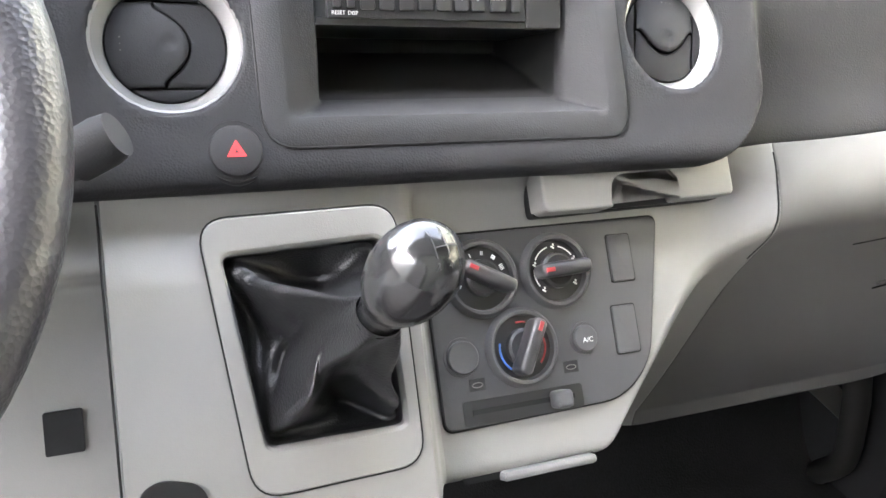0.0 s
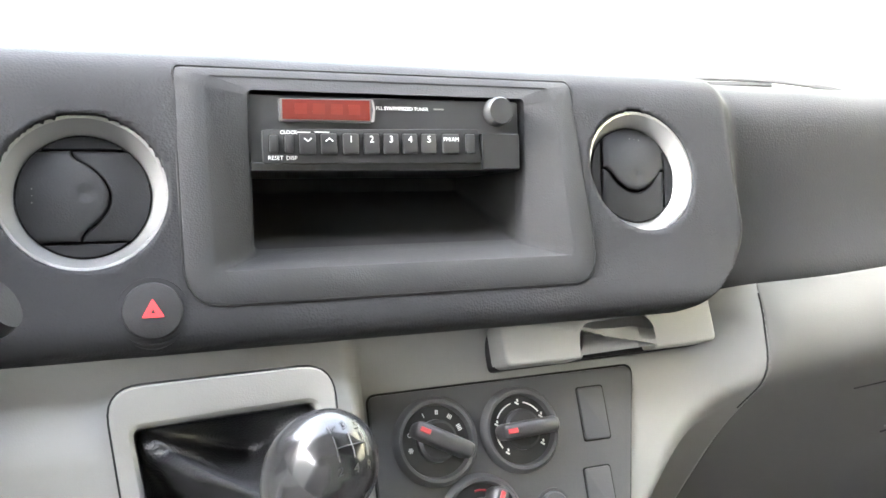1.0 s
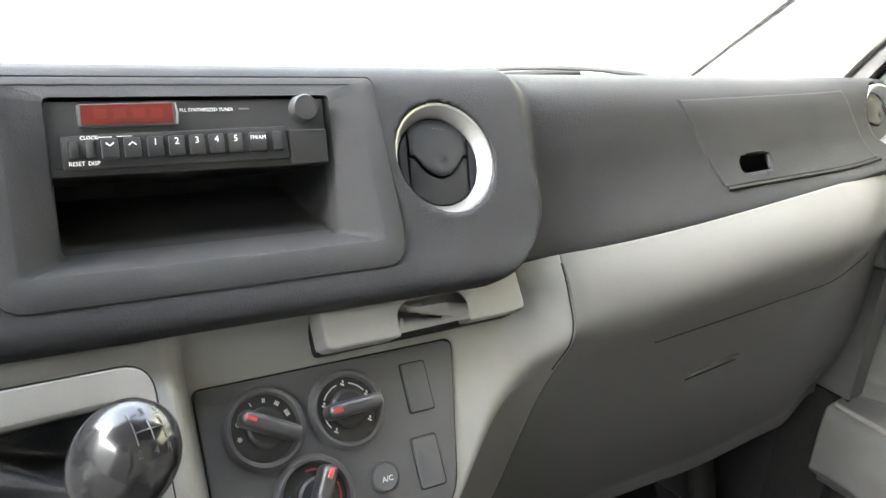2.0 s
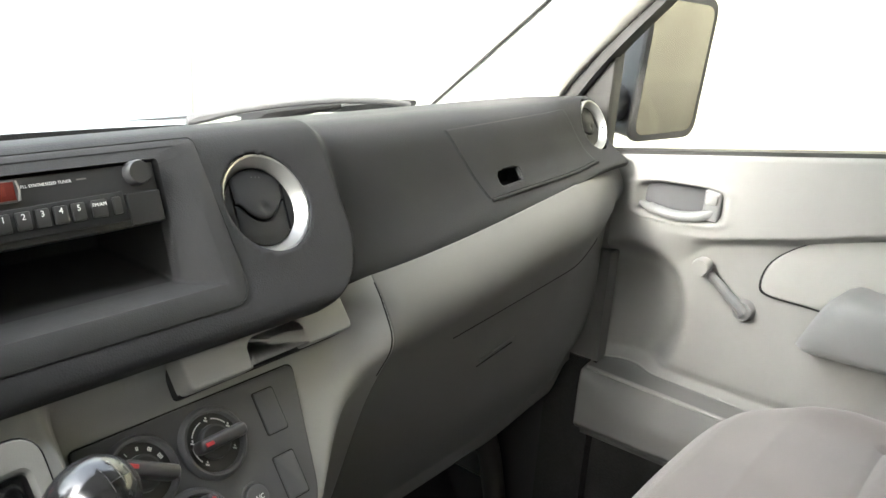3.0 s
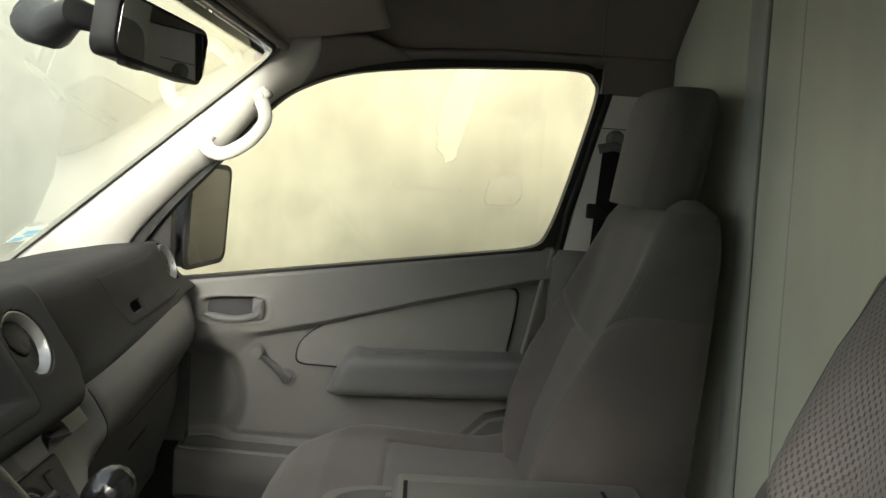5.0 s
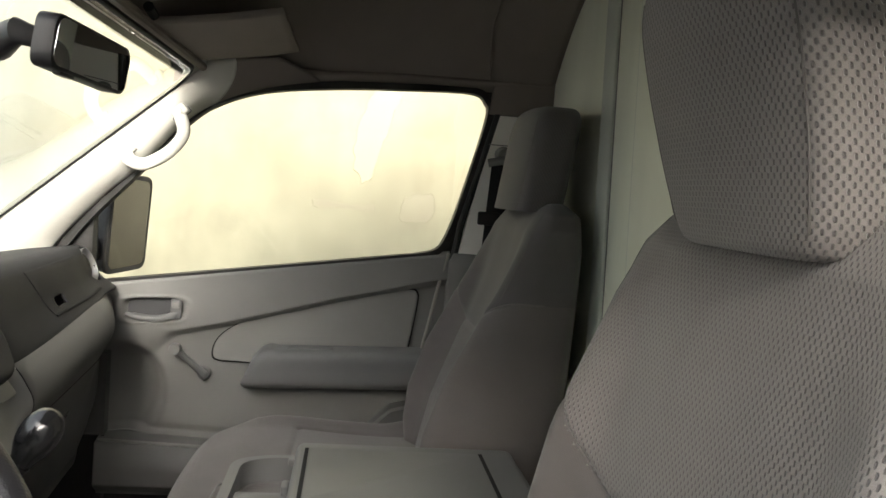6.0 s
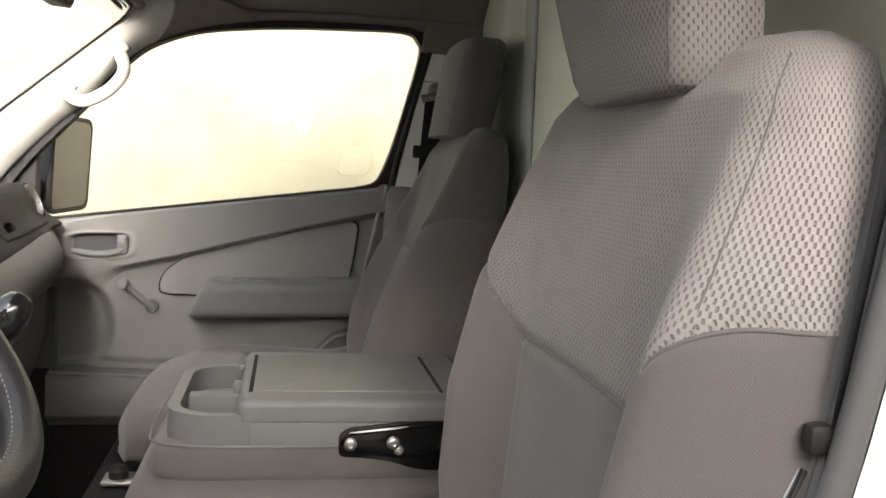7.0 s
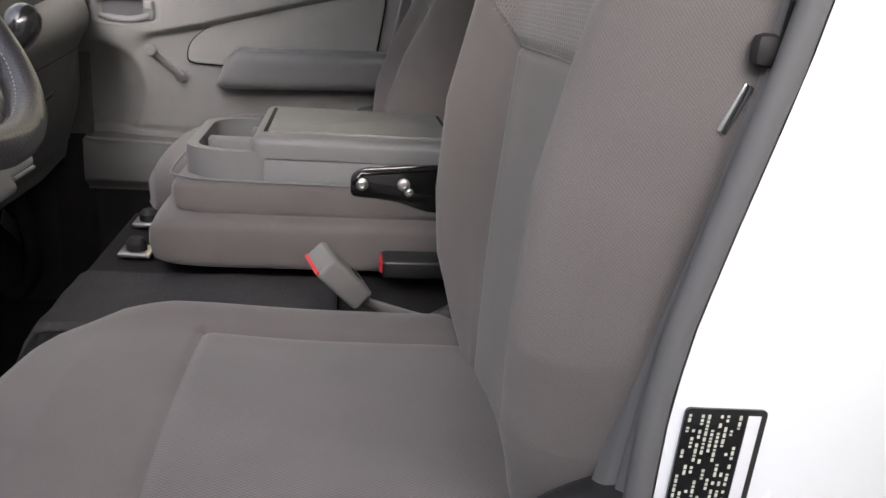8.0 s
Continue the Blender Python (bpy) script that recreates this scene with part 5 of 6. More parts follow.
part("pocket_rim", tube([(0.858, 0.018 - 0.53 * k / 24, pocket_z(0.018 - 0.53 * k / 24) - 0.004) for k in range(25)] + [(0.858 + 0.010 * k / 8, -0.512 - 0.148 * k / 8, pocket_z(-0.512 - 0.148 * k / 8) - 0.004) for k in range(1, 9)], 0.0038, 8), M_DOOR, door)
solid(dp, 0.01, -1.0)


def yz_prism(pts, x0, x1, bevel=0.0, seg=2):
    """An outline in y and z, extruded across the van from x0 (cabin side) to x1."""
    m = Matrix(((0, 1, 0, 0), (1, 0, 0, 0), (0, 0, 1, 0), (0, 0, 0, 1)))
    return prism([(y, z) for y, z in pts], x0, x1, bevel, seg, m)


part("lower_carpet", yz_prism([(0.02, 0.60), (0.02, 0.905), (-0.73, 0.905), (-0.73, 0.60)], 0.900, 0.915), M_CARPET, door, "dark carpeted foot of the door")
part("outer_skin", yz_prism([(0.14, 0.55), (0.14, 1.335), (-0.735, 1.468), (-0.735, 0.55)], 0.962, 0.972), M_WHITE, door, "white painted outer skin")


def path2(pts, per=6, closed=False):
    return [(p.x, p.y) for p in smooth_path([(y, z, 0) for y, z in pts], per, closed)]


INSET = path2([(-0.226, 1.208), (-0.212, 1.222), (-0.222, 1.258), (-0.262, 1.292), (-0.33, 1.322), (-0.45, 1.353), (-0.58, 1.382), (-0.645, 1.396), (-0.668, 1.388), (-0.668, 1.35), (-0.655, 1.26), (-0.645, 1.205), (-0.60, 1.196), (-0.40, 1.200), (-0.28, 1.206)], 5, True)
cy, cz = -0.44, 1.29
part("inset_gap", yz_prism([(cy + (y - cy) * 1.012, cz + (z - cz) * 1.028) for y, z in INSET], 0.8985, 0.925), M_MATT, door)
part("inset_panel", yz_prism(INSET, 0.8965, 0.925, 0.004, 3), M_DOORC, door, "smooth grey cloth-covered inset")


def arm_f(u, v):
    a = 2 * math.pi * u
    y = -0.296 - 0.46 * v
    k = math.sqrt(max(0.0, 1 - (1 - min(1.0, v / 0.07)) ** 2))
    taper = 0.66 + 0.34 * k
    c, s = math.cos(a), math.sin(a)
    px = 0.875 + (0.054 * taper if c < 0 else 0.045) * math.copysign(abs(c) ** 0.42, c)
    px += 0.020 * max(0.0, -s) ** 3 * (c < 0.3)
    pz = 1.2015 - 0.010 * (1 - k) + 0.016 * v + 0.047 * taper * math.copysign(abs(s) ** (0.44 if s > 0 else 0.62), s)
    pz += 0.005 * math.exp(-((v - 0.05) / 0.05) ** 2) * max(0.0, s)
    return (px, y - 0.020 * (pz - 1.2) / 0.05 * (1 - ease(0.0, 0.25, v)), pz)


ar = part("armrest", grid_mesh("armrest", arm_f, 48, 40, closed=True, cap=True), M_CONS, door, "padded darker grey armrest with a pull slot", angle=60)
part("pull_slot", rbox(0.020, 0.105, 0.004, 0.0018, 2, Matrix.Translation((0.862, -0.432, 1.2535)) @ Matrix.Rotation(radians(-2), 4, "X")), M_CONS, ar, "shallow pull slot")
# inner handle
CUP = round_poly([(-0.014, 1.290), (-0.150, 1.284), (-0.150, 1.346), (-0.014, 1.348)], [0.020, 0.016, 0.010, 0.010], 5)
hc = part("handle_cup", yz_prism(CUP, 0.8955, 0.900), M_CLIM, door, "dark grey recessed handle cup")
part("cup_rim", tube([(0.8955, y, z) for y, z in CUP + CUP[:1]], 0.0035, 8), M_DOOR, hc)
part("lever", tube(smooth_path([(0.884, -0.022, 1.304), (0.877, -0.050, 1.300), (0.874, -0.085, 1.2985), (0.876, -0.118, 1.305), (0.882, -0.138, 1.318)], 5), [0.0075] * 3 + [0.0105] * 15 + [0.009] * 3, 14, flat=0.75), M_CONS, door, "grey door release lever")
part("lever_pivot", rbox(0.016, 0.024, 0.046, 0.004, 3, Matrix.Translation((0.880, -0.131, 1.3225))), M_CONS, door)
part("lock_slide", rbox(0.010, 0.018, 0.016, 0.003, 2, Matrix.Translation((0.873, -0.131, 1.333))), M_TRIM, door)
# window crank
ck = part("window_crank", revolve([(0.016, 0.02), (0.016, -0.006), (0.0135, -0.013), (0.009, -0.0145), (0, -0.0148)], 32, Matrix.Translation((0.903, -0.195, 1.176)) @ Matrix.Rotation(radians(-90), 4, "Z")), M_CONS, door, "grey window winder")
part("crank_arm", tube([(0.893, -0.197, 1.174), (0.888, -0.168, 1.200), (0.884, -0.140, 1.224)], [0.0145, 0.0120, 0.0105], 14, flat=0.6), M_CONS, ck)
part("crank_knob", revolve([(0.0085, 0.012), (0.0125, 0.002), (0.0135, -0.012), (0.0115, -0.019), (0, -0.020)], 28, Matrix.Translation((0.878, -0.134, 1.234)) @ Matrix.Rotation(radians(-90), 4, "Z")), M_TRIM, ck, "pale round knob")
# window surround
WIN = path2([(0.135, 1.361), (0.00, 1.3815), (-0.30, 1.427), (-0.655, 1.481)], 6)[:-1] + path2([(-0.655, 1.481), (-0.700, 1.494), (-0.722, 1.525), (-0.75, 1.612), (-0.795, 1.795), (-0.790, 1.838), (-0.755, 1.856), (-0.62, 1.851), (-0.46, 1.840), (-0.30, 1.818), (-0.20, 1.782), (-0.136, 1.735), (-0.043, 1.627), (0.06, 1.512), (0.12, 1.43)], 6)


def offset(poly, d):
    out, n = [], len(poly)
    for i in range(n):
        a, b = Vector(poly[i - 1]), Vector(poly[(i + 1) % n])
        t = (b - a).normalized()
        out.append((poly[i][0] + t.y * d, poly[i][1] - t.x * d))
    return out


area = sum(WIN[i - 1][0] * WIN[i][1] - WIN[i][0] * WIN[i - 1][1] for i in range(len(WIN)))
SGN = 1.0 if area > 0 else -1.0


def ring_part(name, d0, d1, x0, x1, mat, parent, label=""):
    bm = bmesh.new()
    a, b = offset(WIN, SGN * d0), offset(WIN, SGN * d1)
    vs = [[bm.verts.new((x, y, z)) for y, z in pts] for x, pts in ((x0, a), (x0, b), (x1, b), (x1, a))]
    n = len(a)
    for r in range(4):
        for i in range(n):
            j = (i + 1) % n
            bm.faces.new((vs[r][i], vs[r][j], vs[(r + 1) % 4][j], vs[(r + 1) % 4][i]))
    return part(name, bm, mat, parent, label)


ring_part("window_seal", 0.0, 0.014, 0.880, 0.915, M_SEAL, door, "black rubber window seal")
ring_part("window_frame", 0.014, 0.045, 0.888, 0.925, M_DOORF, door, "dark window frame")
wp = part("window_pane", yz_prism(offset(WIN, SGN * 0.004), 0.905, 0.909), M_GLASS, door, "clear window glass")
wp.visible_shadow = False
part("guide_strip", tube([(0.876, -0.732, 1.488), (0.880, -0.716, 1.42), (0.884, -0.700, 1.33), (0.89, -0.68, 1.22)], 0.0045, 8), M_CHROMEY, door, "thin bright edge strip")

# pillar behind the passenger door
bp = thing("pillar_b_right", "painted door pillar with trim behind the passenger door", "pillar", (0.88, -0.85, 0.7))
tagged(bp, kind="structure")
part("painted_pillar", yz_prism([(-0.752, 1.49), (-0.818, 1.81), (-0.945, 1.81), (-0.945, 1.49)], 0.866, 0.925), M_PILW, bp, "pale painted metal pillar")
part("pillar_line", box_at(0.864, 0.868, -0.90, -0.803, 1.742, 1.744, 0), M_GREYP, bp)
part("lower_trim", yz_prism([(-0.733, 0.70), (-0.733, 1.47), (-0.742, 1.49), (-0.945, 1.49), (-0.945, 0.70)], 0.862, 0.925, 0.003), M_DOOR, bp, "grey lower pillar trim")
part("upper_lining", yz_prism([(-0.800, 1.812), (-0.806, 1.875), (-0.945, 1.90), (-0.945, 1.812)], 0.864, 0.925), M_LINER, bp)
part("seal_edge", tube([(0.872, -0.740, 1.46), (0.872, -0.755, 1.56), (0.872, -0.787, 1.68), (0.872, -0.822, 1.82)], 0.008, 8), M_SEAL, bp)
belt = thing("seat_belt", "black seat belt hanging from a pillar guide", "seat belt", (0.85, -0.84, 1.7))
part("guide", tube([(0.852, -0.803, 1.700), (0.846, -0.833, 1.708), (0.850, -0.862, 1.702)], 0.014, 12, flat=0.7), M_TRIM, belt, "pale belt guide")
part("anchor_cap", revolve([(0.018, 0.008), (0.018, -0.004), (0.012, -0.010), (0, -0.011)], 24, Matrix.Translation((0.856, -0.836, 1.722)) @ Matrix.Rotation(radians(-90), 4, "Z")), M_TRIM, belt)
part("webbing", grid_mesh("webbing", lambda u, v: (0.846 + 0.004 * math.sin(3 * v), -0.810 - 0.048 * u + 0.022 * v, 1.700 - 0.55 * v), 4, 20), M_WEB, belt)
part("tongue", rbox(0.012, 0.05, 0.03, 0.004, 2, Matrix.Translation((0.842, -0.812, 1.575))), M_SEAL, belt)
def rail_point(u, v):
    y = -0.10 - 0.85 * u
    z = lerp_table(-y, [(0.10, 1.70), (0.14, 1.752), (0.2, 1.80), (0.30, 1.836), (0.46, 1.857), (0.62, 1.866), (0.95, 1.872)])
    top = max(1.874, z + 0.02)
    return (0.868 + 0.014 * v - 0.012 * math.sin(math.pi * v), y, top + (z - top) * v)


roofrail = grid_mesh("rail", lambda u, v: rail_point(u, v), 40, 8)
solid(tagged(part("trim_roof_rail", roofrail, M_LINER), "taupe trim above the door", "trim", kind="structure"), 0.01, 1.0)

# ---- exterior mirror ----
mir = thing("door_mirror", "tall black exterior door mirror", "mirror", (1.05, 0.05, 1.5))
mm = Matrix.Translation((1.040, 0.026, 1.496)) @ Matrix.Rotation(radians(-26), 4, "Z") @ Matrix.Scale(0.80, 4, (1, 0, 0)) @ Matrix.Scale(0.93, 4, (0, 0, 1)) @ Matrix.Rotation(radians(2), 4, "X")
part("housing", prism(round_poly([(-0.088, -0.128), (0.078, -0.118), (0.088, 0.118), (-0.078, 0.126)], 0.03, 6), 0.0, 0.085, 0.0, 1, mm), M_BLACK, mir, "black plastic housing")
part("glass_edge", prism(round_poly([(-0.091, -0.131), (0.081, -0.121), (0.091, 0.121), (-0.081, 0.129)], 0.030, 6), -0.0068, 0.002, 0.003, 2, mm), M_SEAL, mir)
part("mirror_glass", prism(round_poly([(-0.078, -0.118), (0.070, -0.108), (0.079, 0.109), (-0.070, 0.116)], 0.024, 6), -0.0075, 0.0, m=mm), M_TINT, mir, "silvered mirror glass")
part("arm", tube([(0.93, 0.105, 1.43), (0.98, 0.10, 1.43), (1.02, 0.085, 1.44)], 0.03, 12), M_BLACK, mir)
part("sail", yz_prism([(0.06, 1.375), (0.145, 1.365), (0.145, 1.44), (0.06, 1.53)], 0.90, 0.93, 0.004), M_SEAL, mir, "black triangular mirror base")

# ---- seats ----
def loft_parts(parent, f, nu, nv, size, regions):
    """One closed padded shape, cut along its seams into pieces of cloth; the first piece carries the others."""
    first = None
    for name, mat, label, test in regions:
        me = grid_mesh(name, f, nu, nv, True, size, keep=lambda u, v: test(u, v), arc=True)
        ob = part(name, me, mat, first or parent, label, angle=75)
        first = first or ob
    for v, name in ((0.0, "underside"), (1.0, "top_cap")):
        bm = bmesh.new()
        bm.faces.new([bm.verts.new(f(i / 24, v)) for i in range(24)])
        part(name, bm, regions[0][1], first)
    return first


W_T = [(1.00, 0.150), (1.04, 0.190), (1.08, 0.215), (1.13, 0.238), (1.20, 0.252), (1.38, 0.252), (1.47, 0.250), (1.53, 0.244), (1.575, 0.232), (1.603, 0.212), (1.620, 0.170), (1.626, 0.10)]
FRONT_A = [(1.00, -0.712), (1.10, -0.720), (1.40, -0.740), (1.53, -0.762), (1.58, -0.775), (1.61, -0.795), (1.626, -0.82)]
REAR_A = [(1.00, -0.80), (1.10, -0.825), (1.40, -0.845), (1.53, -0.852), (1.60, -0.852), (1.626, -0.842)]
FRONT_B = [(1.00, -0.645), (1.20, -0.695), (1.37, -0.757), (1.46, -0.786), (1.57, -0.812), (1.61, -0.835), (1.626, -0.855)]
REAR_B = [(1.00, -0.90), (1.20, -0.915), (1.55, -0.920), (1.60, -0.915), (1.626, -0.885)]
B_T = [(1.00, 0.000), (1.07, 0.036), (1.13, 0.062), (1.20, 0.074), (1.30, 0.076), (1.42, 0.052), (1.55, 0.012), (1.62, 0.0)]


def seam_height(q):
    return 1.362 + 0.085 * ease(0.50, 0.98, q)


def back_point(cx, dy, u, v):
    z = 1.00 + 0.626 * (1 - (1 - v) ** 1.25)
    a = 2 * math.pi * u
    c, s = math.cos(a), math.sin(a)
    w, yf, yr, b = (lerp_table(z, t) for t in (W_T, FRONT_A if cx < 0 else FRONT_B, REAR_A if cx < 0 else REAR_B, B_T))
    th, ym = yf - yr, (yf + yr) / 2
    w *= 1.0 if cx < 0 else 0.90
    x = w * math.copysign(abs(c) ** 0.55, c)
    d = math.copysign(abs(s) ** 0.55, s)
    q = abs(x) / w
    y = ym + d * th / 2
    if d > 0:
        y += d * (b * math.exp(-((q - 0.84) / 0.17) ** 2) - 0.006 * math.exp(-(q / 0.4) ** 2))
        zb = seam_height(q)
        groove = 0.005 * math.exp(-((z - zb) / 0.006) ** 2)
        if z < zb:
            groove += 0.004 * math.exp(-((q - 0.56) / 0.02) ** 2)
        y -= groove * min(1.0, 2 * d)
    z = 1.0 + (z - 1.0) * (1.032 if cx < 0 else 1.0)
    return Vector((cx + x, y + dy, z))


def cushion_point(cx, dy, dz, u, v):
    a = 2 * math.pi * u
    c, s = math.cos(a), math.sin(a)
    w = lerp_table(v, [(0, 0.200), (0.03, 0.240), (0.10, 0.262), (0.3, 0.285), (0.9, 0.285), (1, 0.265)])
    h = lerp_table(v, [(0, 0.022), (0.03, 0.040), (0.08, 0.050), (0.2, 0.055), (1, 0.052)])
    zc = lerp_table(v, [(0, 0.955), (0.06, 0.972), (0.2, 0.981), (1, 0.978)])
    x = w * math.copysign(abs(c) ** 0.6, c)
    d = math.copysign(abs(s) ** 0.6, s)
    y = -0.205 - 0.545 * v + 0.02 * (x / w) ** 4 * -1
    z = zc + d * h
    q = abs(x) / w
    if d > 0:
        z += d * (0.022 * math.exp(-((q - 0.85) / 0.16) ** 2) * ease(0.05, 0.3, v) * (1.0 + (1.6 * ease(0.70, 0.95, v) if x * cx > 0 else 0.0)) + 0.004 * math.exp(-(q / 0.5) ** 2) + 0.014 * math.exp(-((v - 0.30) / 0.22) ** 2) * (1 - 0.4 * q))
        z -= 0.004 * math.exp(-((y + 0.42) / 0.006) ** 2) * (q < 0.62) + (0.003 * math.exp(-((q - 0.60) / 0.02) ** 2) if y < -0.42 else 0.0)
    else:
        z = zc - h * abs(d)
    return Vector((cx + x, y + dy, z + dz))


def head_point(cx, dy, u, v):
    a = 2 * math.pi * u
    c, s = math.cos(a), math.sin(a)
    k = 2 * v - 1
    fall = (1 - abs(k) ** 5) ** 0.45 if abs(k) < 1 else 0.0
    if cx < 0:
        low = (1 - abs(k) ** 14) ** 0.4 if abs(k) < 1 else 0.0
        full = 0.86 + 0.14 * low if k < 0 else 0.70 + 0.30 * fall
        w = lerp_table(k, [(-1, 0.098), (-0.8, 0.106), (-0.4, 0.117), (0.1, 0.123), (1, 0.122)]) * full
        th = 0.040 * (full if k < 0 else 0.50 + 0.50 * fall)
        x = w * math.copysign(abs(c) ** 0.30, c)
        d = math.copysign(abs(s) ** 0.30, s)
        y = -0.803 + 0.026 * (k + 1) + d * th + (0.006 * math.exp(-(x / 0.08) ** 2) if d > 0 else 0)
        return Vector((cx + x, y + dy, 1.704 + 0.100 * k))
    fall = 1.0 if k < 0 else fall
    w, th = 0.137 * (0.60 + 0.40 * fall) * (1 + 0.04 * k), 0.050 * (0.55 + 0.45 * fall)
    x = w * math.copysign(abs(c) ** 0.55, c)
    d = math.copysign(abs(s) ** 0.55, s)
    y = -0.858 - 0.014 * k + d * th + (0.006 * math.exp(-(x / 0.08) ** 2) if d > 0 else 0)
    return Vector((cx + x, y + dy, 1.702 + 0.098 * k))


def seat(name, label, cx, dy, dz, patt, group):
    s = thing(name, label, "car seat", (cx, -0.5 + dy, 0.93), group)
    side = lambda u: 0.02 < u < 0.48
    bp_ = lambda u, v: back_point(cx, dy, u, v)
    q_of = lambda u: abs(math.copysign(abs(math.cos(2 * math.pi * u)) ** 0.55, math.cos(2 * math.pi * u)))
    z_of = lambda v: 1.00 + 0.626 * (1 - (1 - v) ** 1.25)
    upper = lambda u, v: z_of(v) > seam_height(q_of(u) if math.sin(2 * math.pi * u) > 0 else 1.0)
    insert = lambda u, v: not upper(u, v) and math.sin(2 * math.pi * u) > 0 and q_of(u) < 0.56
    loft_parts(s, bp_, 220, 190, (1.25, 0.70), [
        ("backrest", M_FAB, "smooth taupe cloth side bolsters", lambda u, v: not upper(u, v) and not insert(u, v)),
        ("upper_cover", patt, "checker-knit cloth shoulder section", upper),
        ("centre_panel", M_INS, "grey ribbed cloth centre panel", insert)])
    loft_parts(s, lambda u, v: head_point(cx, dy, u, v), 120, 70, (0.80, 0.34), [("headrest", patt, "checker-knit cloth headrest", lambda u, v: True)])
    for sx in (-1, 1):
        pts = smooth_path([head_point(cx, dy, (0.125 if sx > 0 else 0.375), k / 12) for k in range(0, 12)], 3)
        part("seam", tube(pts, 0.0008, 6), M_SEAMT, s)
    for su in (0.105, 0.395):
        rows = [v / 40 for v in range(41) if z_of(v / 40) > seam_height(q_of(su)) and v < 38]
        part("seam", tube([back_point(cx, dy, su, v) for v in rows], 0.0007, 6), M_SEAMT, s)
    for a0, a1 in ((0.0, 0.5),):
        pts = []
        for k in range(73):
            u = 0.004 + 0.492 * k / 72
            v = 1 - (1 - (seam_height(q_of(u)) - 1.0) / 0.626) ** 0.8
            pts.append(back_point(cx, dy, u, v))
        part("piping", tube(pts, 0.0016, 8), M_FAB, s)
    ci = lambda u, v: math.sin(2 * math.pi * u) > 0 and abs(math.cos(2 * math.pi * u)) ** 0.6 < 0.60 and -0.205 - 0.545 * v < -0.42
    loft_parts(s, lambda u, v: cushion_point(cx, dy * 0.3, dz, u, v), 200, 150, (1.2, 0.55), [
        ("seat_cushion", M_FAB, "smooth taupe cloth cushion", lambda u, v: not ci(u, v)),
        ("cushion_insert", M_INS, "grey ribbed cloth insert", ci)])
    part("base", box_at(cx - 0.23, cx + 0.23, -0.70, -0.25, 0.90, 0.935 + dz, 0.004), M_BLACK, s, "black seat base")
    rc = 1 if cx > 0 else -1
    part("recliner_cover", tube(smooth_path([(cx + rc * 0.225, -0.655 + dy, 1.030), (cx + rc * 0.240, -0.70 + dy, 1.085), (cx + rc * 0.250, -0.75 + dy, 1.115), (cx + rc * 0.250, -0.80 + dy, 1.115)], 4), 0.030, 14, flat=0.55), M_BLACK, s)
    part("recliner_cover", tube([(cx - rc * 0.245, -0.66 + dy, 1.00), (cx - rc * 0.250, -0.74 + dy, 1.045), (cx - rc * 0.245, -0.80 + dy, 1.03)], 0.03, 12, flat=0.5), M_BLACK, s)
    return s


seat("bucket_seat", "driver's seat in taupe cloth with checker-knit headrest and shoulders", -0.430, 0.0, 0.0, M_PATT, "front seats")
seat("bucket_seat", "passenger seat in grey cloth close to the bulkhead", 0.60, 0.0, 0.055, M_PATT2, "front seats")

# ---- folded middle seat with console ----
mid = thing("folding_seat", "narrow middle seat with its back folded flat into a console", "car seat", (0.21, -0.5, 0.98), "front seats")


def pillow(x0, x1, y0, y1, z0, z1, e=0.35):
    """A padded box with generously rounded edges."""
    def f(u, v):
        a, k = 2 * math.pi * u, 2 * v - 1
        fall = (1 - abs(k) ** 7) ** 0.30 if abs(k) < 0.9999 else 0.0
        c, s = math.cos(a), math.sin(a)
        return ((x0 + x1) / 2 + (x1 - x0) / 2 * math.copysign(abs(c) ** e, c) * (0.80 + 0.20 * fall),
                (y0 + y1) / 2 - (y1 - y0) / 2 * k, (z0 + z1) / 2 + (z1 - z0) / 2 * math.copysign(abs(s) ** e, s) * (0.35 + 0.65 * fall))
    return f


part("seat_base_cushion", grid_mesh("seat_base_cushion", pillow(0.036, 0.385, -0.80, -0.292, 0.997, 1.086, 0.34), 60, 50, True, (0.9, 0.5), cap=True), M_FAB, mid, "taupe cloth base cushion", angle=70)
part("folded_back", grid_mesh("folded_back", pillow(0.062, 0.369, -0.86, -0.322, 1.072, 1.140, 0.36), 60, 50, True, (0.9, 0.5), cap=True), M_FAB, mid, "cloth-covered folded backrest", angle=70)
part("piping", tube(smooth_path([(0.368, -0.62, 1.133), (0.367, -0.40, 1.133), (0.345, -0.332, 1.133), (0.30, -0.318, 1.133), (0.13, -0.318, 1.133), (0.086, -0.332, 1.133), (0.064, -0.40, 1.133), (0.063, -0.62, 1.133)], 6), 0.0016, 6), M_CONS, mid)
tray_o = round_poly([(0.072, -0.80), (0.358, -0.80), (0.358, -0.40), (0.330, -0.345), (0.100, -0.345), (0.072, -0.385)], [0.01, 0.01, 0.03, 0.03, 0.03, 0.03], 5)
M_XY = Matrix(((1, 0, 0, 0), (0, 0, 1, 0), (0, -1, 0, 0), (0, 0, 0, 1)))


def xy_prism(pts, z0, z1, bevel=0.0, seg=2):
    """An outline in x and y between two heights; the bevel is on top."""
    return prism([(x, y) for x, y in pts], -z1, -z0, bevel, seg, M_XY)


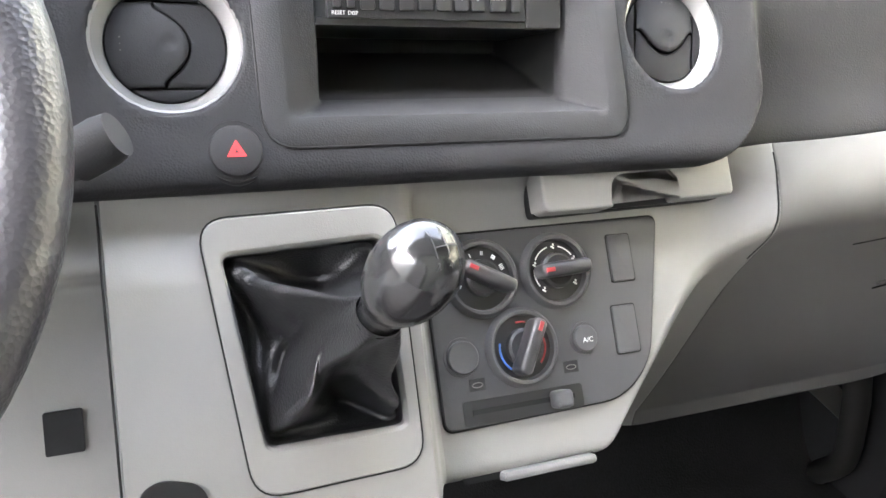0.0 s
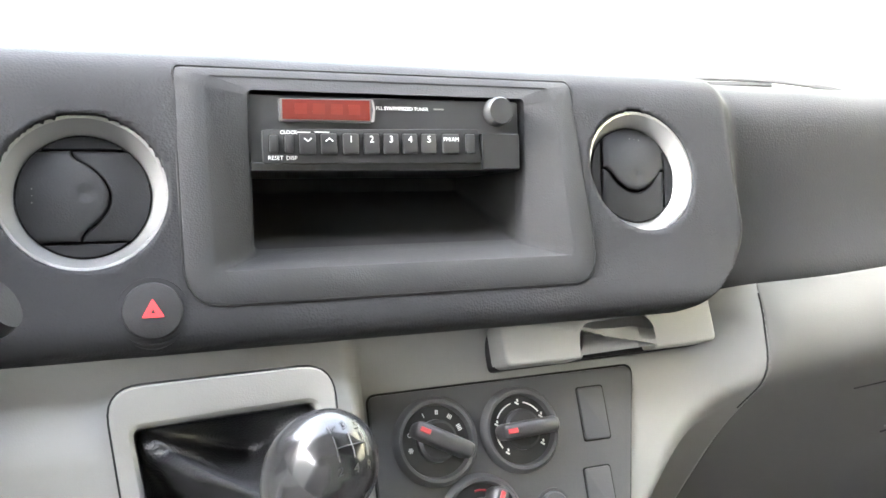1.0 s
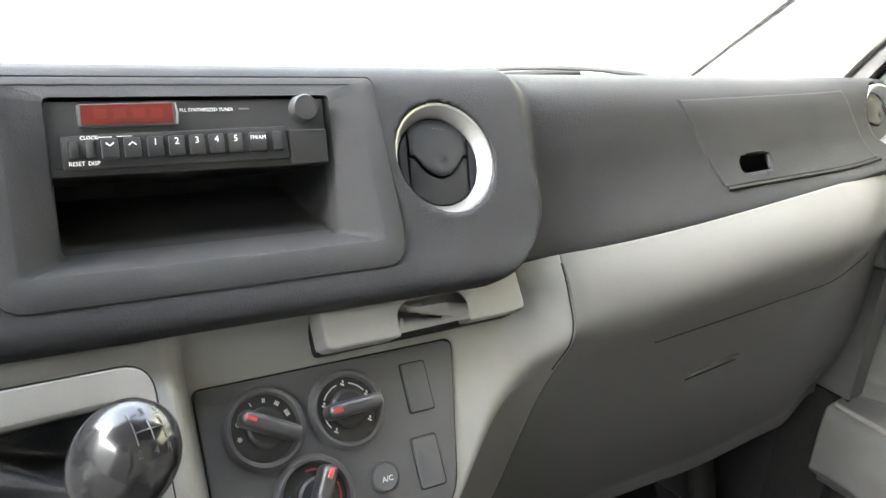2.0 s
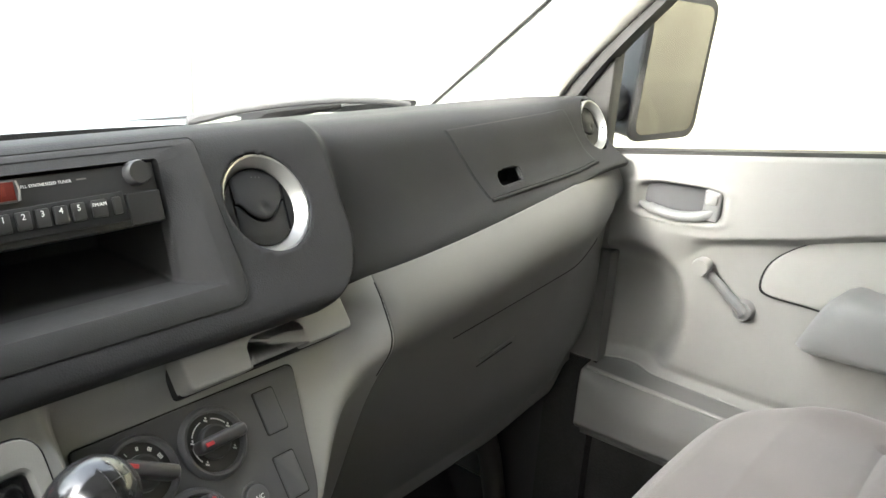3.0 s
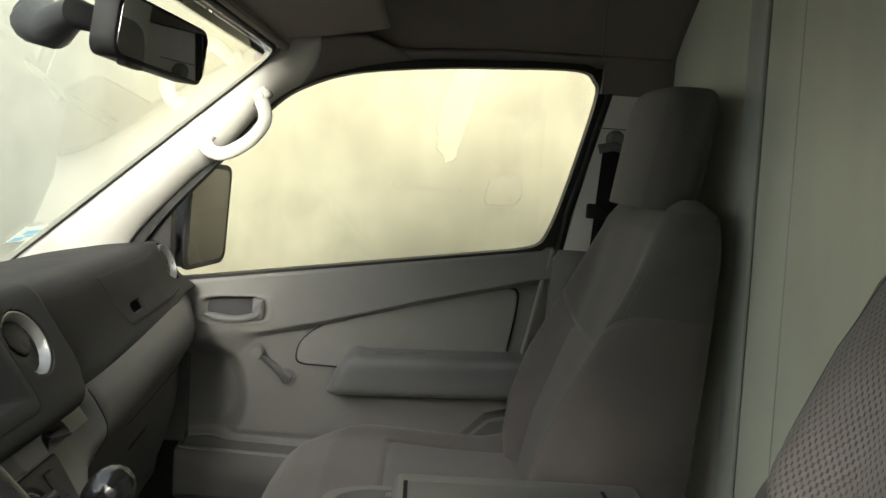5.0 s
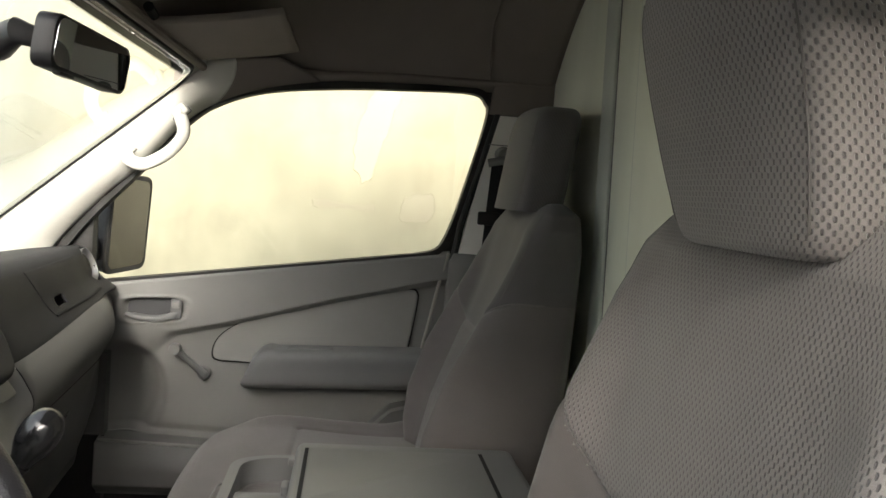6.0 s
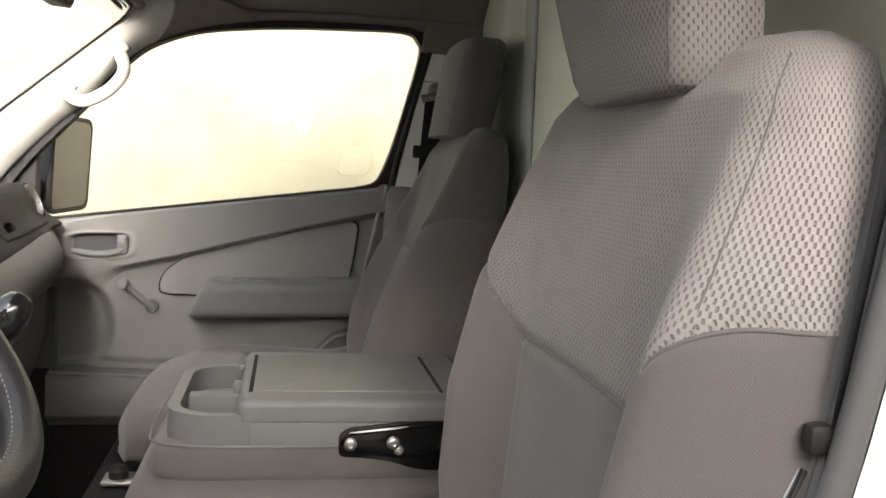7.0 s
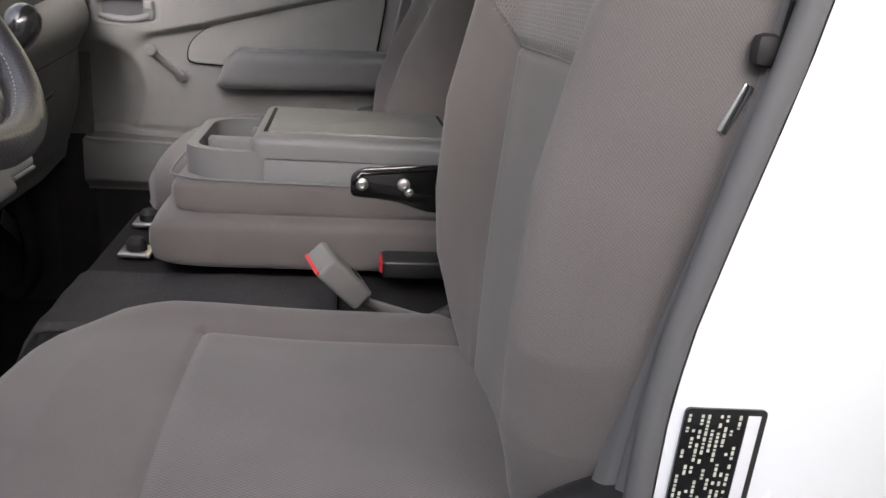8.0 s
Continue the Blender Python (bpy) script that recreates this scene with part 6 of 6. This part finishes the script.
def xy_ring(outer, inner, z0, z1):
    bm = bmesh.new()
    n = len(outer)
    vs = [[bm.verts.new((x, y, z)) for x, y in pts] for pts, z in ((outer, z0), (outer, z1 - 0.003), ([(a * 0.985 + c * 0.015, b * 0.985 + d * 0.015) for (a, b), (c, d) in zip(outer, inner)], z1), (inner, z1), (inner, z0))]
    for a, b in zip(vs, vs[1:]):
        for i in range(n):
            j = (i + 1) % n
            bm.faces.new((a[i], a[j], b[j], b[i]))
    return bm


part("console_tray", xy_prism(tray_o, 1.126, 1.136, 0.003), M_CONS, mid, "grey plastic console tray")
part("tray_skirt", xy_prism(round_poly([(0.0665, -0.82), (0.3635, -0.82), (0.3635, -0.455), (0.0665, -0.455)], 0.006, 3), 1.128, 1.167, 0.003), M_CONS, mid)
cup_o = round_poly([(0.0675, -0.462), (0.3625, -0.462), (0.3625, -0.395), (0.334, -0.341), (0.098, -0.341), (0.0675, -0.388)], [0.004, 0.004, 0.03, 0.03, 0.03, 0.03], 5)
ccx, ccy = 0.215, -0.408
cup_i = [(ccx + (x - ccx) * 0.90, ccy + (y - ccy) * 0.76) for x, y in cup_o]
part("cup_rim", xy_ring(cup_o, cup_i, 1.128, 1.176), M_CONS, mid, "raised rim of the cup holders")
part("cup_divider", box_at(0.185, 0.212, -0.452, -0.362, 1.134, 1.171, 0.003), M_CONS, mid)
for x0, x1 in ((0.092, 0.182), (0.215, 0.34)):
    part("cup_well", box_at(x0, x1, -0.452, -0.365, 1.1350, 1.1375, 0.0), M_GREYP, mid, "dark cup well")
lid_o = round_poly([(0.065, -0.80), (0.364, -0.80), (0.364, -0.440), (0.065, -0.440)], 0.018, 5)
lidp = part("console_lid", xy_prism(lid_o, 1.1685, 1.200, 0.012, 4), M_CONS, mid, "grey plastic console lid with a raised panel")
lid_i = round_poly([(0.100, -0.742), (0.330, -0.742), (0.330, -0.456), (0.100, -0.456)], 0.008, 4)
part("lid_groove", xy_prism(lid_i, 1.1965, 1.2006), M_GREYP, lidp)
part("lid_panel", xy_prism([(0.215 + (x - 0.215) * 0.955, -0.599 + (y + 0.599) * 0.965) for x, y in lid_i], 1.197, 1.2030, 0.002, 2), M_CONS, lidp)
for y in (-0.458, -0.740):
    part("lid_groove", box_at(0.104, 0.326, y - 0.003, y + 0.003, 1.198, 1.2018, 0.0), M_MATT, lidp)
part("latch", rbox(0.03, 0.012, 0.016, 0.003, 2, Matrix.Translation((0.215, -0.434, 1.176))), M_CONS, lidp)
part("latch", rbox(0.012, 0.012, 0.012, 0.003, 2, Matrix.Translation((0.300, -0.437, 1.186))), M_CONS, lidp)
brk = part("hinge_bracket", yz_prism(round_poly([(-0.585, 1.118), (-0.585, 1.150), (-0.60, 1.160), (-0.70, 1.170), (-0.82, 1.170), (-0.82, 1.09), (-0.70, 1.098), (-0.655, 1.112), (-0.62, 1.116)], 0.010, 4), 0.0585, 0.072, 0.002), M_GLOSS, mid, "black pressed steel hinge bracket")
part("bracket_rib", tube([(0.058, y, z) for y, z in ((-0.589, 1.137), (-0.60, 1.153), (-0.70, 1.164), (-0.80, 1.165))], 0.0035, 8), M_GLOSS, brk)
for y, z in ((-0.602, 1.137), (-0.664, 1.139), (-0.672, 1.128)):
    r = 0.0075 if z > 1.13 else 0.005
    bolt = part("bolt", revolve([(r + 0.002, 0.003), (r + 0.002, -0.001), (r, -0.0015), (r, -0.007), (r - 0.002, -0.008), (r * 0.45, -0.008), (r * 0.4, -0.003), (0, -0.003)], 18, Matrix.Translation((0.0575, y, z)) @ Matrix.Rotation(radians(-90), 4, "Z")), M_STEEL, brk, "plain steel bolt")
for x, y in ((0.150, -0.255), (0.31, -0.240)):
    foot = part("floor_bracket", rbox(0.05, 0.05, 0.008, 0.003, 2, Matrix.Translation((x, y, 0.99))), M_STEEL, mid, "steel floor bracket with a black nut")
    part("nut", revolve([(0.016, 0.0), (0.016, 0.014), (0.010, 0.022), (0, 0.022)], 20, Matrix.Translation((x, y, 0.992)) @ Matrix.Rotation(radians(90), 4, "X")), M_SEAL, foot)
mat_ = tagged(part("floor_mat", grid_mesh("floor_mat", lambda u, v: (-0.13 + 0.20 * u, -0.15 - 0.42 * v, floor_height(-0.13 + 0.20 * u, -0.15 - 0.42 * v) + 0.006 + 0.004 * noise.noise(Vector((u * 4, v * 7, 0)))), 24, 40), M_MAT), "dark ribbed rubber mat over the engine cover", "floor mat")
solid(mat_, 0.005, 1.0)
# buckles
bk = thing("belt_buckle", "grey seat belt buckle on a short strap beside the driver's seat", "belt buckle", (-0.13, -0.58, 1.0))
bm_ = Matrix.Translation((-0.155, -0.570, 1.072)) @ Matrix.Rotation(radians(-42), 4, "X") @ Matrix.Rotation(radians(-18), 4, "Y") @ Matrix.Rotation(radians(8), 4, "Z")
part("body", rbox(0.032, 0.056, 0.078, 0.006, 3, bm_ @ Matrix.Rotation(radians(90), 4, "Z")), M_GREYP, bk, "grey buckle body")
part("release", rbox(0.026, 0.046, 0.004, 0.001, 1, bm_ @ Matrix.Translation((0, 0, 0.0378)) @ Matrix.Rotation(radians(90), 4, "Z")), M_GREYP, bk, "grey release button")
part("release_edge", rbox(0.005, 0.050, 0.005, 0.001, 1, bm_ @ Matrix.Translation((0, 0.0125, 0.0382)) @ Matrix.Rotation(radians(90), 4, "Z")), M_RED, bk, "red edge of the release button")
part("mark", rbox(0.020, 0.001, 0.010, 0, 1, bm_ @ Matrix.Translation((0, -0.0165, -0.015))), M_BEZEL, bk)
part("strap", tube([bm_ @ Vector((0, 0, -0.038)), bm_ @ Vector((0, 0, -0.062)), (-0.15, -0.66, 1.015), (-0.15, -0.72, 1.0)], [0.012, 0.012, 0.018, 0.018], 10, flat=0.4), M_GREYP, bk)
bk2 = thing("middle_belt_buckle", "black buckle with a red edge beside the middle seat", "belt buckle", (-0.02, -0.65, 1.0))
part("body", rbox(0.05, 0.100, 0.028, 0.006, 3, Matrix.Translation((-0.01, -0.682, 1.037))), M_BLACK, bk2)
part("release", rbox(0.042, 0.004, 0.016, 0.001, 1, Matrix.Translation((-0.01, -0.631, 1.039))), M_RED, bk2, "red release button")

# ---- driver's door opening ----
bl = thing("pillar_b_left", "white painted door pillar with grey rubber door seal", "pillar", (-0.88, -0.75, 0.7))
tagged(bl, kind="structure")


def seal_y(z):
    return lerp_table(z, [(0.60, -0.74), (1.10, -0.755), (1.20, -0.757), (1.25, -0.764), (1.30, -0.775), (1.35, -0.787), (1.40, -0.799), (1.45, -0.808), (1.50, -0.816), (1.60, -0.830), (1.88, -0.86)])


def trim_y(z):
    return lerp_table(z, [(0.60, -0.70), (1.10, -0.730), (1.20, -0.750), (1.25, -0.762), (1.30, -0.774), (1.35, -0.783), (1.40, -0.791), (1.50, -0.806), (1.60, -0.828), (1.88, -0.86)])


zs = [0.62 + 1.26 * k / 60 for k in range(61)]


def strip_f(u, v):
    z = 0.62 + 1.26 * v
    return (-0.666 - 0.034 * u, trim_y(z) + (seal_y(z) - trim_y(z)) * u + 0.006 * math.sin(math.pi * u) ** 0.6 - 0.004 * math.exp(-((u - 0.52) / 0.06) ** 2), z)


part("inner_trim", grid_mesh("inner_trim", strip_f, 24, 60), M_RUBBER, bl, "grey inner pillar trim")
part("trim_side", grid_mesh("trim_side", lambda u, v: (-0.666 + 0.006 * u, trim_y(0.62 + 1.26 * v) - (0.945 + trim_y(0.62 + 1.26 * v)) * u, 0.62 + 1.26 * v), 6, 40), M_RUBBER, bl)
part("door_seal", tube([(-0.701, seal_y(z) + 0.004, z) for z in zs], 0.0085, 14), M_RUBBER, bl, "soft grey rubber door seal")
part("jamb", grid_mesh("jamb", lambda u, v: (-0.706 - 0.005 * ease(0, 0.03, u), seal_y(0.62 + 1.26 * v) - 0.004 - 0.30 * u, 0.62 + 1.26 * v), 40, 40), M_WHITE, bl, "white painted door pillar face")
part("rear_return", box_at(-0.93, -0.70, -1.10, -1.06, 0.55, 1.90, 0.01), M_WHITE, bl)
dbelt = thing("driver_seat_belt", "dark belt with a bright tongue hanging at the door pillar", "seat belt", (-0.69, -0.77, 1.4))
part("webbing", grid_mesh("webbing", lambda u, v: (-0.694 + 0.012 * u, -0.785 - 0.03 * u - 0.03 * v, 1.36 + 0.34 * v), 4, 16), M_WEB, dbelt)
part("tongue_plate", rbox(0.004, 0.007, 0.030, 0.0015, 2, Matrix.Translation((-0.682, -0.778, 1.373)) @ Matrix.Rotation(radians(24), 4, "X")), M_CHROME, dbelt, "bright steel belt tongue")
part("tongue_grip", rbox(0.012, 0.016, 0.018, 0.005, 2, Matrix.Translation((-0.689, -0.786, 1.406))), M_SEAL, dbelt)
slab("sill_left", "white painted door sill step", M_WHITE, -0.93, -0.86, -0.66, 0.30, 0.45, 0.60, 0.01, "sill")
slab("body_front", "white van front panel below the windscreen", M_WHITE, -0.92, 0.92, 0.47, 0.50, 0.45, 1.36, 0.01, "body panel")
slab("body_side_left", "white van side panel ahead of the driver's door", M_WHITE, -0.93, -0.90, 0.22, 0.48, 0.45, 1.36, 0.01, "body panel")
slab("body_side_right", "white van side panel ahead of the passenger door", M_WHITE, 0.90, 0.93, 0.15, 0.48, 0.45, 1.36, 0.01, "body panel")
slab("cowl", "dark plastic cowl below the windscreen", M_BLACK, -0.88, 0.88, 0.36, 0.50, 1.35, 1.37, 0.005, "cowl")
slab("rear_side_right", "white van side panel behind the passenger door", M_WHITE, 0.926, 0.94, -1.6, -0.83, 0.45, 1.92, 0.004, "body panel")

# label plate on the jamb
plate = thing("data_plate", "black data plate with pale unreadable print on the door pillar", "label", (-0.71, -0.79, 1.16))
pm = Matrix.Translation((-0.7115, -0.7915, 1.157)) @ Matrix.Rotation(radians(-90), 4, "Z") @ Matrix.Rotation(radians(2.0), 4, "Y")
part("plate", prism(round_poly([(-0.026, -0.045), (0.026, -0.045), (0.026, 0.045), (-0.026, 0.045)], 0.004, 4), -0.001, 0.0008, m=pm), M_GLOSS, plate)
part("white_field", prism([(0.014, -0.042), (0.022, -0.042), (0.022, 0.041), (0.014, 0.041)], -0.0014, 0.0, m=pm), M_INK, plate)
rng = random.Random(4)
for col in range(9):
    z = 0.041 - (0.010 if col % 3 == 1 else 0.0)
    while z > -0.036:
        h = rng.uniform(0.0010, 0.0032)
        x = -0.0235 + 0.0040 * col
        part("print_bar", prism([(x, z - h), (x + 0.0017, z - h), (x + 0.0017, z), (x, z)], -0.0013, 0.0, m=pm), M_PRINT, plate)
        z -= h + rng.choice((0.0009, 0.0010, 0.0012, 0.0035, 0.012))

# ---- header: inner mirror, visor, lamp, sticker, wipers ----
rv = thing("rear_view_mirror", "black rear view mirror on a windscreen arm", "mirror", (-0.02, -0.2, 1.74))
mx, mz = Vector((0.983, -0.170, -0.060)).normalized(), Vector((0.0, -0.09, 0.996))
my = mz.cross(mx).normalized()
mz = mx.cross(my)
rm = Matrix((( *mx, 0), (*my, 0), (*mz, 0), (0, 0, 0, 1))).transposed()
rm.translation = (0.006, -0.2005, 1.7495)
rv_o = round_poly([(-0.086, -0.0290), (0.084, -0.0290), (0.086, 0.0290), (-0.084, 0.0290)], 0.015, 6)
part("shell", prism(rv_o, -0.003, 0.020, 0.0025, 2, rm), M_BLACK, rv)
part("mirror_glass", prism([(x * 0.965, z * 0.87) for x, z in rv_o], -0.0042, 0.0, m=rm), M_MIRROR, rv, "silvered glass")
part("arm", tube([rm @ Vector((-0.055, 0.018, 0.0)), rm @ Vector((-0.072, 0.045, 0.004)), (-0.020, -0.110, 1.752), (0.020, -0.076, 1.764)], [0.009, 0.014, 0.019, 0.024], 16), M_BLACK, rv)
part("tab", rbox(0.03, 0.010, 0.006, 0.002, 2, rm @ Matrix.Translation((-0.045, 0.004, -0.030))), M_BLACK, rv)
vis = thing("sun_visor", "taupe folded-up sun visor", "sun visor", (0.5, -0.28, 1.89))


def vis_f(u, v):
    x = 0.35 + 0.37 * u
    y = -0.175 - 0.20 * v
    return (x, y, 1.862 - 0.003 * math.sin(math.pi * v) + 0.035 * v)


solid(part("blade", grid_mesh("blade", vis_f, 30, 16), M_LINER, vis), 0.010, 1.0)
part("pivot", tube([(0.30, -0.185, 1.868), (0.335, -0.185, 1.862)], 0.008, 10), M_BEZEL, vis)
lampo = thing("cabin_lamp", "pale plastic cabin lamp in the headliner", "lamp", (0.0, -0.26, 1.93))
part("lens", rbox(0.10, 0.06, 0.018, 0.006, 2, Matrix.Translation((0.05, -0.262, roof_height(0.05, -0.262) - 0.004))), M_PILLAR, lampo)
stk = thing("windscreen_sticker", "blue and white printed sticker on the windscreen", "sticker", (0.74, 0.27, 1.47))


def stick(u, v, off):
    p = Vector(screen_point(0.692 + 0.065 * u, 0.150 + 0.070 * v))
    return p + Vector((0, -0.006 - off, -0.004 - off))


part("film", grid_mesh("film", lambda u, v: stick(u, v, 0), 4, 4), M_STW, stk)
for v0, v1, u0, u1 in ((0.08, 0.34, 0.1, 0.55), (0.48, 0.74, 0.3, 0.95), (0.30, 0.44, 0.5, 0.9)):
    part("print_bar", grid_mesh("print_bar", lambda u, v: stick(u0 + (u1 - u0) * u, v0 + (v1 - v0) * v, 0.0008), 2, 2), M_STB, stk)
wpr = thing("windscreen_wiper", "black windscreen wiper resting on the cowl", "wiper", (0.3, 0.42, 1.42))
part("blade", tube(smooth_path([Vector(screen_point(x, s_)) + Vector((0, 0.012, 0.004)) for x, s_ in ((0.40, 0.025), (0.50, 0.060), (0.60, 0.074), (0.70, 0.066), (0.77, 0.045))], 5), 0.0055, 8), M_RUBBER, wpr)
part("arm", tube(smooth_path([Vector(screen_point(x, s_)) + Vector((0, 0.022, 0.0)) for x, s_ in ((0.36, -0.01), (0.46, 0.020), (0.56, 0.045), (0.64, 0.060))], 5), 0.006, 8), M_SEAL, wpr)
# footwell fittings
fw = thing("footwell_bracket", "pale metal bracket and black hose in the passenger footwell", "bracket", (0.5, 0.2, 0.8))
part("plate", rbox(0.13, 0.006, 0.035, 0.002, 2, Matrix.Translation((0.765, 0.165, 0.828)) @ Matrix.Rotation(radians(38), 4, "Y")), M_STEEL, fw)
part("hose", tube(smooth_path([(0.76, 0.17, 0.95), (0.785, 0.15, 0.86), (0.795, 0.14, 0.80), (0.83, 0.15, 0.70), (0.86, 0.2, 0.62)], 5), 0.020, 12), M_SEAL, fw)
